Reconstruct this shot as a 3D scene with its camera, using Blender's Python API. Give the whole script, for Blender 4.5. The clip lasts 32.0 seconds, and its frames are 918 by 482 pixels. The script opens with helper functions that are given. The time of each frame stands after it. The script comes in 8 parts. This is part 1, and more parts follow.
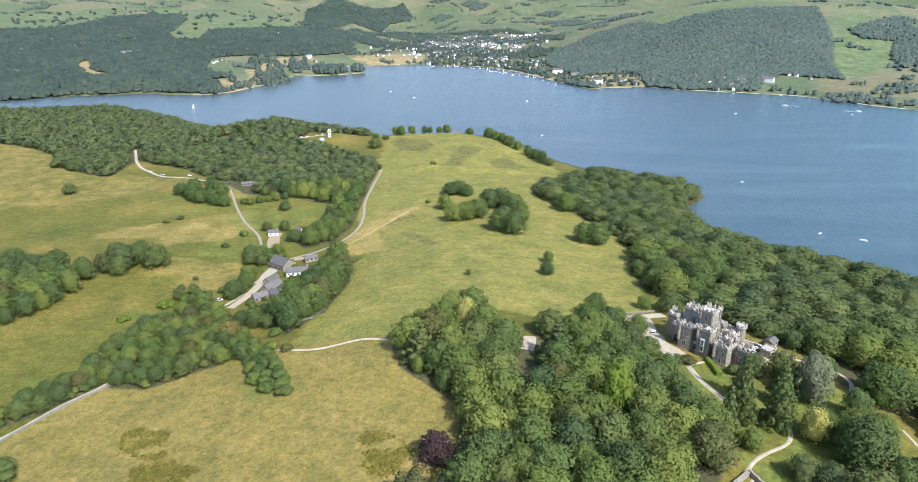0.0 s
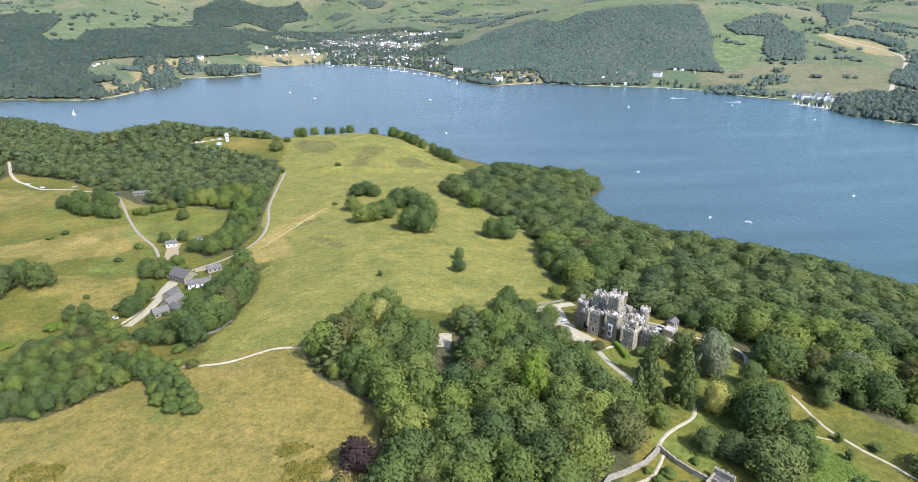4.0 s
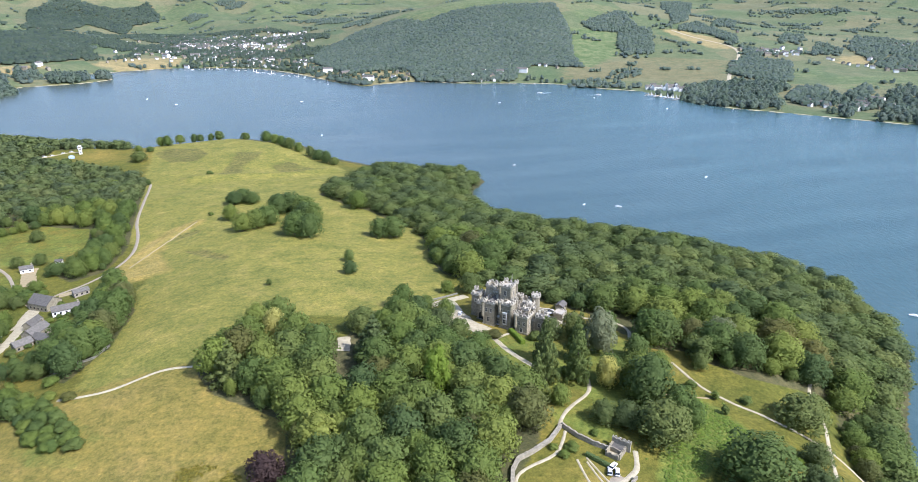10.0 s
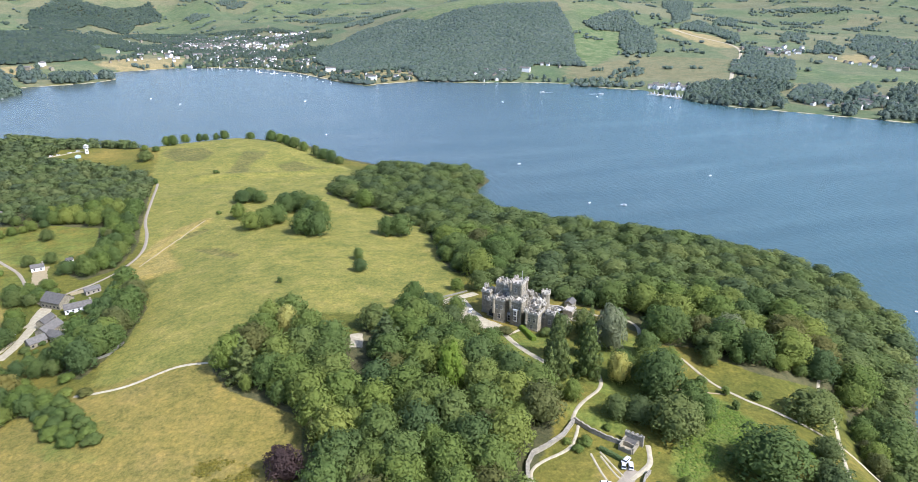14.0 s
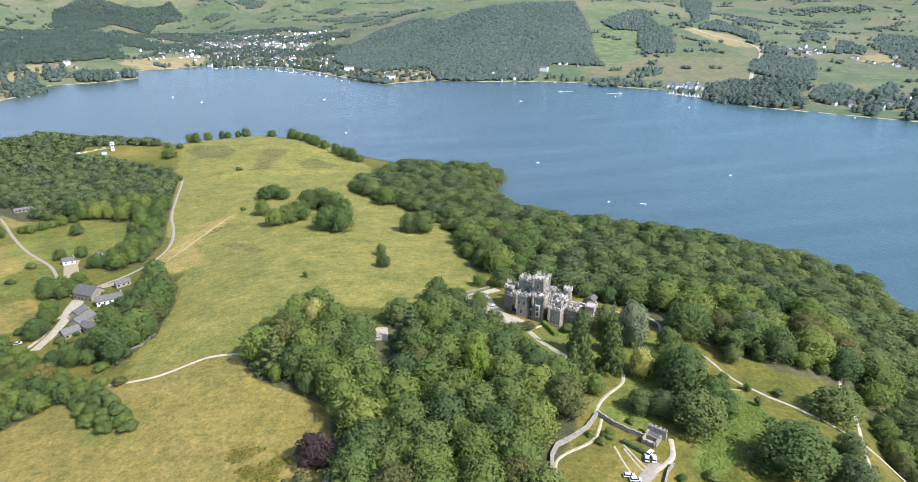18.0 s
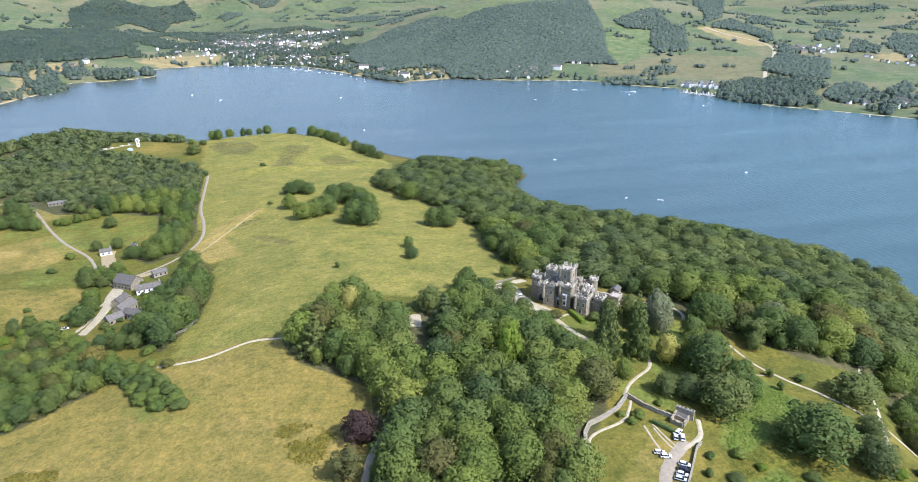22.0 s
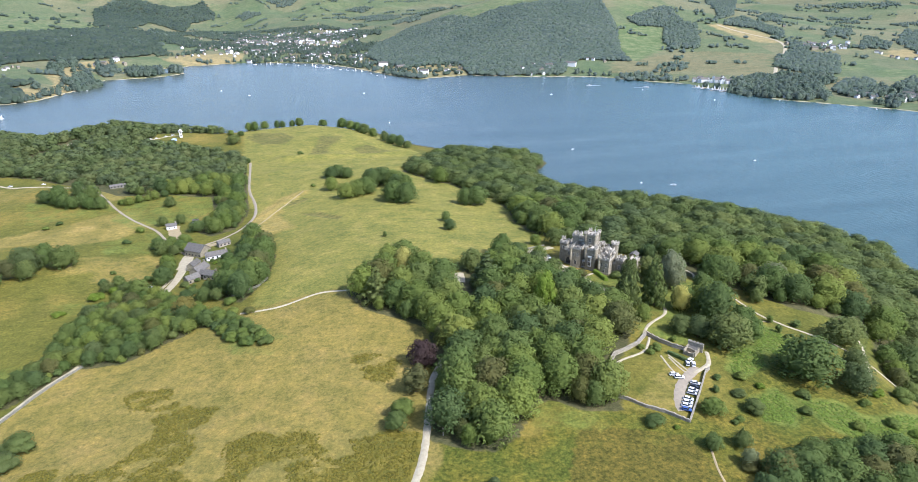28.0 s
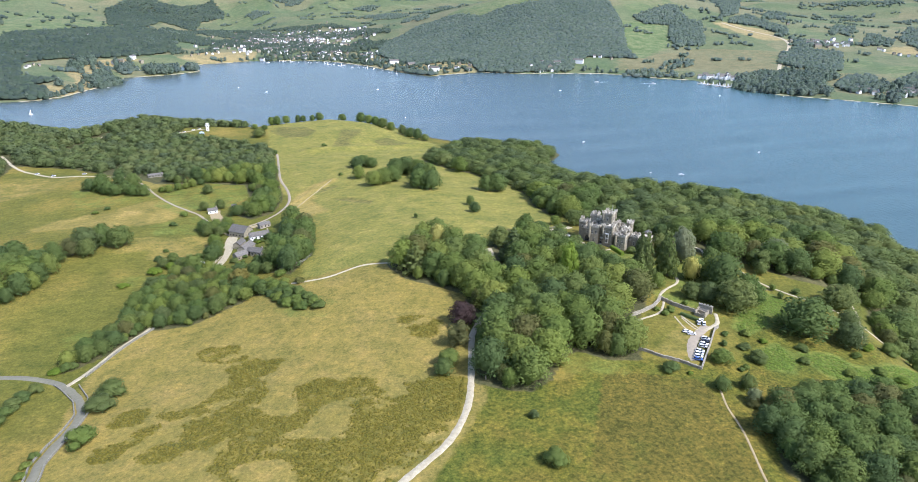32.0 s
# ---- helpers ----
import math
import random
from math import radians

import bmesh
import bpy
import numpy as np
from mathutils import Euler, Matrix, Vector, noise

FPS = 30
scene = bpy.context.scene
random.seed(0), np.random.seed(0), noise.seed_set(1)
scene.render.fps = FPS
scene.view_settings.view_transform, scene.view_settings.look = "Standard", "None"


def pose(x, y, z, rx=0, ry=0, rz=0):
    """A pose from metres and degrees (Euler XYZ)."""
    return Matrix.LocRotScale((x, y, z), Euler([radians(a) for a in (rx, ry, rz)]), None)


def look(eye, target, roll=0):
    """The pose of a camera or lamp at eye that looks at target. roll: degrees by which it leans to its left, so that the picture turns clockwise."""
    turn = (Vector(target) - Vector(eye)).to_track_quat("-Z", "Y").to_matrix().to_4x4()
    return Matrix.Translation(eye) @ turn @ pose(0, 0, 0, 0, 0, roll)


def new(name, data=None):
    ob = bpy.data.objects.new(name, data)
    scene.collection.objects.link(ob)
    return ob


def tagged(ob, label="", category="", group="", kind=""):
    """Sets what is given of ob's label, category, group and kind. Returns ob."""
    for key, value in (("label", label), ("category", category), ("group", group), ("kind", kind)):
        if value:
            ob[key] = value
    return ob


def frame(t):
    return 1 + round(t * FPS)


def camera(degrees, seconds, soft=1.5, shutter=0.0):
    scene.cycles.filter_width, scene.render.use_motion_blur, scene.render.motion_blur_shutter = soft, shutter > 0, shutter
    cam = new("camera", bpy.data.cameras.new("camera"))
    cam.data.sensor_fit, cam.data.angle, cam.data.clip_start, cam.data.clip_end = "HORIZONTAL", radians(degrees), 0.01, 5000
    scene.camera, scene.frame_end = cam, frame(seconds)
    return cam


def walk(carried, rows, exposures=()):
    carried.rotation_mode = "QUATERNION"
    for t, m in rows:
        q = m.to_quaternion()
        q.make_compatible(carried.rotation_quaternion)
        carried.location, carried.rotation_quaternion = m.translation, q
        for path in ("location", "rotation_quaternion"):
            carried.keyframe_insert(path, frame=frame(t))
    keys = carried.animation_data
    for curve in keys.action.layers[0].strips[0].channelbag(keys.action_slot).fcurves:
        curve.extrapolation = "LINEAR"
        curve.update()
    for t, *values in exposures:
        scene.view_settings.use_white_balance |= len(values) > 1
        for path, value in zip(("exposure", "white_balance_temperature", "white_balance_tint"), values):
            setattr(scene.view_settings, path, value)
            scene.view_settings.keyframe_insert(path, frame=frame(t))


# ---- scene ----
cam = camera(70.385, 32.0, 0.85)


def aim(x, y, z, yaw, pitch, roll):
    return Matrix.Translation((x, y, z)) @ pose(0, 0, 0, 0, 0, yaw) @ pose(0, 0, 0, 90 + pitch) @ pose(0, 0, 0, 0, 0, roll)


walk(cam, [
    (0, aim(0.00, 0.00, 200.99, 0.001, -20.662, 0.249)),
    (0.5, aim(-0.20, -0.22, 200.89, -1.325, -20.654, 0.281)),
    (1, aim(-0.33, -0.03, 200.73, -2.693, -20.653, 0.326)),
    (1.5, aim(-0.42, 0.04, 201.01, -4.082, -20.704, 0.327)),
    (2, aim(-0.38, -0.03, 201.06, -5.382, -20.707, 0.297)),
    (2.5, aim(-0.15, 0.24, 201.02, -6.518, -20.710, 0.257)),
    (3, aim(0.13, 0.80, 200.95, -7.188, -20.743, 0.189)),
    (3.5, aim(-0.13, 1.06, 200.80, -7.781, -20.745, 0.240)),
    (5.5, aim(-1.33, 0.97, 200.84, -10.840, -20.750, 0.278)),
    (6, aim(-1.93, 0.69, 200.89, -11.630, -20.750, 0.318)),
    (6.5, aim(-2.47, 0.45, 200.74, -12.615, -20.729, 0.313)),
    (7, aim(-3.10, 0.55, 200.85, -13.751, -20.743, 0.303)),
    (7.5, aim(-3.72, 0.32, 200.95, -14.817, -20.743, 0.248)),
    (8, aim(-4.04, 0.37, 200.83, -15.902, -20.739, 0.188)),
    (8.5, aim(-4.45, 0.56, 200.71, -16.914, -20.751, 0.221)),
    (9, aim(-5.18, 0.45, 200.52, -17.839, -20.710, 0.207)),
    (9.5, aim(-5.80, 0.39, 200.70, -18.717, -20.732, 0.154)),
    (10, aim(-6.43, 0.10, 200.85, -19.641, -20.754, 0.124)),
    (10.5, aim(-7.06, 0.23, 200.75, -20.471, -20.750, 0.098)),
    (11, aim(-7.94, 0.24, 200.76, -20.998, -20.746, 0.108)),
    (11.5, aim(-8.61, 0.13, 200.71, -21.120, -20.738, 0.082)),
    (12, aim(-9.35, 0.01, 200.70, -20.726, -20.743, 0.074)),
    (12.5, aim(-9.91, -0.02, 200.60, -20.393, -20.756, 0.041)),
    (13, aim(-10.83, -0.30, 200.73, -20.082, -20.771, 0.083)),
    (13.5, aim(-11.60, -0.36, 200.73, -19.815, -20.781, 0.058)),
    (14, aim(-12.33, -0.81, 200.74, -19.572, -20.791, 0.021)),
    (14.5, aim(-13.25, -1.29, 200.68, -19.364, -20.782, 0.019)),
    (16.5, aim(-16.08, -2.50, 200.75, -18.585, -20.825, 0.005)),
    (17, aim(-16.99, -3.25, 200.90, -18.454, -20.821, 0.040)),
    (17.5, aim(-17.88, -3.80, 200.93, -18.321, -20.830, 0.020)),
    (18, aim(-18.63, -4.36, 200.95, -18.191, -20.844, -0.026)),
    (18.5, aim(-19.78, -4.75, 201.04, -18.083, -20.877, -0.004)),
    (19, aim(-21.16, -5.48, 201.20, -17.954, -20.892, -0.033)),
    (19.5, aim(-23.08, -6.22, 201.15, -17.877, -20.891, -0.012)),
    (20, aim(-24.99, -7.00, 200.98, -17.785, -20.885, -0.004)),
    (20.5, aim(-26.92, -8.01, 201.10, -17.683, -20.897, -0.068)),
    (21, aim(-29.28, -9.40, 201.45, -17.608, -20.935, -0.061)),
    (21.5, aim(-31.64, -11.47, 201.46, -17.488, -20.934, -0.099)),
    (22, aim(-33.93, -13.53, 201.32, -17.383, -20.929, -0.078)),
    (22.5, aim(-36.55, -16.40, 201.40, -17.291, -20.910, -0.101)),
    (23, aim(-39.17, -19.54, 201.21, -17.160, -20.892, -0.042)),
    (23.5, aim(-41.49, -22.92, 201.28, -17.036, -20.901, -0.112)),
    (24, aim(-44.00, -26.56, 201.20, -16.953, -20.899, -0.134)),
    (24.5, aim(-46.70, -30.49, 201.22, -16.861, -20.914, -0.224)),
    (25, aim(-49.48, -34.39, 201.18, -16.769, -20.910, -0.208)),
    (25.5, aim(-52.06, -38.69, 201.13, -16.689, -20.913, -0.264)),
    (27.5, aim(-63.15, -55.54, 201.16, -16.432, -20.976, -0.327)),
    (28, aim(-66.14, -59.65, 201.12, -16.397, -20.994, -0.331)),
    (28.5, aim(-69.25, -63.86, 201.14, -16.320, -21.002, -0.364)),
    (29, aim(-72.67, -68.06, 201.13, -16.248, -21.007, -0.324)),
    (29.5, aim(-76.21, -72.46, 201.31, -16.252, -21.024, -0.287)),
    (30, aim(-79.78, -76.72, 201.43, -16.208, -21.030, -0.315)),
    (30.5, aim(-83.20, -80.87, 201.56, -16.156, -21.045, -0.320)),
    (31, aim(-86.75, -84.93, 201.57, -16.119, -21.056, -0.387)),
    (31.5, aim(-90.21, -89.01, 201.63, -16.097, -21.068, -0.440)),
    (32, aim(-93.68, -93.02, 201.62, -16.080, -21.087, -0.430)),
], [(0, 0.85, 5650, 16), (32, 0.85, 5650, 16)])

# ---- light ----
SUN_FROM = Vector((0.61, -0.79, 0.0)).normalized()
SUN_UP = radians(47)
world = bpy.data.worlds.new("world")
scene.world = world
world.use_nodes = True
wn, wl = world.node_tree.nodes, world.node_tree.links
sky = wn.new("ShaderNodeTexSky")
sky.sky_type, sky.sun_disc = "NISHITA", False
sky.sun_elevation, sky.sun_rotation = SUN_UP, math.atan2(SUN_FROM.x, SUN_FROM.y)
sky.air_density, sky.dust_density, sky.ozone_density = 1.0, 1.6, 1.0
wl.new(sky.outputs["Color"], wn["Background"].inputs["Color"])
wn["Background"].inputs["Strength"].default_value = 0.15
sun = new("sun", bpy.data.lights.new("sun", "SUN"))
sun.data.energy, sun.data.angle, sun.data.color = 3.9, radians(0.6), (1.0, 0.95, 0.86)
sun.matrix_world = look((SUN_FROM * math.cos(SUN_UP) + Vector((0, 0, math.sin(SUN_UP)))) * 900, (0, 0, 0))


# ---- materials ----
def shader(name, rough=0.8, metal=0.0, spec=0.3):
    m = bpy.data.materials.new(name)
    m.use_nodes = True
    b = m.node_tree.nodes["Principled BSDF"]
    b.inputs["Roughness"].default_value, b.inputs["Metallic"].default_value = rough, metal
    b.inputs["Specular IOR Level"].default_value = spec
    return m, m.node_tree.nodes, m.node_tree.links, b


def ramp(n, l, fac, stops):
    r = n.new("ShaderNodeValToRGB")
    while len(r.color_ramp.elements) < len(stops):
        r.color_ramp.elements.new(0.5)
    for e, (at, c) in zip(r.color_ramp.elements, stops):
        e.position, e.color = at, (*c, 1)
    l.new(fac, r.inputs["Fac"])
    return r.outputs["Color"]


def cloudy(n, l, scale, detail=5, rough=0.6, where="Position"):
    g = n.new("ShaderNodeNewGeometry") if where == "Position" else n.new("ShaderNodeTexCoord")
    t = n.new("ShaderNodeTexNoise")
    t.inputs["Scale"].default_value, t.inputs["Detail"].default_value, t.inputs["Roughness"].default_value = scale, detail, rough
    l.new(g.outputs[where], t.inputs["Vector"])
    return t.outputs["Fac"]


def blend(n, l, fac, a, b, how="MIX"):
    m = n.new("ShaderNodeMix")
    m.data_type, m.blend_type = "RGBA", how
    for socket, v in ((m.inputs[0], fac), (m.inputs[6], a), (m.inputs[7], b)):
        if hasattr(v, "links"):
            l.new(v, socket)
        elif socket.type == "RGBA":
            socket.default_value = (*v, 1)
        else:
            socket.default_value = v
    return m.outputs[2]


def maths(n, l, op, a, b=0.0, clamp=False):
    m = n.new("ShaderNodeMath")
    m.operation, m.use_clamp = op, clamp
    for socket, v in ((m.inputs[0], a), (m.inputs[1], b)):
        if hasattr(v, "links"):
            l.new(v, socket)
        else:
            socket.default_value = v
    return m.outputs[0]


def bump(n, l, b, fac, strength, dist):
    k = n.new("ShaderNodeBump")
    k.inputs["Strength"].default_value, k.inputs["Distance"].default_value = strength, dist
    l.new(fac, k.inputs["Height"])
    l.new(k.outputs["Normal"], b.inputs["Normal"])


def plain(name, dark, light, scale=1.5, rough=0.8, metal=0.0, relief=0.3, spread=0.0):
    """A surface that varies between two tones, at a coarse and a fine scale."""
    m, n, l, b = shader(name, rough, metal)
    big, fine = cloudy(n, l, scale), cloudy(n, l, scale * 9, 3)
    tone = maths(n, l, "ADD", maths(n, l, "MULTIPLY", big, 0.6), maths(n, l, "MULTIPLY", fine, 0.4))
    c = ramp(n, l, tone, [(0.32, dark), (0.68, light)])
    if spread:
        info = n.new("ShaderNodeObjectInfo")
        c = blend(n, l, 1.0, c, ramp(n, l, info.outputs["Random"], [(0, (1 - spread,) * 3), (1, (1 + spread * 0.6,) * 3)]), "MULTIPLY")
    l.new(c, b.inputs["Base Color"])
    bump(n, l, b, fine, relief, 0.15)
    return m


def leafy(name, dark, light, spread=0.35, by="Random", fine=0.7, spec=0.07, thin_share=0.42):
    m, n, l, b = shader(name, 0.62, 0, spec)
    info = n.new("ShaderNodeObjectInfo")
    chance = info.outputs["Random"]
    if by == "Tint":
        own = n.new("ShaderNodeAttribute")
        own.attribute_name = "tint"
        chance = own.outputs["Fac"]
    tone = maths(n, l, "ADD", maths(n, l, "MULTIPLY", cloudy(n, l, fine, 4), 0.65), maths(n, l, "MULTIPLY", cloudy(n, l, fine * 0.12, 2), 0.35))
    c = ramp(n, l, tone, [(0.3, tuple(0.85 * p + 0.15 * q for p, q in zip(dark, light))), (0.5, tuple((p + q) / 2 for p, q in zip(dark, light))), (0.72, light)])
    vary = ramp(n, l, chance, [(0, (1 - spread, 1 - spread * 0.8, 1 - spread * 0.5)), (0.35, (1, 1, 0.9)), (0.7, (0.95, 1.0, 0.82)), (1, (1 + spread * 0.9, 1 + spread * 0.6, 1.0))])
    c = blend(n, l, 1.0, c, vary, "MULTIPLY")
    l.new(c, b.inputs["Base Color"])
    thin, both = n.new("ShaderNodeBsdfTranslucent"), n.new("ShaderNodeMixShader")
    both.inputs["Fac"].default_value = thin_share
    l.new(c, thin.inputs["Color"])
    l.new(b.outputs["BSDF"], both.inputs[1])
    l.new(thin.outputs["BSDF"], both.inputs[2])
    l.new(both.outputs["Shader"], n["Material Output"].inputs["Surface"])
    return m


LEAF = leafy("leaf_green", (0.107, 0.149, 0.04091), (0.2069, 0.2527, 0.07305), 0.36)
LEAF_LIGHT = leafy("leaf_light", (0.1436, 0.1824, 0.04338), (0.258, 0.2942, 0.08264), 0.25)
LEAF_BRONZE = leafy("leaf_bronze", (0.1095, 0.1183, 0.04427), (0.1955, 0.2001, 0.08301), 0.2)
LEAF_DEEP = leafy("leaf_deep", (0.0838, 0.128, 0.04092), (0.1614, 0.2095, 0.07116), 0.24)
LEAF_DARK = leafy("needle_green", (0.08895, 0.1231, 0.0416), (0.1871, 0.2189, 0.07883), 0.2)
LEAF_BLUE = leafy("cedar_needle", (0.1472, 0.1693, 0.09443), (0.2879, 0.304, 0.1778), 0.1)
LEAF_GOLD = leafy("leaf_gold", (0.3154, 0.3035, 0.08063), (0.6308, 0.5706, 0.1843), 0.08)
LEAF_LIME = leafy("leaf_lime", (0.1179, 0.1763, 0.02661), (0.2252, 0.2934, 0.05322), 0.1)
LEAF_OCHRE = leafy("leaf_ochre", (0.15, 0.135, 0.036), (0.3, 0.262, 0.085), 0.08)
LEAF_PURPLE = leafy("leaf_copper", (0.03816, 0.0243, 0.02822), (0.1097, 0.0729, 0.0756), 0.1)
LEAF_OLIVE = leafy("leaf_olive", (0.08655, 0.09798, 0.03074), (0.2116, 0.2007, 0.07686), 0.2)
# leaves beyond the lake: bluish distance haze put into both base colours
LEAF_HAZY = leafy("leaf_hazy", (0.09642, 0.1371, 0.1177), (0.1928, 0.2351, 0.1955), 0.14, "Tint", 0.05, thin_share=0.5)
LEAF_HAZY_DEEP = leafy("leaf_hazy_deep", (0.05955, 0.0902, 0.07472), (0.1261, 0.1603, 0.1259), 0.2, "Tint", 0.02, thin_share=0.48)
LEAF_MID = leafy("leaf_wood", (0.09701, 0.1302, 0.04859), (0.185, 0.2216, 0.08215), 0.28, "Tint", 0.4)
LEAF_SCRUB = leafy("leaf_scrub", (0.09918, 0.1295, 0.05494), (0.1805, 0.2124, 0.09299), 0.25, "Tint", 0.3)
BARK = plain("bark", (0.06, 0.045, 0.03), (0.16, 0.13, 0.10), 2.5, 0.9)
ROAD = plain("road_tarmac", (0.135, 0.128, 0.09), (0.192, 0.184, 0.134), 0.6, 0.85)
GRAVEL = plain("pale_gravel", (0.265, 0.228, 0.145), (0.475, 0.42, 0.298), 0.5, 0.95)
WALL_STONE = plain("rubble_stone", (0.15, 0.134, 0.1), (0.41, 0.37, 0.285), 0.9, 0.95, 0, 0.7)
STONE = plain("grey_stone", (0.15, 0.129, 0.09), (0.39, 0.348, 0.248), 0.7, 0.9, 0, 0.6, 0.16)
STONE_PALE = plain("pale_dressed_stone", (0.25, 0.224, 0.172), (0.55, 0.508, 0.41), 1.3, 0.85, 0, 0.4, 0.12)
LEAD = plain("lead_roof", (0.3, 0.262, 0.21), (0.52, 0.466, 0.385), 0.4, 0.6)
SLATE = plain("slate_roof", (0.08, 0.074, 0.064), (0.175, 0.162, 0.142), 0.8, 0.7, 0, 0.5, 0.2)
WHITE = plain("white_render", (0.66, 0.65, 0.62), (0.84, 0.83, 0.80), 0.3, 0.8, 0, 0.1, 0.1)
WOOD = plain("weathered_timber", (0.22, 0.19, 0.15), (0.40, 0.36, 0.30), 2.0, 0.85)
DARK_WALL = plain("drystone_wall", (0.11, 0.104, 0.08), (0.3, 0.284, 0.225), 1.2, 0.95, 0, 0.8)
RUBBER = plain("rubber", (0.015, 0.015, 0.015), (0.03, 0.03, 0.03), 3, 0.8)


def glassy(name, c):
    m, n, l, b = shader(name, 0.16, 0, 0.35)
    b.inputs["Base Color"].default_value = (*c, 1)
    return m


GLASS = glassy("window_glass", (0.02, 0.025, 0.03))


def paint(name, c, rough=0.3):
    m, n, l, b = shader(name, rough, 0, 0.5)
    b.inputs["Base Color"].default_value = (*c, 1)
    b.inputs["Coat Weight"].default_value = 0.4
    return m


CAR_WHITE, CAR_BLACK, CAR_BLUE = paint("white_paint", (0.78, 0.78, 0.78)), paint("black_paint", (0.02, 0.02, 0.022)), paint("blue_paint", (0.05, 0.10, 0.28))
CAR_SILVER = paint("silver_paint", (0.5, 0.51, 0.52))

# the lake: small wind ripples, in long streaks
WATER, n, l, b = shader("lake_water", 0.12, 0, 0.5)
b.inputs["IOR"].default_value = 1.33
streak = n.new("ShaderNodeMapping")
streak.inputs["Rotation"].default_value, streak.inputs["Scale"].default_value = (0, 0, 0.5), (0.004, 0.02, 1)
geo_w = n.new("ShaderNodeNewGeometry")
l.new(geo_w.outputs["Position"], streak.inputs["Vector"])
long_noise = n.new("ShaderNodeTexNoise")
long_noise.inputs["Scale"].default_value, long_noise.inputs["Detail"].default_value = 1.0, 6
l.new(streak.outputs["Vector"], long_noise.inputs["Vector"])
where_w = n.new("ShaderNodeSeparateXYZ")
l.new(geo_w.outputs["Position"], where_w.inputs["Vector"])
reach = maths(n, l, "ADD", maths(n, l, "MULTIPLY", where_w.outputs["X"], 0.00085), maths(n, l, "MULTIPLY", where_w.outputs["Y"], -0.0003))
silt = ramp(n, l, maths(n, l, "ADD", reach, 0.55, True), [(0.1, (1.25, 1.04, 0.82)), (0.45, (1.06, 1.0, 0.91)), (0.85, (0.85, 1.05, 0.97))])
l.new(blend(n, l, 1.0, ramp(n, l, long_noise.outputs["Fac"], [(0.35, (0.05, 0.083, 0.098)), (0.62, (0.065, 0.099, 0.115)), (0.8, (0.082, 0.115, 0.13))]), silt, "MULTIPLY"), b.inputs["Base Color"])
l.new(maths(n, l, "ADD", maths(n, l, "MULTIPLY", long_noise.outputs["Fac"], 0.12), 0.17), b.inputs["Roughness"])
swell = n.new("ShaderNodeTexWave")
swell.inputs["Scale"].default_value, swell.inputs["Distortion"].default_value, swell.inputs["Detail"].default_value, swell.inputs["Detail Scale"].default_value = 0.045, 9.0, 3.0, 0.35
l.new(geo_w.outputs["Position"], swell.inputs["Vector"])
ripple = maths(n, l, "ADD", cloudy(n, l, 0.4, 6, 0.7), maths(n, l, "MULTIPLY", maths(n, l, "MULTIPLY", swell.outputs["Fac"], long_noise.outputs["Fac"]), 0.55))
bump(n, l, b, ripple, 0.6, 0.7)
# ---- the lie of the land ----
BROAD = [(-600, 0, 17.3), (-600, 400, 7.3), (-600, 900, 0.8), (-300, 150, -0.9), (-300, 500, -3), (-300, 900, -3), (0, -200, 22.9), (0, 150, 14.5), (0, 450, 9.1), (0, 800, -3.9), (250, 0, -5.2), (250, 350, 6.4), (200, 650, -2.2)]
KNOLLS = [(-200, 240, -2.7), (-140, 390, -8.3), (-110, 260, -5.2), (-90, 520, -3.7), (-60, 300, 8.1), (-50, 180, 0.7), (-50, 720, 0.4), (0, 350, 3.6), (0, 820, 7.1), (20, 940, 4.4), (30, 240, 1.1), (40, 460, 9), (60, 380, -1), (90, 110, -0.2), (100, 480, -8.1), (110, 280, 1.9), (120, 200, 6.4), (190, 210, -3.4), (210, 140, 3), (280, 260, 7.2), (250, 400, -0), (340, 300, -10.6), (-215, 400, 3.7), (90, 770, -5.4), (0, 600, 3.4), (-180, 920, 3.2), (-285, 975, 11)]
# the near bank, from the inlet in the west round the two points to the south-east
NEAR_BANK = [(-2600, 1000), (-1500, 1170), (-1000, 1200), (-850, 1175), (-760, 1145), (-610, 1195), (-480, 1110), (-410, 1042), (-352, 985), (-315, 1020), (-260, 1035),
             (-220, 1012), (-172, 995), (-120, 985), (-80, 1000), (15, 1005), (90, 930), (118, 840), (165, 775), (220, 730), (264, 700), (262, 670), (236, 640),
             (222, 600), (226, 550), (258, 500), (310, 455), (365, 410), (398, 350), (402, 309), (374, 248), (350, 222), (301, 186),
             (268, 158), (255, 130), (240, 60), (226, -100), (210, -400)]
FAR_BANK = [(-2600, 1150), (-1500, 1330), (-1000, 1362), (-825, 1377), (-688, 1430), (-578, 1402), (-507, 1428), (-486, 1506),
            (-448, 1613), (-466, 1740), (-400, 1772), (-330, 1782), (-262, 1845), (-268, 1885), (-330, 1868), (-420, 1880), (-470, 1920),
            (-400, 1960), (-259, 2045), (-137, 2086), (8, 2060), (104, 1991), (185, 1840),
            (252, 1637), (304, 1532), (370, 1560), (449, 1567), (550, 1500), (668, 1466), (751, 1424), (808, 1306), (872, 1251),
            (851, 1205), (885, 1120), (881, 1009), (946, 927), (1001, 848), (1082, 729), (1180, 560), (1300, 250), (1400, -100), (1500, -400)]


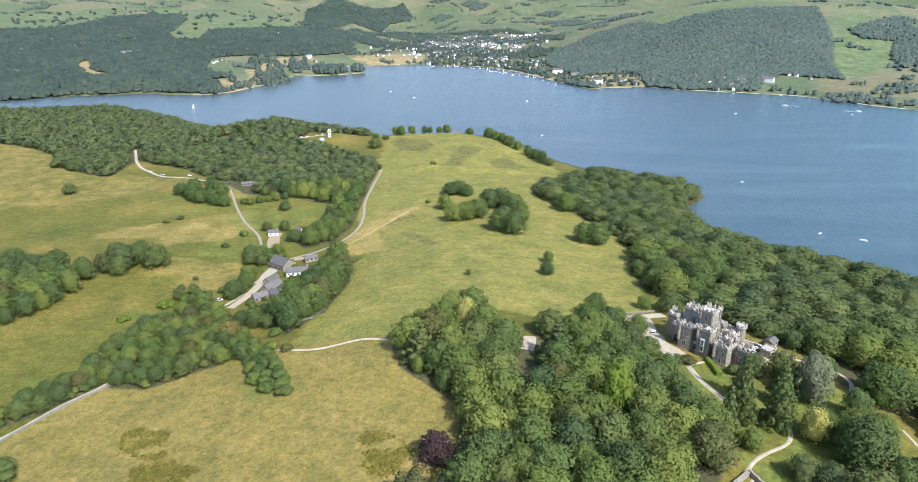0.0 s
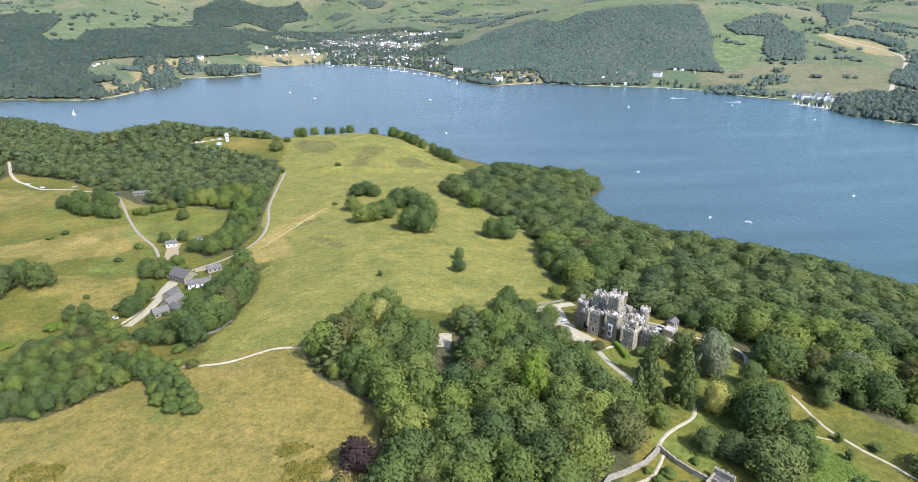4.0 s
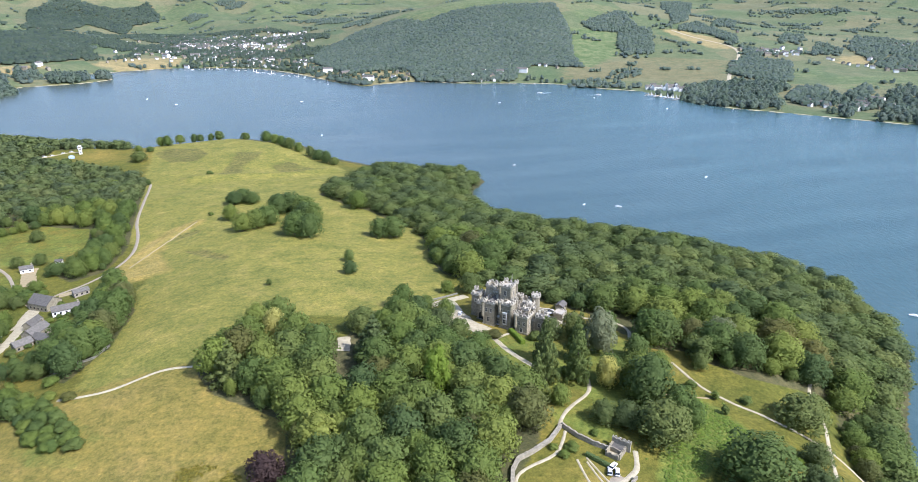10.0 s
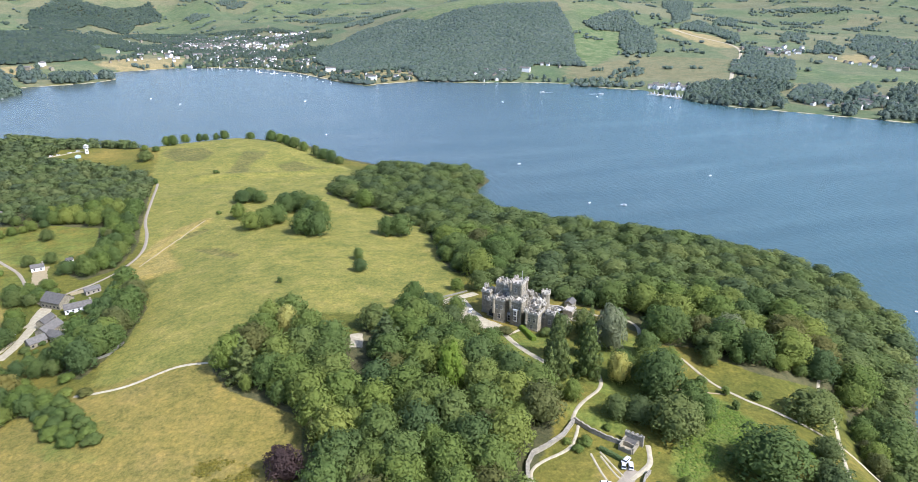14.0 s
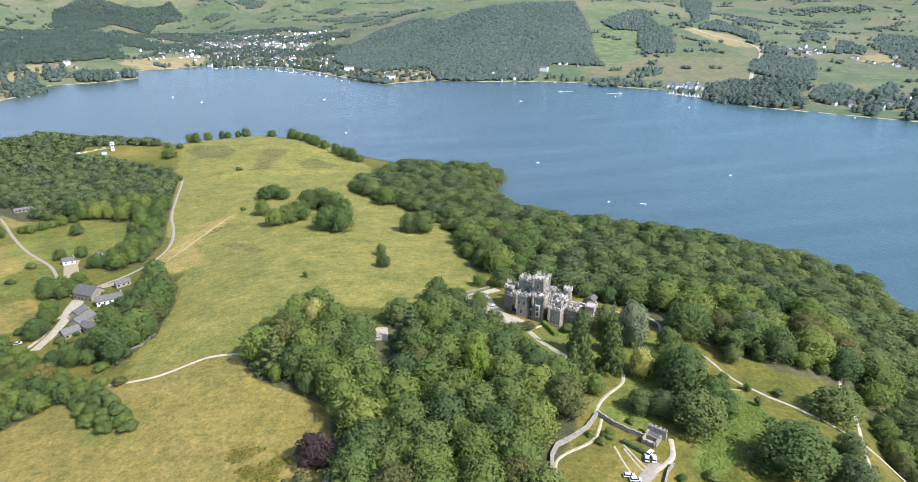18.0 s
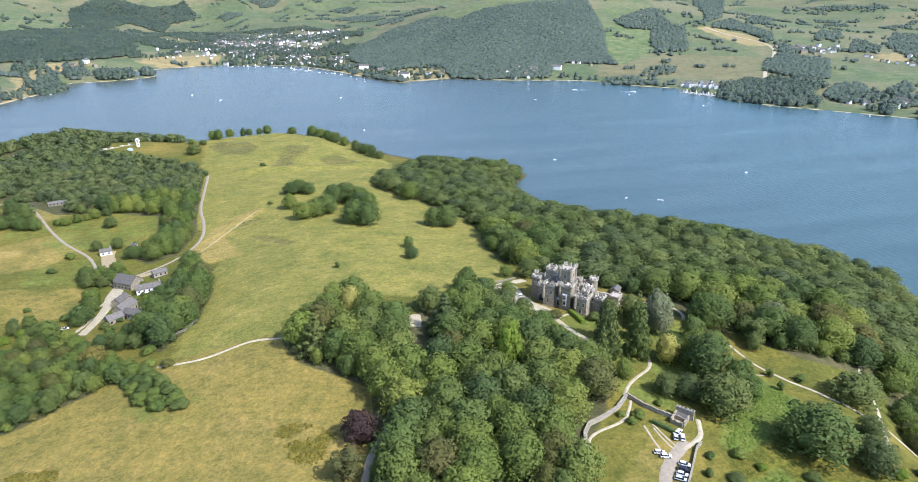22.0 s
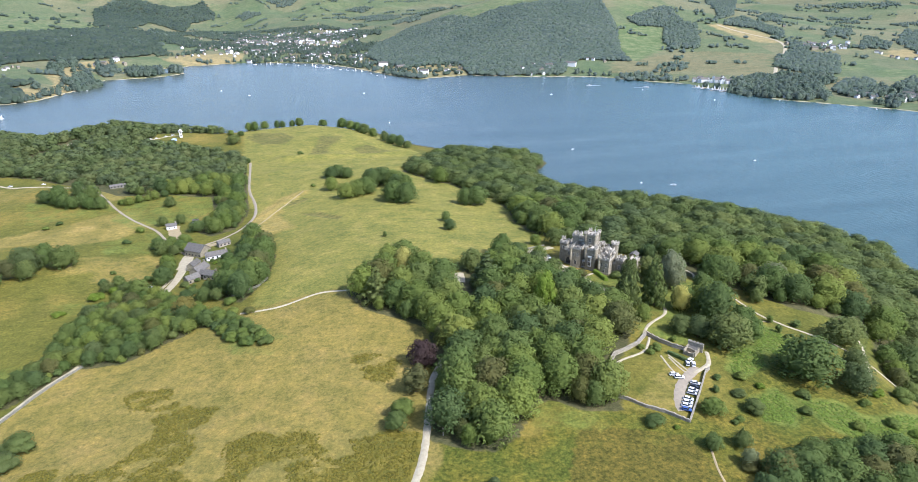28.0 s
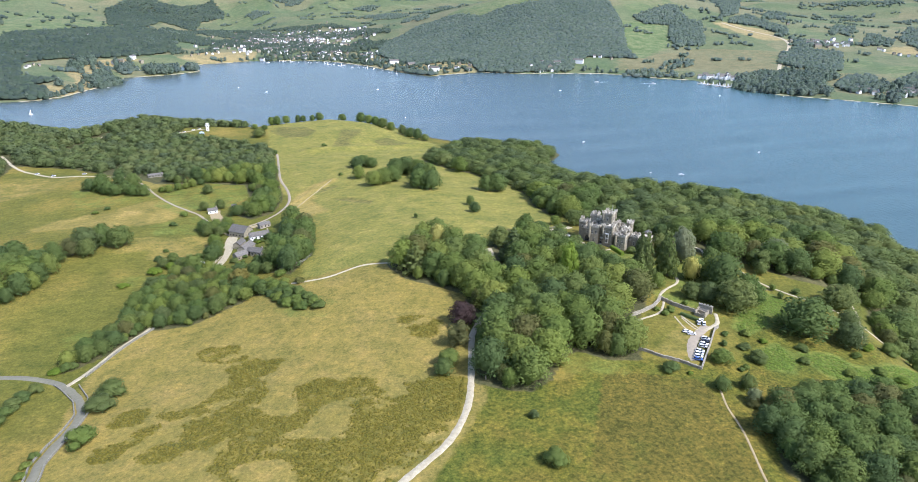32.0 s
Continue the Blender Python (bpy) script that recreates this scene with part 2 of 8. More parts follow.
def off_line(px, py, line):
    """Distance of points from a line of points, and the side: above zero to its left."""
    best, side = np.full(px.shape, 1e12), np.zeros(px.shape)
    for (ax, ay), (bx, by) in zip(line[:-1], line[1:]):
        ex, ey = bx - ax, by - ay
        k = np.clip(((px - ax) * ex + (py - ay) * ey) / (ex * ex + ey * ey), 0, 1)
        gap = (px - ax - k * ex) ** 2 + (py - ay - k * ey) ** 2
        nearer = gap < best - 1e-6
        best = np.where(nearer, gap, best)
        side = np.where(nearer, ex * (py - ay) - ey * (px - ax), side)
    return np.sqrt(best) * np.where(side >= 0, 1, -1)


def inside(px, py, poly):
    odd = np.zeros(np.shape(px), bool)
    for (ax, ay), (bx, by) in zip(poly, poly[1:] + poly[:1]):
        if ay != by:
            odd ^= ((ay > py) != (by > py)) & (px < (bx - ax) * (py - ay) / (by - ay) + ax)
    return odd


NEAR_LAND = NEAR_BANK + [(210, -2000), (-9000, -2000), (-9000, 1000)]
FAR_LAND = FAR_BANK + [(9000, -400), (9000, 9000), (-9000, 9000), (-9000, 1150)]


def off_far(px, py):
    """Distance from the far bank, above zero on the land beyond the lake."""
    return np.abs(off_line(px, py, FAR_BANK)) * np.where(inside(px, py, FAR_LAND), 1, -1)


def ease(a, b, v):
    k = np.clip((v - a) / (b - a), 0, 1)
    return k * k * (3 - 2 * k)


def waves(x, y, seed):
    """Rolling unevenness from a few crossed sines, about -1 to 1."""
    out = 0
    for n in range(4):
        a = seed * 1.7 + n * 2.4
        out = out + np.sin((x * np.cos(a) + y * np.sin(a)) * 1.9 ** n + seed * 3.1 + n) / 1.6 ** n
    return out / 2.2


def near_height(x, y):
    z = 14 + 0 * x
    for hills, size in ((BROAD, 190), (KNOLLS, 65)):
        for hx, hy, h in hills:
            z = z + h * np.exp(-((x - hx) ** 2 + (y - hy) ** 2) / (2 * size * size))
    for line, rise, wide in LYNCHETS:
        z = z + rise * np.exp(-(off_line(x, y, line) / wide) ** 2)
    return z + 0.7 * waves(x / 28, y / 28, 1) + 0.9 * ease(420, 560, y) * waves(x / 34, y / 52, 9) + 1.1 * ease(-150, -230, x) * waves(x / 38, y / 46, 12)


# low banks and terraces in the meadow: line, height, reach
LYNCHETS = [([(-47, 736), (-5, 732), (38, 732), (100, 751)], 3.4, 11), ([(-75, 503), (-60, 533), (-39, 561)], 1.3, 5), ([(-83, 447), (-72, 446), (-59, 449)], 0.8, 4), ([(-69, 659), (-40, 683), (-7, 676)], 1.3, 9),
            ([(-57, 523), (-48, 528), (-39, 534)], -0.8, 3), ([(-44, 483), (-33, 467), (-19, 444)], -0.6, 3), ([(-80, 900), (-50, 880), (-20, 905)], 1.2, 9), ([(20, 700), (60, 690), (95, 700)], 1.2, 9)]
# far hills: place, reach along x and y, height
FELLS = [(1220, 2560, 420, 480, 150), (760, 2260, 260, 330, 68), (-1250, 2500, 560, 430, 85), (-820, 2780, 260, 260, 40),
         (-1000, 1750, 280, 200, 22), (1750, 2300, 400, 500, 45), (500, 2900, 300, 300, 25)]


def far_height(x, y, off):
    z = 2.5 + 0.014 * np.clip(off, 0, 3000)
    for hx, hy, sx, sy, h in FELLS:
        z = z + h * np.exp(-((x - hx) / sx) ** 2 / 2 - ((y - hy) / sy) ** 2 / 2)
    reach, bearing = np.hypot(x, y), np.arctan2(x, y)
    dale = np.exp(-((bearing + 0.085) / 0.07) ** 2)
    rise = ease(2700 + 900 * dale, 4750, reach)
    z = z + rise * 185 + rise * (62 * waves(x / 380, y / 380, 5) + 22 * waves(x / 125, y / 125, 7))
    return z + ease(30, 300, off) * 4 * waves(x / 110, y / 110, 3)


def height(x, y):
    """The ground's height; below zero under the lake."""
    x, y = np.asarray(x, float), np.asarray(y, float)
    near = np.abs(off_line(x, y, NEAR_BANK)) * np.where(inside(x, y, NEAR_LAND), 1, -1)
    far = off_far(x, y)
    wet_near, wet_far = ease(-3, 70, near), ease(-2, 90, far)
    home = near > -8
    zn = np.where(near > 0, 0.5 + 0.05 * np.minimum(near, 10), 0.06 * near) + wet_near * (near_height(x, y) - 1)
    zf = np.where(far > 0, 0.4 + 0.03 * np.minimum(far, 20), 0.06 * far) + wet_far * (far_height(x, y, far) - 1)
    return np.maximum(np.maximum(np.where(home, zn, -6), np.where(far > -8, zf, -6)), -6)

# ---- meshes and parts ----
def mesh(name, verts, faces, mat, smooth=False, normals=None):
    me = bpy.data.meshes.new(name)
    verts, faces = np.asarray(verts, np.float32), np.asarray(faces, np.int32)
    k = faces.shape[1]
    me.vertices.add(len(verts))
    me.vertices.foreach_set("co", verts.ravel())
    me.loops.add(faces.size)
    me.loops.foreach_set("vertex_index", faces.ravel())
    me.polygons.add(len(faces))
    me.polygons.foreach_set("loop_start", np.arange(0, faces.size, k, dtype=np.int32))
    me.polygons.foreach_set("use_smooth", np.full(len(faces), smooth))
    me.update(calc_edges=True)
    if normals is not None:
        me.attributes.new("custom_normal", "FLOAT_VECTOR", "POINT").data.foreach_set("vector", np.asarray(normals, np.float32).ravel())
    me.materials.append(mat)
    return me


def part(name, bm, material, parent, label=""):
    """Links a bmesh, or a mesh, as one object under a thing or under a part."""
    if isinstance(bm, bmesh.types.BMesh):
        me = bpy.data.meshes.new(name)
        bm.to_mesh(me)
        bm.free()
        me.materials.append(material)
    else:
        me = bm
    ob = new(name, me)
    ob.parent = parent
    return tagged(ob, label)


def thing(name, m, label, category, group="", kind=""):
    ob = new(name)
    ob.empty_display_size = 0.5
    ob.matrix_world = m
    return tagged(ob, label, category, group, kind)


def box(bm, x0, x1, y0, y1, z0, z1, bevel=0.0):
    made = bmesh.ops.create_cube(bm, size=1, matrix=Matrix.Translation(((x0 + x1) / 2, (y0 + y1) / 2, (z0 + z1) / 2)) @ Matrix.Diagonal((x1 - x0, y1 - y0, z1 - z0, 1)))
    if bevel:
        edges = {e for v in made["verts"] for e in v.link_edges}
        bmesh.ops.bevel(bm, geom=list(edges), offset=bevel, segments=1, affect="EDGES")
    return bm


def drum(bm, x, y, z0, z1, r0, r1=None, sides=12):
    bmesh.ops.create_cone(bm, cap_ends=True, segments=sides, radius1=r0, radius2=r0 if r1 is None else r1, depth=z1 - z0, matrix=Matrix.Translation((x, y, (z0 + z1) / 2)))
    return bm


def in_soft(px, py, poly, soft):
    """1 well inside an outline, 0 outside, with a soft edge."""
    gap = np.abs(off_line(px, py, poly + poly[:1]))
    return np.where(inside(px, py, poly), 1.0, ease(soft, 0, gap))


# ---- ground: one sheet to the horizon, finest round the park ----
def steps(fine0, fine1, step, lo, hi, grow):
    mid = list(np.arange(fine0, fine1 + 0.1, step))
    up, s = [], step
    while (up[-1] if up else fine1) < hi:
        s = min(s * grow, 45)
        up.append((up[-1] if up else fine1) + s)
    down, s = [], step
    while (down[-1] if down else fine0) > lo:
        s = min(s * grow, 45)
        down.append((down[-1] if down else fine0) - s)
    return np.array(down[::-1] + mid + up)


GX, GY = steps(-260, 330, 3.0, -4600, 4800, 1.035), steps(30, 600, 3.0, -500, 5300, 1.02)
mx, my = np.meshgrid(GX, GY)
GZ = height(mx, my)


def ground(x, y):
    """Height of the ground sheet itself."""
    x, y = np.asarray(x, float), np.asarray(y, float)
    i, j = np.clip(np.searchsorted(GX, x) - 1, 0, len(GX) - 2), np.clip(np.searchsorted(GY, y) - 1, 0, len(GY) - 2)
    u, v = (x - GX[i]) / (GX[i + 1] - GX[i]), (y - GY[j]) / (GY[j + 1] - GY[j])
    a, b_, c, d = GZ[j, i], GZ[j, i + 1], GZ[j + 1, i + 1], GZ[j + 1, i]
    return np.where(u + v <= 1, a + u * (b_ - a) + v * (d - a), c + (1 - u) * (d - c) + (1 - v) * (b_ - c))


WOOD_CENTRE = [(-32, 284), (-26, 263), (-10, 246), (4, 231), (0, 205), (-6, 175), (-17, 147), (-5, 137), (4, 133), (14, 137), (29, 154), (39, 157),
               (48, 146), (64, 141), (70, 165), (90, 184), (100, 197), (106, 212), (98, 226), (90, 247), (82, 262), (80, 284), (74, 294), (64, 290),
               (45, 300), (36, 285), (22, 290), (4, 322), (-12, 306), (-26, 288)]
WOOD_EAST = [(212, 135), (228, 158), (251, 183), (258, 197), (231, 199), (217, 204), (206, 220), (200, 236), (186, 240), (178, 262), (176, 285), (160, 300), (150, 318),
             (130, 342), (116, 368), (116, 400), (126, 441), (128, 483), (104, 550), (86, 583), (72, 622), (84, 652), (119, 690), (165, 765), (220, 725),
             (262, 697), (260, 672), (234, 640), (220, 600), (224, 550), (256, 498), (308, 453), (363, 408), (396, 349), (400, 309), (372, 249),
             (348, 222), (299, 186), (264, 158), (246, 120)]
WOOD_WEST = [(-95, 719), (-94, 604), (-91, 520), (-101, 478), (-119, 468), (-135, 495), (-119, 535), (-124, 592), (-162, 614), (-212, 625), (-250, 670),
             (-322, 740), (-390, 770), (-387, 695), (-444, 716), (-523, 813), (-615, 861), (-900, 900), (-1200, 1100), (-1000, 1170), (-850, 1145), (-760, 1112), (-610, 1165),
             (-480, 1080), (-410, 1012), (-350, 955), (-315, 985), (-260, 1004), (-225, 988), (-190, 970), (-150, 948), (-125, 926), (-132, 918), (-170, 934), (-215, 925), (-225, 880), (-180, 850), (-130, 800), (-96, 760)]
HEDGE_BAND = [(-210, 238), (-188, 254), (-174, 274), (-151, 268), (-139, 274), (-126, 282), (-113, 288), (-104, 284), (-98, 288),
              (-118, 318), (-146, 356), (-166, 372), (-182, 332), (-194, 278), (-211, 250)]
FARM_GROVE = [(-108, 326), (-92, 308), (-77, 330), (-71, 384), (-82, 436), (-90, 430), (-95, 400), (-98, 370)]
SOUTH_WOOD = [(88, 79), (78, 61), (83, 45), (119, 36), (170, 60), (168, 84), (150, 97), (122, 102), (100, 95)]
FAR_HILL_WOOD = [(140, 1680), (250, 2000), (312, 2194), (449, 2332), (568, 2340), (770, 2200), (949, 2190), (1138, 2215), (1047, 1923), (930, 1679), (885, 1540), (765, 1605),
                 (665, 1491), (530, 1522), (305, 1545), (200, 1640)]
FAR_WEST_WOOD = [(-1017, 1221), (-834, 1378), (-694, 1437), (-614, 1429), (-542, 1412), (-508, 1431), (-552, 1515), (-589, 1536), (-552, 1631), (-636, 1648), (-697, 1884), (-631, 1988), (-551, 2011),
                 (-445, 2090), (-354, 2201), (-433, 2718), (-551, 2852), (-608, 2673), (-742, 2435), (-863, 2365), (-830, 2162), (-893, 2133), (-969, 2253), (-1005, 2530), (-1475, 3366), (-1311, 2626),
                 (-1309, 2332), (-1409, 2263), (-1905, 2371), (-2300, 1900), (-1700, 1400)]
SHORE_WOOD = [(858, 1095), (929, 1183), (1008, 1224), (1105, 1241), (1211, 1190), (1161, 1125), (1070, 1079), (985, 960), (940, 966), (876, 1033)]
SHORE_WOOD_SOUTH = [(1088, 832), (1275, 985), (1430, 1055), (1477, 1009), (1100, 737), (1090, 770)]

MEADOW_N = [(-82, 560), (-60, 440), (-75, 300), (-30, 290), (20, 330), (90, 310), (110, 400), (120, 480), (70, 600), (110, 700), (100, 850), (0, 1000), (-90, 960), (-88, 720)]
FIELD_S = [(-190, 230), (-172, 270), (-110, 284), (-40, 286), (0, 235), (-14, 190), (-22, 135), (-60, 90), (-100, 40), (-170, 40), (-192, 160)]
RUSHES = ([(-144, 228), (-137, 232), (-123, 226), (-121, 215), (-130, 217), (-139, 222)], [(-125, 190), (-124, 206), (-113, 208), (-104, 201), (-109, 192), (-110, 182), (-113, 163), (-122, 153), (-133, 145), (-142, 149), (-142, 164), (-136, 177)],
          [(-93, 172), (-86, 174), (-76, 169), (-62, 165), (-62, 154), (-51, 144), (-46, 156), (-33, 157), (-22, 150), (-27, 129), (-40, 115), (-57, 104), (-80, 70), (-110, 80), (-121, 115), (-130, 128), (-122, 140), (-113, 154), (-97, 147), (-93, 154)],
          [(-179, 154), (-176, 159), (-168, 162), (-161, 167), (-156, 169), (-157, 161), (-165, 156), (-170, 150)], [(-172, 182), (-168, 187), (-163, 184), (-164, 176), (-173, 178)], [(-157, 146), (-152, 151), (-143, 149), (-143, 144), (-151, 142)],
          [(-154, 177), (-143, 176), (-137, 174), (-148, 173)], [(-39, 217), (-26, 215), (-20, 206), (-27, 193), (-33, 199), (-36, 209)])
PALE_SPOT = [(-90, 142), (-84, 151), (-79, 152), (-76, 146), (-79, 135), (-86, 132), (-92, 135)]
PALE_SOUTH = [(-116, 122), (-105, 120), (-100, 104), (-116, 106)]
BROWN_E = [(40, 132), (53, 131), (79, 119), (79, 91), (69, 65), (60, 40), (0, 40), (3, 73), (15, 92)]
FRINGE_E = [(32, 163), (42, 157), (62, 141), (71, 128), (45, 134), (28, 139), (23, 149)]
ROUGH = [(60, 135), (98, 108), (150, 108), (200, 130), (196, 150), (170, 158), (165, 185), (150, 190), (140, 160), (120, 128), (96, 118)]
BRACKEN = ([(125, 132), (137, 136), (137, 126), (129, 118), (120, 121)], [(141, 168), (157, 170), (147, 156), (130, 150), (129, 154)],
           [(145, 127), (160, 123), (162, 112), (178, 110), (199, 109), (215, 100), (190, 85), (171, 86), (161, 94), (151, 101), (146, 112)], [(160, 190), (175, 196), (180, 170), (165, 160), (158, 172)])
HAY_WEST = [(-291, 495), (-277, 520), (-243, 533), (-205, 562), (-178, 515), (-199, 483), (-238, 503), (-272, 497)]
HAY_BANK = [(-39, 563), (-57, 549), (-74, 514), (-84, 482), (-84, 448), (-72, 445), (-59, 449), (-69, 484), (-66, 524), (-51, 540)]
STRAND = [(190, 2068), (257, 2040), (251, 1919), (300, 1700), (454, 1699), (446, 1612), (448, 1557), (321, 1553), (229, 1709), (185, 1862)]
WEST_TOP = [(-2048, 2876), (-1663, 2319), (-1423, 2287), (-1328, 2367), (-1533, 3073), (-1504, 3367), (-1011, 2545), (-952, 2234), (-838, 2159), (-878, 2381), (-748, 2454), (-616, 2712), (-875, 3597), (-1165, 3553), (-1422, 3449), (-1704, 3152)]
LUSH_WEST = [[(-206, 360), (-184, 357), (-180, 340), (-200, 341)], [(-216, 276), (-206, 288), (-194, 278), (-194, 260), (-210, 260)], [(-292, 628), (-247, 624), (-219, 602), (-209, 575), (-234, 566), (-275, 559)], [(-199, 477), (-163, 493), (-149, 464), (-152, 446), (-190, 452)]]
DRY_WEST = [[(-242, 507), (-230, 519), (-211, 558), (-204, 579), (-194, 563), (-196, 511), (-214, 489), (-231, 472)], [(-222, 442), (-191, 444), (-154, 435), (-148, 411), (-186, 422), (-212, 410)]]
DRY_NW = [(-631, 856), (-564, 861), (-478, 766), (-409, 702), (-306, 687), (-336, 632), (-400, 591), (-442, 579)]
GREEN_TOP = [(581, 2393), (667, 2496), (773, 2440), (936, 2498), (1180, 2420), (910, 2268), (756, 2201), (639, 2170)]
CAMP_STRIP = [(-236, 642), (-228, 660), (-211, 670), (-199, 639), (-211, 611), (-222, 609)]
FELL_PALE = [(1413, 1919), (1457, 1916), (1503, 1821), (1484, 1678), (1428, 1625), (1398, 1704), (1407, 1862)]
HAY_FAR = [(1598, 1400), (1699, 1468), (1768, 1467), (1730, 1392), (1655, 1370)]
STRAW_FAR = ([(-954, 1667), (-859, 1539), (-777, 1550), (-884, 1614), (-946, 1723)], [(-557, 1732), (-538, 1993), (-429, 2052), (-488, 1959), (-512, 1770), (-472, 1549), (-492, 1505), (-514, 1647)],
             [(-577, 1541), (-535, 1577), (-466, 1530), (-498, 1460), (-529, 1497)], [(-338, 2097), (-279, 2211), (-117, 2237), (-121, 2132), (-171, 2051), (-232, 1964), (-291, 2083)])
FELL_BROWN = [(840, 1548), (1135, 1611), (1322, 1508), (1096, 1260), (1000, 1298), (949, 1366), (779, 1447)]
FELL_BROWN_S = [(1070, 1079), (1205, 1184), (1260, 1167), (1129, 1059)]
FELL_GREENS = ([(1355, 1218), (1635, 1171), (1457, 1038), (1265, 1094)], [(1372, 1332), (1495, 1358), (1386, 1238), (1294, 1238)], [(-308, 4249), (-92, 4227), (-5, 3642), (-256, 3492), (-311, 3822)], [(42, 3449), (316, 3963), (725, 4007), (889, 3834), (441, 3139)], [(1188, 2290), (1388, 2297), (1429, 2148), (1360, 2034), (1134, 1995), (1167, 2133)])
YARD = [(72, 144), (80, 137), (87, 129), (102, 144), (113, 157), (100, 162), (90, 156)]
PADDOCK = [(-200, 600), (-205, 545), (-180, 510), (-140, 520), (-118, 560), (-126, 600), (-165, 612)]
CAMP_GREEN = [(-280, 723), (-270, 741), (-252, 703), (-261, 688)]
HILL_RUSH = ([(-96, 889), (-74, 830), (-48, 817), (-34, 846), (-49, 891), (-78, 908)], [(3, 837), (28, 834), (20, 810), (5, 782), (-2, 742), (-18, 747), (-5, 800)], [(39, 778), (58, 792), (80, 766), (68, 737), (46, 747)],
             [(-60, 520), (-48, 524), (-37, 531), (-40, 538), (-52, 531)], [(-46, 485), (-30, 470), (-16, 446), (-20, 442), (-36, 464)])
# copses, ghylls and hedged woods on the fells across the lake
FELL_WOODS = ([(1203, 1874), (1290, 1942), (1346, 1917), (1178, 1645), (1084, 1646), (1107, 1733)], [(1476, 1942), (1620, 2027), (1627, 1826), (1524, 1712), (1528, 1853), (1453, 1903)],
              [(1514, 1694), (1500, 1574), (1424, 1491), (1471, 1432), (1248, 1203), (1179, 1210), (1176, 1341), (1294, 1458), (1411, 1536)], [(2308, 3205), (2487, 3175), (1603, 2062), (1478, 1971), (1691, 2307)],
              [(1127, 1987), (1360, 2128), (1316, 1948), (1199, 1886), (1118, 1913)], [(1053, 1022), (1189, 1130), (1244, 1106), (1111, 970), (1045, 929), (1029, 976)],
              [(1050, 894), (1225, 1029), (1390, 1126), (1235, 978), (1171, 903), (1052, 856)], [(1639, 1976), (2187, 2561), (2154, 2435), (1761, 1996)], [(1698, 1729), (1933, 1932), (2051, 1959), (1822, 1729)],
              [(1631, 1520), (1881, 1736), (1814, 1575), (1700, 1479)], [(1835, 1575), (2285, 1937), (2340, 1857), (2262, 1640), (1699, 1219), (1612, 1262), (1790, 1497)],
              [(1376, 1951), (1498, 2006), (1457, 1931), (1366, 1918)], [(2562, 2651), (2682, 2645), (2849, 2470), (2781, 2408), (2593, 2535)], [(742, 1370), (814, 1423), (871, 1345), (889, 1288), (884, 1268), (785, 1336)],
              [(853, 1381), (941, 1469), (1007, 1464), (967, 1392), (895, 1358)])
DARK_SLOPE = [(-634, 2741), (-842, 3798), (-710, 4074), (-498, 4032), (-346, 4274), (-273, 3986), (-397, 3769), (-402, 3465), (-565, 3561)]
FIELD_E = [(-14, 150), (-20, 130), (-30, 112), (-50, 85), (-60, 40), (0, 0), (80, 20), (84, 100), (70, 128), (50, 142), (20, 130)]
LAWN = [(98, 292), (106, 262), (104, 236), (112, 205), (104, 192), (120, 180), (150, 196), (172, 236), (176, 270), (150, 276), (130, 262), (112, 272)]
GREEN_FAR = [(1029, 1936), (1124, 1923), (1191, 1872), (1076, 1676), (915, 1557), (882, 1562), (941, 1748)]


def wetness(x, y):
    """Where rushes stand in the dry field."""
    return np.max([in_soft(x, y, p, 9) for p in RUSHES], 0) * (1 - in_soft(x, y, PALE_SPOT, 4)) * (1 - in_soft(x, y, PALE_SOUTH, 5)) + 0.28 * waves(x / 7, y / 7, 3) + 0.3 * waves(x / 2.6, y / 2.6, 5)


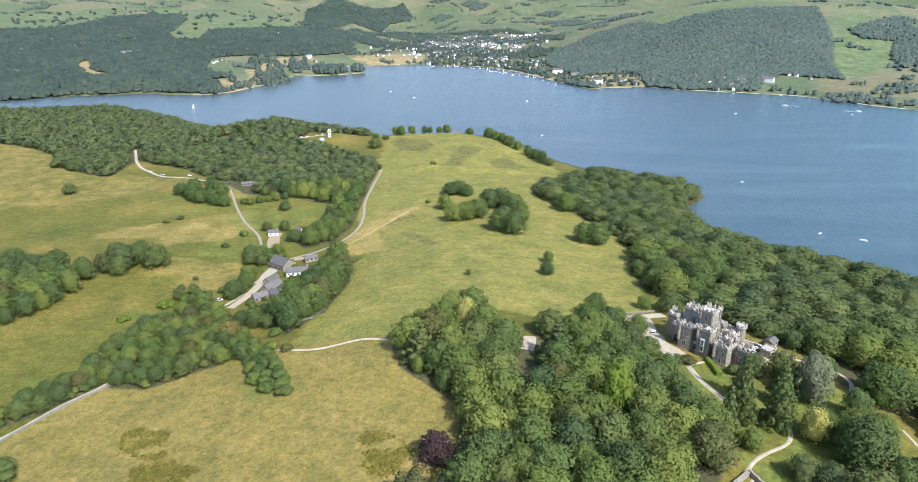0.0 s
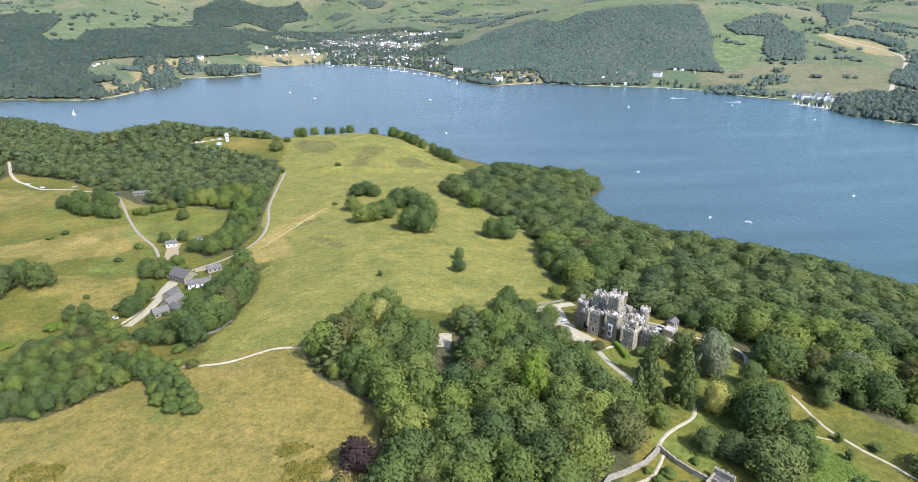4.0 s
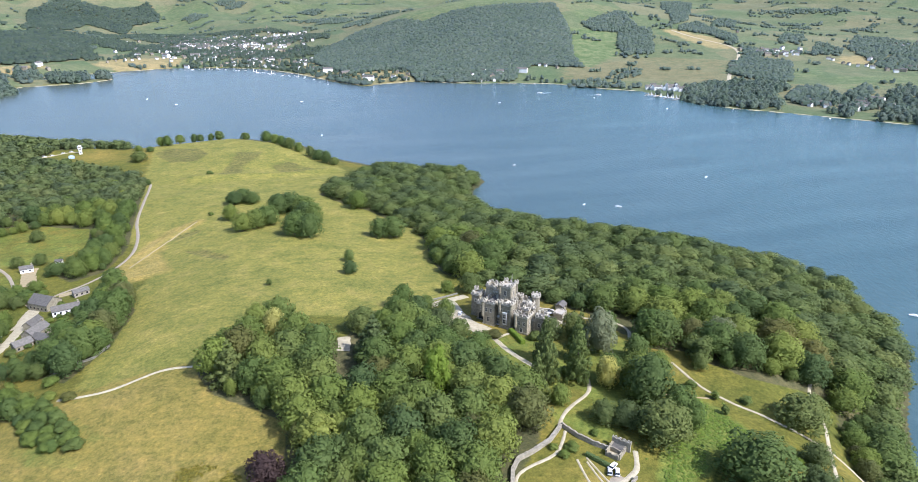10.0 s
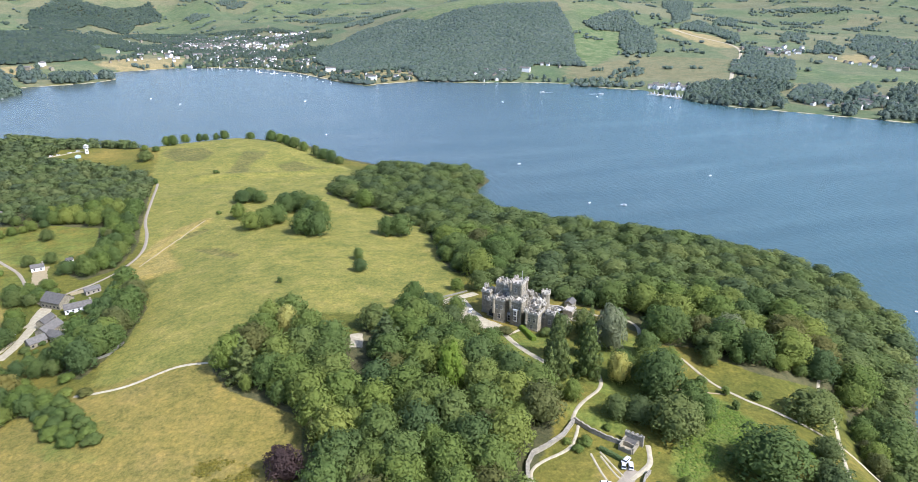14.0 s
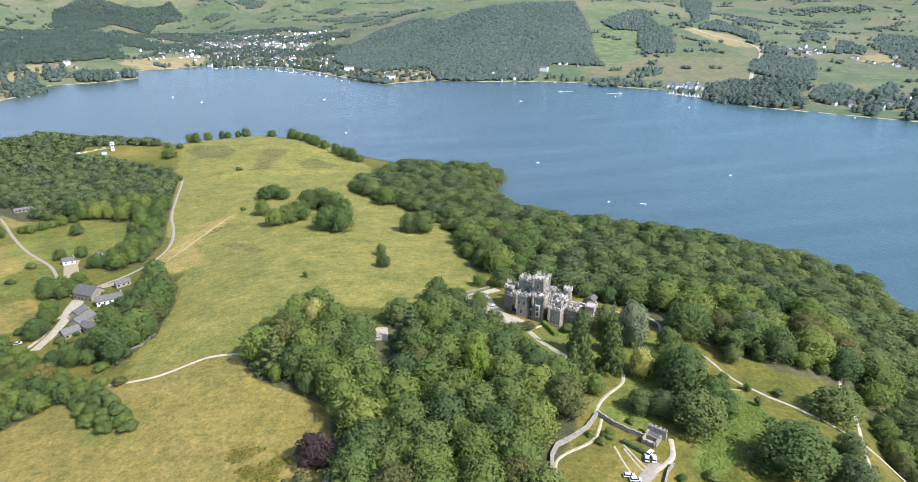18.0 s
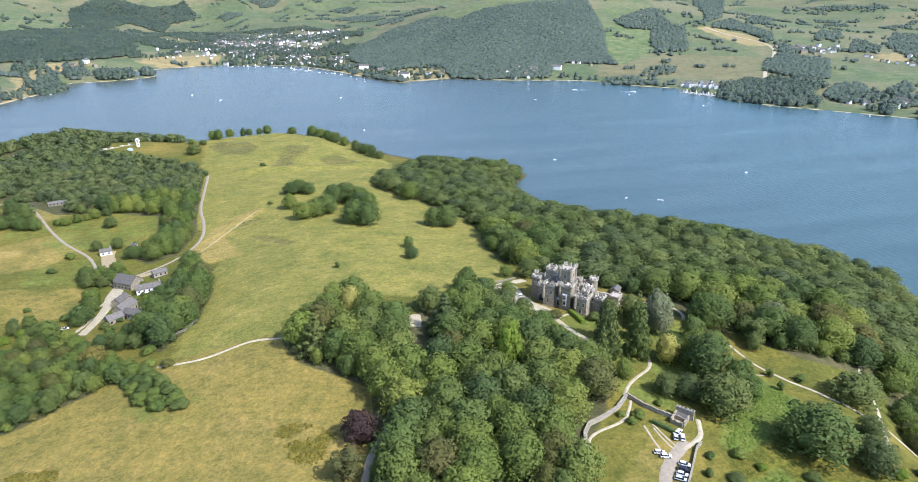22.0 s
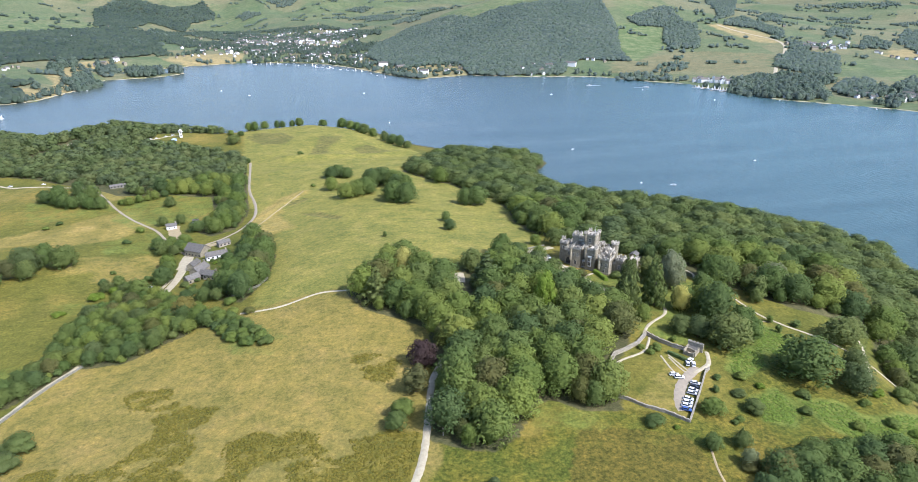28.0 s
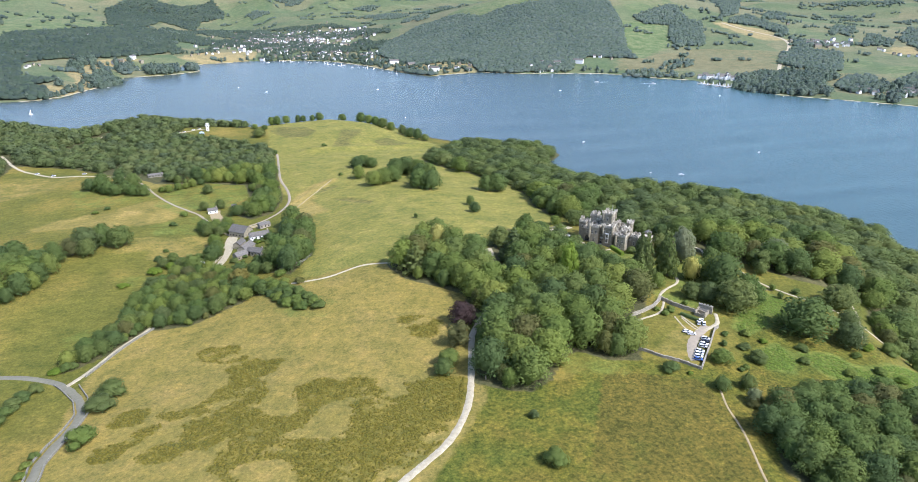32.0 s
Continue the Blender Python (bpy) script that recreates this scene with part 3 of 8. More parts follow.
def masks(x, y):
    m = {}
    m["wood"] = np.max([in_soft(x, y, p, 6) for p in (WOOD_CENTRE, WOOD_EAST, WOOD_WEST, HEDGE_BAND, FARM_GROVE, SOUTH_WOOD, FAR_HILL_WOOD, FAR_WEST_WOOD, SHORE_WOOD, DARK_SLOPE)], 0) * (1 - in_soft(x, y, STRAND, 10)) * (1 - in_soft(x, y, GREEN_TOP, 10)) * (1 - in_soft(x, y, WEST_TOP, 20)) * (1 - np.max([in_soft(x, y, p, 8) for p in STRAW_FAR], 0))
    m["wood"] = np.maximum(m["wood"], np.abs(off_line(x, y, NEAR_BANK)) < 9)
    m["dry"] = np.maximum.reduce([in_soft(x, y, FIELD_S, 12) , 0.7 * in_soft(x, y, HAY_WEST, 22), 0.52 * in_soft(x, y, DRY_NW, 34), 0.6 * in_soft(x, y, [(-194, 440), (-161, 435), (-152, 408), (-159, 395), (-176, 394), (-190, 396)], 10), 0.6 * in_soft(x, y, FELL_BROWN, 20), 0.6 * in_soft(x, y, FELL_BROWN_S, 12), in_soft(x, y, PALE_SPOT, 5), 0.62 * in_soft(x, y, YARD, 5)] + [0.6 * in_soft(x, y, p, 12) for p in DRY_WEST]) * (1 - 0.8 * np.max([in_soft(x, y, p, 12) for p in LUSH_WEST], 0))
    m["rush"] = ease(0.5, 1.05, wetness(x, y))
    m["hay"] = np.maximum.reduce([0.95 * in_soft(x, y, HAY_BANK, 13), 0.3 * in_soft(x, y, HAY_WEST, 14), in_soft(x, y, HAY_FAR, 14), in_soft(x, y, FELL_PALE, 12), 0.7 * in_soft(x, y, CAMP_STRIP, 5), 0.55 * in_soft(x, y, STRAND, 14)] + [0.85 * in_soft(x, y, p, 12) for p in STRAW_FAR])
    m["dark"] = 0.95 * np.max([in_soft(x, y, p, 4 + 4 * (k < 3)) for k, p in enumerate(HILL_RUSH)], 0)
    m["gold"] = in_soft(x, y, MEADOW_N, 20)
    m["lush"] = np.maximum.reduce([0.45 * np.max([in_soft(x, y, p, 12) for p in LUSH_WEST], 0), 0.75 * np.max([in_soft(x, y, p, 8) for p in BRACKEN], 0), 0.75 * in_soft(x, y, GREEN_FAR, 30), 0.4 * in_soft(x, y, FRINGE_E, 9), 0.42 * in_soft(x, y, [(-104, 262), (-92, 246), (-76, 238), (-66, 248), (-80, 268), (-96, 284)], 6), 0.55 * in_soft(x, y, LAWN, 6), 0.5 * in_soft(x, y, PADDOCK, 8), 0.6 * in_soft(x, y, CAMP_GREEN, 10), 0.6 * in_soft(x, y, GREEN_TOP, 30), 0.55 * in_soft(x, y, WEST_TOP, 30), 0.5 * np.max([in_soft(x, y, p, 24) for p in FELL_GREENS], 0)])
    m["heath"] = np.maximum(in_soft(x, y, FIELD_E, 8), 0.8 * in_soft(x, y, ROUGH, 16))
    m["brown"] = in_soft(x, y, BROWN_E, 2.5)
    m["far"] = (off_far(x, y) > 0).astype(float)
    return m


nx, ny = len(GX), len(GY)
idx = np.arange(nx * ny).reshape(ny, nx)
quads = np.stack([idx[:-1, :-1], idx[:-1, 1:], idx[1:, 1:], idx[1:, :-1]], -1).reshape(-1, 4)
tris = np.concatenate([quads[:, [0, 1, 3]], quads[:, [1, 2, 3]]])


# the ground's cover: grasses by field, bracken, rushes, woodland floor
GRASS, n, l, b = shader("pasture", 0.9, 0, 0.15)


def attr(name):
    a = n.new("ShaderNodeAttribute")
    a.attribute_name = name
    return a.outputs["Fac"]


patch, mid_n, fine_n, fine_m = cloudy(n, l, 0.011, 4), cloudy(n, l, 0.06, 5, 0.7), cloudy(n, l, 0.9, 4, 0.75), cloudy(n, l, 0.3, 3)
base = ramp(n, l, patch, [(0.34, (0.09, 0.098, 0.017)), (0.52, (0.128, 0.12, 0.022)), (0.66, (0.185, 0.147, 0.033))])
golden = ramp(n, l, mid_n, [(0.28, (0.142, 0.146, 0.033)), (0.5, (0.188, 0.177, 0.04)), (0.74, (0.25, 0.21, 0.059))])
straw = ramp(n, l, mid_n, [(0.3, (0.176, 0.149, 0.034)), (0.52, (0.206, 0.166, 0.042)), (0.74, (0.246, 0.184, 0.056))])
lush = ramp(n, l, mid_n, [(0.3, (0.094, 0.122, 0.021)), (0.7, (0.152, 0.175, 0.036))])
rushy = ramp(n, l, fine_m, [(0.35, (0.098, 0.09, 0.014)), (0.65, (0.175, 0.145, 0.027))])
floor_c = ramp(n, l, mid_n, [(0.3, (0.05, 0.055, 0.022)), (0.7, (0.11, 0.10, 0.045))])
fields = n.new("ShaderNodeTexVoronoi")
fields.inputs["Scale"].default_value = 0.0052
bent = n.new("ShaderNodeNewGeometry")
l.new(bent.outputs["Position"], fields.inputs["Vector"])
pick = n.new("ShaderNodeSeparateColor")
l.new(fields.outputs["Color"], pick.inputs["Color"])
# far fields: grass greyed and blued, distance haze mixed into the colour
far_haze_c = ramp(n, l, pick.outputs["Red"], [(0.0, (0.086, 0.124, 0.062)), (0.35, (0.106, 0.134, 0.068)), (0.6, (0.132, 0.14, 0.076)), (0.85, (0.178, 0.162, 0.092))])
far_haze_c = blend(n, l, 0.45, far_haze_c, ramp(n, l, patch, [(0.35, (0.09, 0.125, 0.056)), (0.65, (0.165, 0.162, 0.084))]))


slow_n = cloudy(n, l, 0.045, 4, 0.6)


def ragged(name, lo=0.35, hi=0.65, much=1.1, by=None):
    """A cover's edge broken up by the noise of the sward."""
    k = maths(n, l, "ADD", attr(name), maths(n, l, "MULTIPLY", maths(n, l, "SUBTRACT", by or mid_n, 0.5), much))
    return ramp(n, l, k, [(lo, (0, 0, 0)), (hi, (1, 1, 1))])


c = blend(n, l, attr("far"), base, far_haze_c)
c = blend(n, l, ragged("gold"), c, golden)
heath = ramp(n, l, slow_n, [(0.36, (0.09, 0.102, 0.016)), (0.5, (0.107, 0.104, 0.016)), (0.64, (0.114, 0.098, 0.018))])
c = blend(n, l, ragged("heath"), c, heath)
rough_n = cloudy(n, l, 0.55, 6, 0.75)
heath = blend(n, l, ragged("brown", 0.3, 0.7, 0.7), heath, ramp(n, l, mid_n, [(0.34, (0.088, 0.079, 0.014)), (0.52, (0.108, 0.091, 0.017)), (0.68, (0.102, 0.098, 0.017))]))
heath = blend(n, l, 1.0, heath, ramp(n, l, rough_n, [(0.36, (0.66, 0.72, 0.7)), (0.5, (1, 1, 1)), (0.64, (1.35, 1.25, 1.2))]), "MULTIPLY")
c = blend(n, l, ragged("heath"), c, heath)
# straw, hay and lush grass get the same hazed tones beyond the lake
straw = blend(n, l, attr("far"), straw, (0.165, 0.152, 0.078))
c = blend(n, l, ragged("dry"), c, straw)
hay = ramp(n, l, mid_n, [(0.3, (0.225, 0.178, 0.043)), (0.7, (0.315, 0.245, 0.078))])
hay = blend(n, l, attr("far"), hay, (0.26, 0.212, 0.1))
c = blend(n, l, ragged("hay", 0.25, 0.8, 1.2, slow_n), c, hay)
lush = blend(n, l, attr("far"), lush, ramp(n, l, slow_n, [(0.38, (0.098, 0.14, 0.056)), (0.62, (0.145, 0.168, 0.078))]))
c = blend(n, l, ragged("lush"), c, lush)
c = blend(n, l, ragged("rush", 0.35, 0.85, 1.5, fine_m), c, rushy)
dark_c = ramp(n, l, fine_m, [(0.38, (0.108, 0.104, 0.028)), (0.62, (0.168, 0.15, 0.045))])
c = blend(n, l, ragged("dark", 0.5, 0.95, 1.5), c, dark_c)
c = blend(n, l, ragged("wood", 0.7, 0.9), c, floor_c)
tuft = cloudy(n, l, 0.22, 4, 0.7)
c = blend(n, l, 1.0, c, ramp(n, l, tuft, [(0.34, (0.77, 0.83, 0.79)), (0.5, (1, 1, 1)), (0.66, (1.18, 1.13, 1.1))]), "MULTIPLY")
swath = n.new("ShaderNodeMapping")
swath.inputs["Rotation"].default_value, swath.inputs["Scale"].default_value = (0, 0, 0.95), (0.05, 0.19, 1)
l.new(bent.outputs["Position"], swath.inputs["Vector"])
combed = n.new("ShaderNodeTexNoise")
combed.inputs["Scale"].default_value, combed.inputs["Detail"].default_value, combed.inputs["Roughness"].default_value = 1.0, 5, 0.65
l.new(swath.outputs["Vector"], combed.inputs["Vector"])
c = blend(n, l, 1.0, c, ramp(n, l, combed.outputs["Fac"], [(0.34, (0.87, 0.91, 0.88)), (0.5, (1, 1, 1)), (0.66, (1.1, 1.07, 1.09))]), "MULTIPLY")
c = blend(n, l, 1.0, c, ramp(n, l, slow_n, [(0.36, (0.86, 0.9, 0.9)), (0.5, (1, 1, 1)), (0.64, (1.12, 1.09, 1.1))]), "MULTIPLY")
near_c = blend(n, l, 1.0, c, ramp(n, l, rough_n, [(0.34, (0.7, 0.75, 0.73)), (0.5, (1, 1, 1)), (0.66, (1.26, 1.2, 1.17))]), "MULTIPLY")
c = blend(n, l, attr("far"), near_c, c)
c = blend(n, l, 1.0, c, ramp(n, l, fine_n, [(0.3, (0.72, 0.74, 0.7)), (0.7, (1.22, 1.2, 1.2))]), "MULTIPLY")
l.new(c, b.inputs["Base Color"])
bump(n, l, b, fine_n, 0.5, 0.5)

sheet = mesh("ground", np.stack([mx, my, GZ], -1).reshape(-1, 3), tris, GRASS, True)
for key, value in masks(mx.ravel(), my.ravel()).items():
    sheet.attributes.new(key, "FLOAT", "POINT").data.foreach_set("value", np.asarray(value, np.float32))
tagged(new("ground", sheet), "rolling pasture and fells with dry summer grass", "ground", kind="structure")

lake_m = mesh("water", [(-4600, -500, 0), (4800, -500, 0), (4800, 3000, 0), (-4600, 3000, 0)], [(0, 1, 2, 3)], WATER)
tagged(new("water", lake_m), "wide blue lake with small wind ripples", "lake", kind="structure")


EARTH = plain("brown_gravel", (0.22, 0.185, 0.135), (0.34, 0.29, 0.215), 0.6, 0.95)
TRODDEN = plain("trodden_earth", (0.24, 0.19, 0.10), (0.36, 0.29, 0.165), 0.7, 0.95)


def ribbon(name, line, width, mat, label, lift=0.22, kind="structure", category="path"):
    """A road or path laid over the ground along a smooth line."""
    pts = np.array(line, float)
    for _ in range(3):
        mid = np.concatenate([pts[:-1] * 0.75 + pts[1:] * 0.25, pts[:-1] * 0.25 + pts[1:] * 0.75], 1).reshape(-1, 2)
        pts = np.concatenate([pts[:1], mid, pts[-1:]])
    gaps = np.r_[0, np.cumsum(np.hypot(*np.diff(pts, axis=0).T))]
    s = np.linspace(0, gaps[-1], max(3, int(gaps[-1] / 1.5)))
    pts = np.stack([np.interp(s, gaps, pts[:, 0]), np.interp(s, gaps, pts[:, 1])], -1)
    way = np.gradient(pts, axis=0)
    way /= np.linalg.norm(way, axis=1, keepdims=True) + 1e-9
    side = np.stack([-way[:, 1], way[:, 0]], -1)
    w = width * (0.48 + 0.05 * waves(s / 3, s / 5, width)[:, None] + 0.05 * waves(s / 0.9, s / 1.7, width + 1)[:, None])
    rows_ = [pts + side * w * k for k in (-1, -0.5, 0, 0.5, 1)]
    v = np.stack(rows_, 1)
    z = ground(v[..., 0], v[..., 1]) + lift
    z[:, 0] -= 0.25
    z[:, -1] -= 0.25
    z[:, 1:4] += 0.02
    v = np.concatenate([v, z[..., None]], -1).reshape(-1, 3)
    k = np.arange(len(s) * 5).reshape(-1, 5)
    f = np.stack([k[:-1, :-1], k[:-1, 1:], k[1:, 1:], k[1:, :-1]], -1).reshape(-1, 4)
    return tagged(new(name, mesh(name, v, f, mat, True)), label, category, kind=kind)


ribbon("road", [(-330, 262), (-280, 252), (-239, 244), (-222, 237), (-211, 230), (-203, 221), (-194, 207), (-190, 192), (-192, 179), (-195, 169), (-198, 157), (-197, 148), (-201, 90)], 4.2, ROAD, "grey tarmac country road curving past a junction", category="road")
ribbon("lane", [(-204, 223), (-199, 231), (-194, 240), (-189, 251), (-182, 262), (-172, 274), (-166, 300), (-158, 340), (-144, 368), (-140, 385)], 2.8, GRAVEL, "pale gravel lane along a hedgerow", category="lane")
ribbon("farm_road", [(-134, 428), (-131, 437), (-124, 448), (-108, 457), (-93, 476), (-84, 506), (-84, 548), (-91, 595), (-90, 673), (-90, 735)], 2.8, EARTH, "narrow farm road climbing beside the wood", category="road")
ribbon("farm_yard", [(-141, 360), (-137, 376), (-134.5, 396), (-133.5, 419), (-131, 430)], 7.0, GRAVEL, "pale gravel farm yard", 0.16, category="yard")
ribbon("farm_yard", [(-135.5, 402), (-134, 414), (-132.5, 430)], 11.0, GRAVEL, "pale gravel farm yard", 0.13, category="yard")
ribbon("west_road", [(-134, 431), (-150, 460), (-157, 483), (-166, 504), (-184, 531), (-208, 580), (-238, 651), (-255, 672)], 2.6, EARTH, "narrow lane between fields", 0.2, category="road")
ribbon("camp_track", [(-420, 830), (-400, 790), (-391, 770), (-370, 737), (-346, 716), (-331, 701), (-308, 700), (-248, 667)], 3.6, GRAVEL, "white gravel track at the edge of a campsite", category="track")
ribbon("camp_clearing", [(-345, 850), (-325, 880), (-315, 905)], 9.0, GRAVEL, "pale gravel clearing among trees", category="track")
ribbon("meadow_path", [(-92, 291), (-85, 288), (-71, 285), (-57, 288), (-46, 290), (-27, 284), (-15, 280)], 1.9, GRAVEL, "pale footpath across the meadow")
DRIVE = [(-110, 60), (-80, 82), (-61, 95), (-51, 102), (-40, 110), (-30, 123), (-23, 136), (-16, 157), (-9, 180), (-5, 190), (6, 205), (30, 232), (60, 262), (88, 286), (98, 296)]
ribbon("drive", DRIVE, 3.5, GRAVEL, "pale gravel drive leading into the wood", category="drive")
ribbon("clearing", [(33, 276), (35, 282), (36, 290)], 7, GRAVEL, "bare gravel clearing in the wood", category="clearing")
ribbon("forecourt", [(86, 314), (97, 319), (106, 322), (114, 325)], 7.0, GRAVEL, "pale gravel forecourt beside the castle", 0.18)
ribbon("forecourt", [(100, 321), (99, 303), (100, 289), (107, 276)], 11.5, GRAVEL, "pale gravel forecourt beside the castle", 0.2)
ribbon("castle_path", [(108.3, 266.9), (113.4, 269.4), (117.5, 271)], 2.0, GRAVEL, "short gravel path to the castle front")
ribbon("castle_path", [(105, 279), (107.9, 272), (108.3, 266.9), (109.1, 256.7), (111.3, 247.8), (115.6, 236.2)], 3.0, GRAVEL, "pale gravel path crossing the castle lawn")
ribbon("terrace", [(141, 274), (150, 281), (159, 286), (166, 280)], 9.0, GRAVEL, "pale gravel terrace beside the castle")
ribbon("terrace", [(166, 281), (174, 276), (183, 270), (184, 261), (178, 252)], 2.2, GRAVEL, "pale gravel path from the terrace", 0.18)
ribbon("garden_path", [(137, 226), (135, 221), (130, 210), (117, 203), (110, 198), (105, 192)], 1.8, GRAVEL, "pale garden path winding through grass")
ribbon("garden_path", [(105.5, 188), (103.4, 185), (98.2, 178.7), (92.8, 175.6), (82.4, 173.8), (76, 170.8), (74, 164)], 1.5, GRAVEL, "pale path below a garden wall")
ribbon("garden_path", [(102, 172), (100.8, 164), (100.5, 157)], 1.1, GRAVEL, "narrow pale path in the walled garden")
ribbon("garden_path", [(106, 172), (107, 162), (107.5, 158)], 1.0, GRAVEL, "narrow pale path in the walled garden")
ribbon("car_park", [(113, 160), (109, 157), (102, 153), (94.6, 146), (90, 139), (88, 133)], 5.0, EARTH, "gravel car park inside a walled yard", category="car park")
ribbon("garden_path", [(105, 170), (105, 160), (106, 157)], 1.0, GRAVEL, "narrow pale path in the walled garden")
ribbon("garden_lane", [(126, 170), (124, 166), (121, 161), (117, 159), (109, 156)], 2.2, GRAVEL, "pale gravel lane past the gatehouse", 0.24)
ribbon("castle_track", [(140, 284), (148, 281), (153, 275), (158, 270)], 3.0, GRAVEL, "pale gravel track behind the castle", 0.24)
EAST_WAYS = ([(185, 226), (185, 219), (184.2, 207.3), (185.7, 199), (188.3, 193.2), (190.4, 187.4), (196.2, 180.1), (199.7, 172), (205.9, 163.3), (213.8, 157.6), (216.8, 149.2), (217, 138)],
             [(258, 208), (251.5, 203.1), (240.6, 193.3), (237.3, 183.9), (234.3, 177.4), (214.6, 158.3), (201.2, 144.5), (191.9, 135.1)])
for way_ in EAST_WAYS:
    ribbon("east_path", way_, 1.7, GRAVEL, "pale gravel footpath across rough grass", 0.3)
ribbon("trodden_path", [(163, 202), (166.8, 200.8), (172.7, 198), (184.2, 194.1)], 1.2, TRODDEN, "faint trodden path through rough grass", 0.2)
ribbon("field_path", [(86, 113), (84, 108), (80, 99), (78, 88), (74, 77), (66, 59), (60, 40)], 1.3, TRODDEN, "faint trodden path along the field's edge", 0.12)
ribbon("fell_track", [(1428, 1913), (1453, 1800), (1487, 1699), (1425, 1573), (1239, 1398), (1110, 1255)], 9, GRAVEL, "stony track climbing a far fell", 0.6, category="track")

edge = np.array(FAR_BANK[5:-3], float)
inland = np.stack([-np.gradient(edge[:, 1]), np.gradient(edge[:, 0])], -1)
inland /= np.linalg.norm(inland, axis=1, keepdims=True)
if np.median(off_far(*(edge + inland * 8).T)) < 0:
    inland = -inland
ribbon("shingle_shore", (edge + inland * 3).tolist(), 6.0, GRAVEL, "pale shingle along the far shore", 0.15, category="shore")
ribbon("field_path", [(-83, 472), (-72, 497), (-57, 526), (-40, 558)], 1.5, TRODDEN, "faint trodden track climbing the meadow", 0.14)
ribbon("farm_apron", [(-122, 445), (-113, 447), (-106, 443)], 8.0, TRODDEN, "bare earth beside the farm road", 0.14, category="yard")
ribbon("earth_yard", [(-145, 471), (-147, 482), (-150, 494), (-151, 507)], 12.0, TRODDEN, "bare pinkish earth yard before the cottage", 0.15, category="yard")

# ---- trees ----
RNG = np.random.default_rng(7)
ICO = bmesh.new()
bmesh.ops.create_icosphere(ICO, subdivisions=1, radius=1)
ICO_V, ICO_F = np.array([v.co[:] for v in ICO.verts]), np.array([[v.index for v in f.verts] for f in ICO.faces])
ICO.free()


def lobes(kind, rng):
    """Centres and radii of the leafy masses of a crown one metre high and about one metre across, from its foot up."""
    out = []
    if kind == "broad":
        for k in range(34):
            a, h = k * 2.4 + rng.uniform(-0.5, 0.5), 0.12 + 0.76 * (k / 33) ** 0.9
            r = 0.4 * math.sqrt(max(0.03, 1 - ((h - 0.34) / 0.6) ** 2)) * rng.uniform(0.84, 1.12)
            out.append((r * math.cos(a), r * math.sin(a), h, rng.uniform(0.07, 0.13)))
        out += [(0, 0, 0.35, 0.41), (0, 0, 0.58, 0.35), (rng.uniform(-0.08, 0.08), rng.uniform(-0.08, 0.08), 0.8, 0.18)]
    elif kind == "tall":
        for k in range(13):
            a, h = k * 2.4 + rng.uniform(-0.5, 0.5), 0.2 + 0.68 * (k / 12)
            r = 0.24 * math.sqrt(max(0.05, 1 - ((h - 0.45) / 0.58) ** 2)) * rng.uniform(0.7, 1.15)
            out.append((r * math.cos(a), r * math.sin(a), h, rng.uniform(0.12, 0.17)))
        out += [(0, 0, 0.4, 0.22), (0, 0, 0.65, 0.2)]
    elif kind == "cone":
        for k in range(54):
            a, tier = k * 2.4, k // 6
            h = 0.07 + 0.1 * tier + rng.uniform(-0.02, 0.02)
            r = 0.36 * (1.0 - h) * rng.uniform(0.7, 1.2)
            out.append((r * math.cos(a), r * math.sin(a), h, 0.014 + 0.06 * (1 - h)))
        out += [(0, 0, 0.2, 0.2), (0, 0, 0.4, 0.15), (0, 0, 0.6, 0.1), (0, 0, 0.78, 0.06), (0, 0, 0.94, 0.03)]
    else:  # bush
        for k in range(8):
            a, h = k * 2.4 + rng.uniform(-0.5, 0.5), 0.22 + 0.4 * (k / 7)
            r = 0.3 * (1 - 0.7 * (k / 7)) * rng.uniform(0.8, 1.2)
            out.append((r * math.cos(a), r * math.sin(a), h, rng.uniform(0.2, 0.3)))
    return np.array(out)


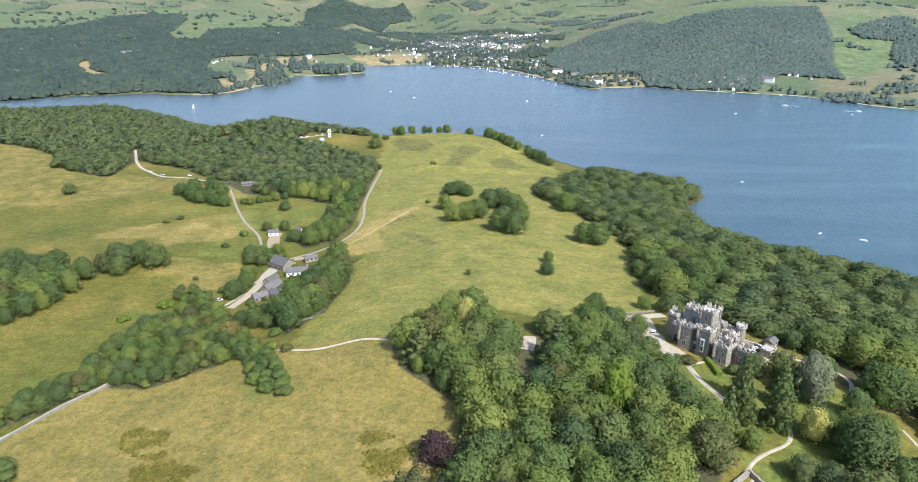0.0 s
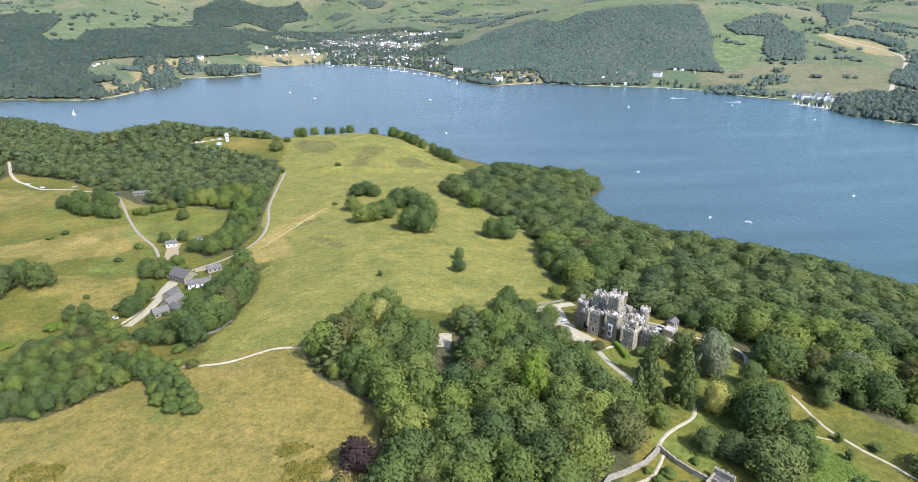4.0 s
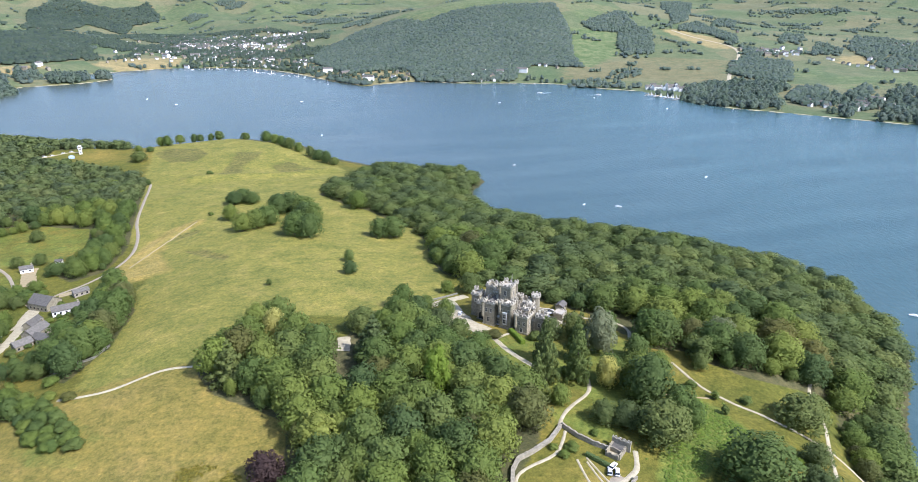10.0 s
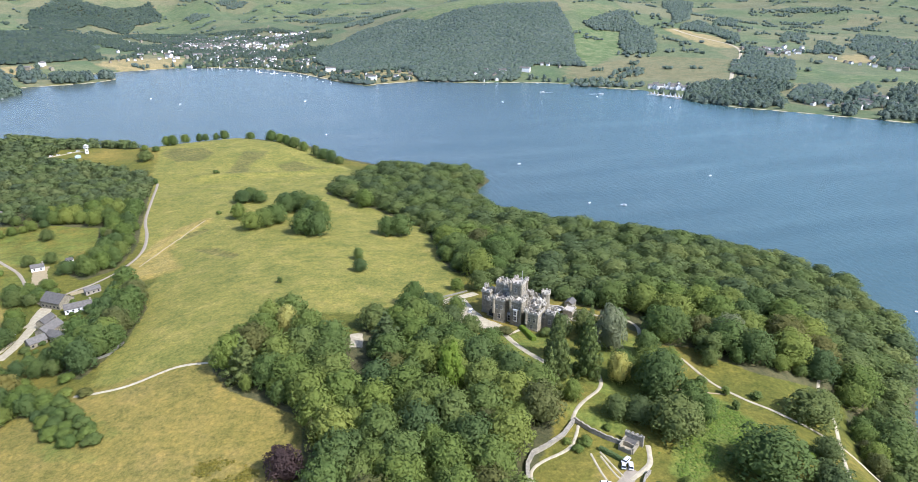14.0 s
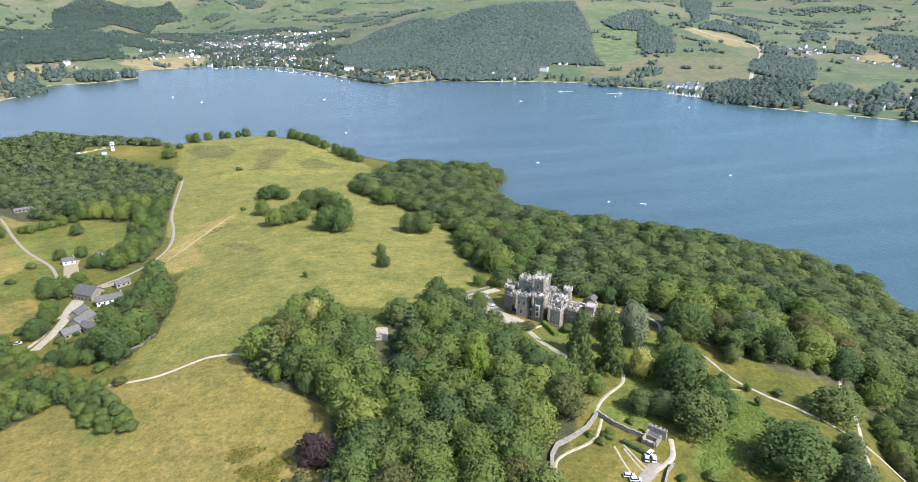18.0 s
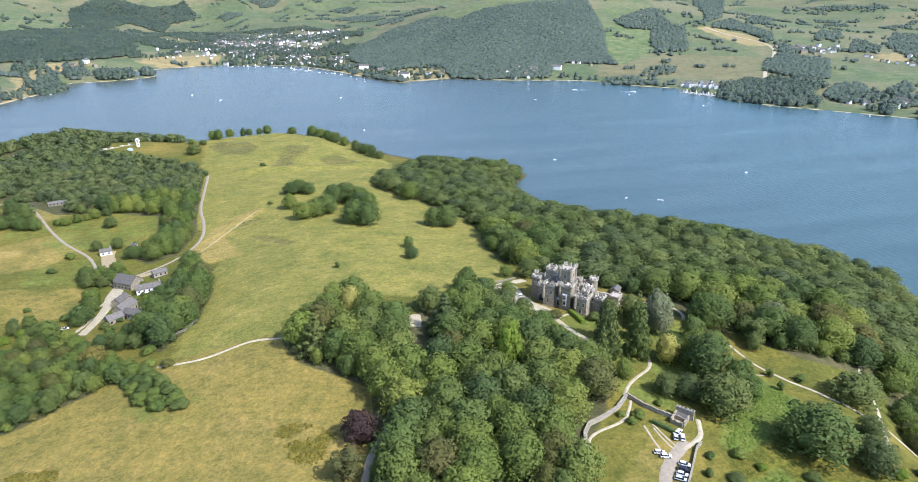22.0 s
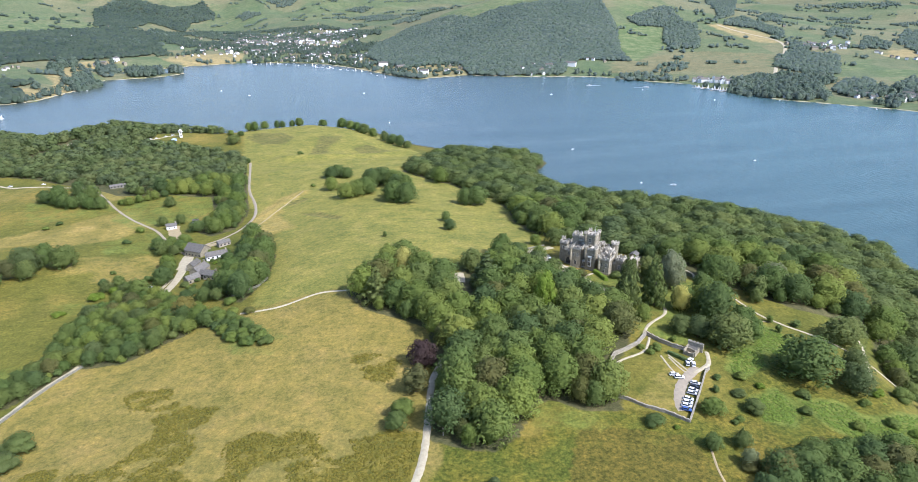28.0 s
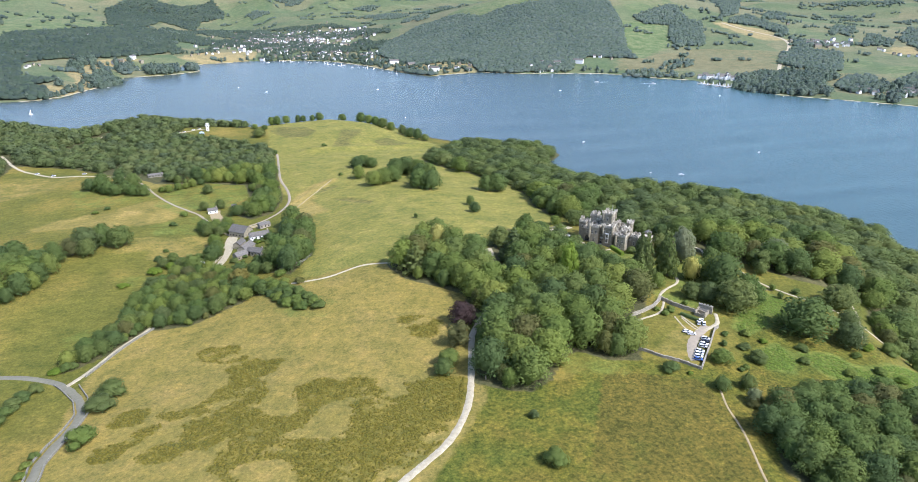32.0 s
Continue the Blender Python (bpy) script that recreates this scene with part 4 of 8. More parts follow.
def crown(kind, seed, leaves, size, core=0.86):
    """Vertices and triangles of a crown: solid inner masses set about with many small leaf clumps."""
    rng = np.random.default_rng(seed)
    lob = lobes(kind, rng)
    verts, faces, turns, at = [], [], [], 0
    for x, y, z, r in lob[lob[:, 3] > min(0.15, 0.8 * lob[:, 3].max())]:
        v = ICO_V * rng.uniform(0.8, 1.12, (len(ICO_V), 1)) * r * core + (x, y, z)
        verts.append(v)
        turns.append(ICO_V)
        faces.append(ICO_F + at)
        at += len(v)
    share = lob[:, 3] ** 2
    pick = rng.choice(len(lob), leaves, p=share / share.sum())
    out = rng.normal(size=(leaves, 3)) + (0, 0, 0.45)
    out /= np.linalg.norm(out, axis=1, keepdims=True)
    mid = lob[pick, :3] + out * lob[pick, 3:] * rng.uniform(0.9, 1.08, (leaves, 1))
    tilt = out + rng.normal(scale=0.3, size=(leaves, 3))
    tilt /= np.linalg.norm(tilt, axis=1, keepdims=True)
    a = np.cross(tilt, rng.normal(size=(leaves, 3)))
    a /= np.linalg.norm(a, axis=1, keepdims=True)
    b2 = np.cross(tilt, a)
    s = size * rng.uniform(0.6, 1.35, (leaves, 1))
    v = np.stack([mid - a * s - b2 * s * 0.5, mid + a * s * 0.9 - b2 * s * 0.4, mid + b2 * s * 1.1 + tilt * s * 0.3], 1).reshape(-1, 3)
    k = at + np.arange(leaves * 3).reshape(-1, 3)
    verts.append(v)
    faces.append(k)
    # leaves catch the light as their clump and their crown do
    whole = (mid - (0, 0, 0.4)) / (0.42, 0.42, 0.5)
    round_ = out * 0.85 + whole * 0.6 + np.array((0, 0, 0.2)) + rng.normal(scale=0.16, size=(leaves, 3))
    turns.append(np.repeat(round_ / np.linalg.norm(round_, axis=1, keepdims=True), 3, axis=0))
    return np.concatenate(verts), np.concatenate(faces), np.concatenate(turns)


def trunk_mesh(kind, seed):
    """A tapered trunk with limbs that spread into the crown."""
    rng = np.random.default_rng(seed + 90)
    bm = bmesh.new()
    drum(bm, 0, 0, -0.06, 0.5, 0.024, 0.012, 7)
    for k in range(5 if kind != "cone" else 0):
        a = k * 1.26 + rng.uniform(-0.3, 0.3)
        m = Matrix.Translation((0, 0, 0.2 + 0.05 * k)) @ pose(0, 0, 0, 0, 42 + rng.uniform(-8, 12), math.degrees(a)) @ Matrix.Translation((0, 0, 0.13))
        bmesh.ops.create_cone(bm, cap_ends=True, segments=5, radius1=0.011, radius2=0.004, depth=0.28, matrix=m)
    me = bpy.data.meshes.new("trunk")
    bm.to_mesh(me)
    bm.free()
    me.materials.append(BARK)
    return me


STOCK = {}


def crown_mesh(mat, verts, faces, turns):
    return mesh("crown", verts, faces, mat, True, turns)



def stock(kind, mat, variants, leaves=2500, size=0.025):
    key = (kind, mat.name)
    if key not in STOCK:
        STOCK[key] = [(trunk_mesh(kind, s), crown_mesh(mat, *crown(kind, s * 7 + 3, leaves, size))) for s in range(variants)]
    return STOCK[key]


def tree(kind, mat, x, y, tall, wide, label, category="tree", group="", name="tree", turn=None, variant=None):
    kinds = stock(kind, mat, 8 if mat is LEAF else 4)
    t_me, c_me = kinds[int(RNG.integers(len(kinds)) if variant is None else variant)]
    m = pose(x, y, float(ground(x, y)) - 0.1, 0, 0, RNG.uniform(0, 360) if turn is None else turn) @ Matrix.Diagonal((wide, wide, tall, 1))
    root = thing(name, m, label, category, group)
    if kind != "bush":
        part("trunk", t_me, BARK, root)
    part("crown", c_me, mat, root)
    return root


def scatter(poly, step, seed, loose=0.5):
    """Places about a step apart inside an outline."""
    rng = np.random.default_rng(seed)
    p = np.array(poly, float)
    gx, gy = np.meshgrid(np.arange(p[:, 0].min(), p[:, 0].max(), step), np.arange(p[:, 1].min(), p[:, 1].max(), step * 0.87))
    gx[1::2] += step / 2
    gx, gy = (gx + rng.uniform(-loose, loose, gx.shape) * step).ravel(), (gy + rng.uniform(-loose, loose, gy.shape) * step).ravel()
    keep = inside(gx, gy, poly)
    return np.stack([gx[keep], gy[keep]], -1)


def pack(poly, lo, hi, seed, tries=7000, overlap=0.66):
    """Crowns of mixed sizes packed into an outline: rows of x, y, crown radius."""
    rng = np.random.default_rng(seed)
    p = np.array(poly, float)
    cand = rng.uniform(p.min(0), p.max(0), (tries, 2))
    cand = cand[inside(cand[:, 0], cand[:, 1], poly)]
    size = lo + (hi - lo) * np.sort(rng.random(len(cand)) ** 1.3)[::-1]
    room = np.abs(off_line(cand[:, 0], cand[:, 1], list(poly) + list(poly[:1]))) > 0.62 * size - 0.8
    cand, size = cand[room], size[room]
    got = np.zeros((len(cand), 3))
    count = 0
    for (x, y), r in zip(cand, size):
        if count and ((got[:count, 0] - x) ** 2 + (got[:count, 1] - y) ** 2 < (overlap * (got[:count, 2] + r)) ** 2).any():
            continue
        got[count] = x, y, r
        count += 1
    return got[:count]


def tinted(name, verts, faces, tints, mat, label, smooth=False, turns=None):
    """A joined wood in which every tree has a tint of its own."""
    me = mesh(name, verts, faces, mat, smooth, turns)
    me.attributes.new("tint", "FLOAT", "POINT").data.foreach_set("value", np.asarray(tints, np.float32))
    return tagged(new(name, me), label, "wood", kind="stuff")


def forest(name, spots, tall, wide, mat, label, leaves=70, size=0.085, kinds=("broad", "tall"), seed=3, core=0.9, radii=None, soft=0.0):
    """A wood beyond counting: many crowns joined into one mesh."""
    rng = np.random.default_rng(seed)
    protos = [crown(k, 50 + s, leaves, size, core) for k in kinds for s in range(3)]
    if soft:
        protos = [(pv, pf, (pn + (0, 0, soft)) / np.linalg.norm(pn + (0, 0, soft), axis=1, keepdims=True)) for pv, pf, pn in protos]
    pick = rng.integers(len(protos), size=len(spots))
    zs = ground(spots[:, 0], spots[:, 1])
    verts, faces, tints, turns, at = [], [], [], [], 0
    for n_, (pv, pf, pn) in enumerate(protos):
        sel = spots[pick == n_]
        if not len(sel):
            continue
        big = rng.uniform(0.62, 1.25, len(sel)) if radii is None else radii[pick == n_]
        h, w = tall * big * rng.uniform(0.85, 1.15, len(sel)), wide * big * rng.uniform(0.9, 1.2, len(sel))
        a = rng.uniform(0, 2 * np.pi, len(sel))
        c_, s_ = np.cos(a)[:, None] * w[:, None], np.sin(a)[:, None] * w[:, None]
        v = np.stack([pv[:, 0] * c_ - pv[:, 1] * s_ + sel[:, :1], pv[:, 0] * s_ + pv[:, 1] * c_ + sel[:, 1:], (pv[:, 2] - 0.04) * h[:, None] + zs[pick == n_][:, None]], -1)
        verts.append(v.reshape(-1, 3))
        ca, sa = np.cos(a)[:, None], np.sin(a)[:, None]
        turns.append(np.stack([pn[:, 0] * ca - pn[:, 1] * sa, pn[:, 0] * sa + pn[:, 1] * ca, np.broadcast_to(pn[:, 2], (len(sel), len(pn)))], -1).reshape(-1, 3))
        faces.append((pf[None] + at + np.arange(len(sel))[:, None, None] * len(pv)).reshape(-1, 3))
        tints.append(np.repeat(rng.random(len(sel)), len(pv)))
        at += len(sel) * len(pv)
    return tinted(name, np.concatenate(verts), np.concatenate(faces), np.concatenate(tints), mat, label, True, np.concatenate(turns))


def clear_of(spots, lines, gap):
    keep = np.ones(len(spots), bool)
    for line, g in lines:
        keep &= np.abs(off_line(spots[:, 0], spots[:, 1], line)) > g
    return spots[keep]


def far_forest(name, spots, tall, wide, mat, label, seed=3, soft=0.75):
    rng = np.random.default_rng(seed)
    zs = np.maximum(ground(spots[:, 0], spots[:, 1]), 0.2)
    n_ = len(spots)
    shape = ICO_V[None] * rng.uniform(0.72, 1.2, (n_, len(ICO_V), 1)) * 0.5 + (0, 0, 0.45)
    h, w = tall * rng.uniform(0.72, 1.25, (n_, 1)), wide * rng.uniform(0.7, 1.5, (n_, 1))
    spire = rng.random((n_, 1)) < 0.25
    h, w = np.where(spire, h * 1.3, h), np.where(spire, w * 0.6, w)
    v = np.stack([shape[..., 0] * w + spots[:, :1], shape[..., 1] * w + spots[:, 1:], shape[..., 2] * h + zs[:, None]], -1).reshape(-1, 3)
    f = (ICO_F[None] + np.arange(n_)[:, None, None] * len(ICO_V)).reshape(-1, 3)
    turns = ICO_V[None] * 0.55 + rng.normal(scale=0.22, size=(n_, len(ICO_V), 3)) + (0, 0, soft)
    turns /= np.linalg.norm(turns, axis=-1, keepdims=True)
    return tinted(name, v, f, np.repeat(rng.random(n_), len(ICO_V)), mat, label, True, turns.reshape(-1, 3))


GREEN = ["full-crowned green broadleaf tree in summer leaf", "tall green broadleaf tree in a dense wood", "dark green rounded deciduous tree in full leaf"]

def wood_tree(x, y, r, name, group, dark=0.2, conifer=0.0, light=0.2, label="", rise=0.0):
    """A tree of a wood, sized by its crown's radius."""
    k = RNG.random()
    tall = min(18.0, r * RNG.uniform(1.5, 2.0) + 4.0 + rise)
    if k < conifer:
        return tree("cone", LEAF_DARK, x, y, tall * 1.25, r * 3.3, "tall dark evergreen conifer in the wood", group=group, name="conifer")
    mat = LEAF_DEEP if k < conifer + dark else LEAF_LIGHT if k > 1 - light else LEAF_OLIVE if k > 0.95 - light else LEAF_BRONZE if k > 0.925 - light else LEAF
    words = label or {LEAF_DEEP.name: "deep green dense tree in full leaf", LEAF_LIGHT.name: "light green leafy tree in summer sun", LEAF_OLIVE.name: "yellowish olive-green tree in summer leaf", LEAF_BRONZE.name: "bronze-tinged broadleaf tree in summer leaf"}.get(mat.name) or GREEN[int(RNG.integers(3))]
    return tree("broad", mat, x, y, tall, r * 2.35, words, group=group, name=name)


# the wood between the drive and the castle
KEEP = [([(-19, 148), (-11, 173), (-7, 186), (6, 205)], 5), ([(105, 279), (108, 268), (110, 252), (113, 235)], 7), ([(34, 250), (35, 292)], 9), ([(63, 212), (63, 228)], 7.5), ([(3, 284), (4, 300)], 7), ([(46, 290), (46, 296)], 9), ([(105, 191), (97, 183), (85, 179), (77, 175), (71, 164)], 7.5), ([(99, 303), (99, 288), (107, 276)], 15)]
trees = pack(WOOD_CENTRE, 2.8, 9.0, 11)
for x, y, r in clear_of(trees, KEEP, 0):
    wood_tree(x, y, r, "woodland_tree", "trees of the castle wood", 0.25, 0.025)

# the wood on the lakeside: the nearest trees one by one, the rest as one mass
trees = pack(WOOD_EAST, 3.0, 10.5, 12, 22000, 0.7)
near_side = (np.hypot(trees[:, 0] - 190, trees[:, 1] - 215) < 85) | (np.hypot(trees[:, 0] - 130, trees[:, 1] - 400) < 45)
for x, y, r in trees[near_side]:
    if math.hypot(x - 182, y - 262) < 11:
        continue
    wood_tree(x, y, r, "lakeside_tree", "trees of the lakeside wood", 0.25, rise=-3.0)
rest = trees[~near_side]
forest("lakeside_wood", rest[:, :2], 1.15, 2.4, LEAF_MID, "dense green deciduous wood along the lake shore", 1150, 0.032, ("broad",), radii=rest[:, 2])
LANE = [([(-93, 476), (-84, 506), (-84, 548), (-91, 595), (-90, 673), (-90, 735)], 5.5), ([(-420, 830), (-391, 770), (-346, 716), (-248, 667)], 9), ([(-345, 850), (-325, 880), (-315, 905)], 12), ([(-280, 640), (-278, 675)], 14),
        ([(-228, 650), (-204, 650)], 15), ([(-222, 615), (-215, 640)], 12), ([(-154, 646), (-154, 650)], 7), ([(-270, 700), (-268, 730)], 9), ([(-238, 872), (-190, 885), (-176, 876)], 9)]
trees = clear_of(pack(WOOD_WEST, 2.3, 8.6, 13, 42000, 0.64), LANE, 0)
gap_w = np.hypot(trees[:, 0] + 115, trees[:, 1] - 555)
for x, y, r in trees[gap_w < 105]:
    wood_tree(x, y, r * 0.86, "scrub_tree", "trees of the scrub wood", 0.2, 0, 0.25, rise=-2.5)
rest = trees[gap_w >= 105]
near_w = rest[:, 1] < 800
forest("west_wood", rest[near_w][:, :2], 1.4, 2.3, LEAF_SCRUB, "mixed wood above the inlet", 520, 0.046, ("broad",), 4, radii=rest[near_w][:, 2])
forest("inlet_wood", rest[~near_w][:, :2], 1.5, 2.35, LEAF_SCRUB, "broad mixed wood round a campsite by the lake", 190, 0.074, ("broad",), 5, radii=rest[~near_w][:, 2])
for x, y, tall, wide in ((-265, 617, 15, 17), (-268, 636, 15, 17), (-252, 640, 15, 16), (-236, 622, 15, 16), (-240, 602, 14, 15), (-222, 588, 12, 14), (-278, 626, 13, 15), (-256, 604, 14, 15), (-206, 596, 6, 8), (-184, 603, 6, 8), (-170, 610, 7, 9), (-160, 616, 7, 9), (-152, 618, 6, 8), (-249, 599, 12, 15), (-232, 592, 11, 14), (-262, 612, 13, 15), (-199, 593, 8, 9), (-191, 598, 8, 9), (-178, 606, 9, 10), (-218, 710, 9, 12), (-157, 680, 10, 13), (-146, 622, 8, 9), (-135, 640, 8, 10), (-110, 560, 8, 10), (-105, 640, 8, 10), (-102, 590, 8, 9), (-112, 690, 8, 10), (-190, 760, 9, 12), (-125, 740, 9, 11)):
    tree("broad", LEAF_DEEP if tall > 9 else LEAF, x, y, tall, wide * 1.05, "rounded tree standing above low scrub", group="trees of the scrub wood", name="scrub_tree")

for x, y, r in pack(HEDGE_BAND, 1.6, 5.4, 14, 7000, 0.7):
    mat, words = [(LEAF, "leafy green tree in a hedgerow"), (LEAF_DEEP, "deep green tree in a hedgerow"), (LEAF_DARK, "dark green thorn in a hedgerow"), (LEAF_OLIVE, "bronze-olive tree in a hedgerow"), (LEAF_LIGHT, "light green tree in a hedgerow"), (LEAF, "leafy green tree in a hedgerow"),
                  (LEAF_DEEP, "deep green tree in a hedgerow")][int(RNG.integers(7))]
    tree("bush" if r < 2.6 else "broad", mat, x, y, r * RNG.uniform(1.3, 1.8) + 0.8, r * 2.3, words, "bush" if r < 2.6 else "tree", "hedgerow trees", "hedgerow_tree")
for x, y, r in pack([(-108, 286), (-100, 266), (-90, 254), (-76, 248), (-78, 258), (-88, 276), (-98, 292)], 1.4, 3.6, 17, 3000, 0.78):
    tree("bush", LEAF_DEEP if RNG.random() < 0.5 else LEAF, x, y, r * RNG.uniform(1.3, 1.9) + 0.6, r * 2.4, "rounded thorn bush at the hedge's end", "bush", "hedgerow trees", "thorn_bush")
for x, y, r in pack(FARM_GROVE, 4.5, 7.5, 15):
    wood_tree(x, y, r, "farm_tree", "trees by the farm", 0.4, 0, 0.1)
for x, y, r in pack(SOUTH_WOOD, 3.5, 7.0, 16):
    wood_tree(x, y, r, "copse_tree", "trees of the south copse", 0.7, 0, 0.05, rise=-3.5)

# trees that stand alone or in small clumps
for x, y, tall, wide in ((-13, 554, 12, 12), (-8, 603, 11, 15), (0, 612, 11, 13), (7, 600, 10, 13), (-4, 510, 13, 16), (6, 513, 14, 16), (16, 518, 15, 16), (12, 528, 12, 12), (27, 558, 15, 17), (38, 562, 16, 19), (28, 572, 13, 14), (47, 545, 16, 19), (50, 508, 17, 15), (45, 524, 15, 15),
                         (32, 476, 16, 17), (42, 468, 17, 17), (36, 492, 15, 14)):
    tree("broad", LEAF_DEEP if RNG.random() < 0.7 else LEAF, x, y, tall * 1.12, wide * 1.27, "dark full-crowned tree of the meadow clump", group="clump of trees in the meadow", name="parkland_tree")
for x, y, r in pack([(-325, 421), (-307, 427), (-262, 400), (-248, 385), (-252, 355), (-264, 335), (-290, 345), (-330, 380)], 4.4, 8.5, 32, 7000, 0.7):
    wood_tree(x, y, r, "field_tree", "clump of trees in the west field", 0.6, 0, 0.05)
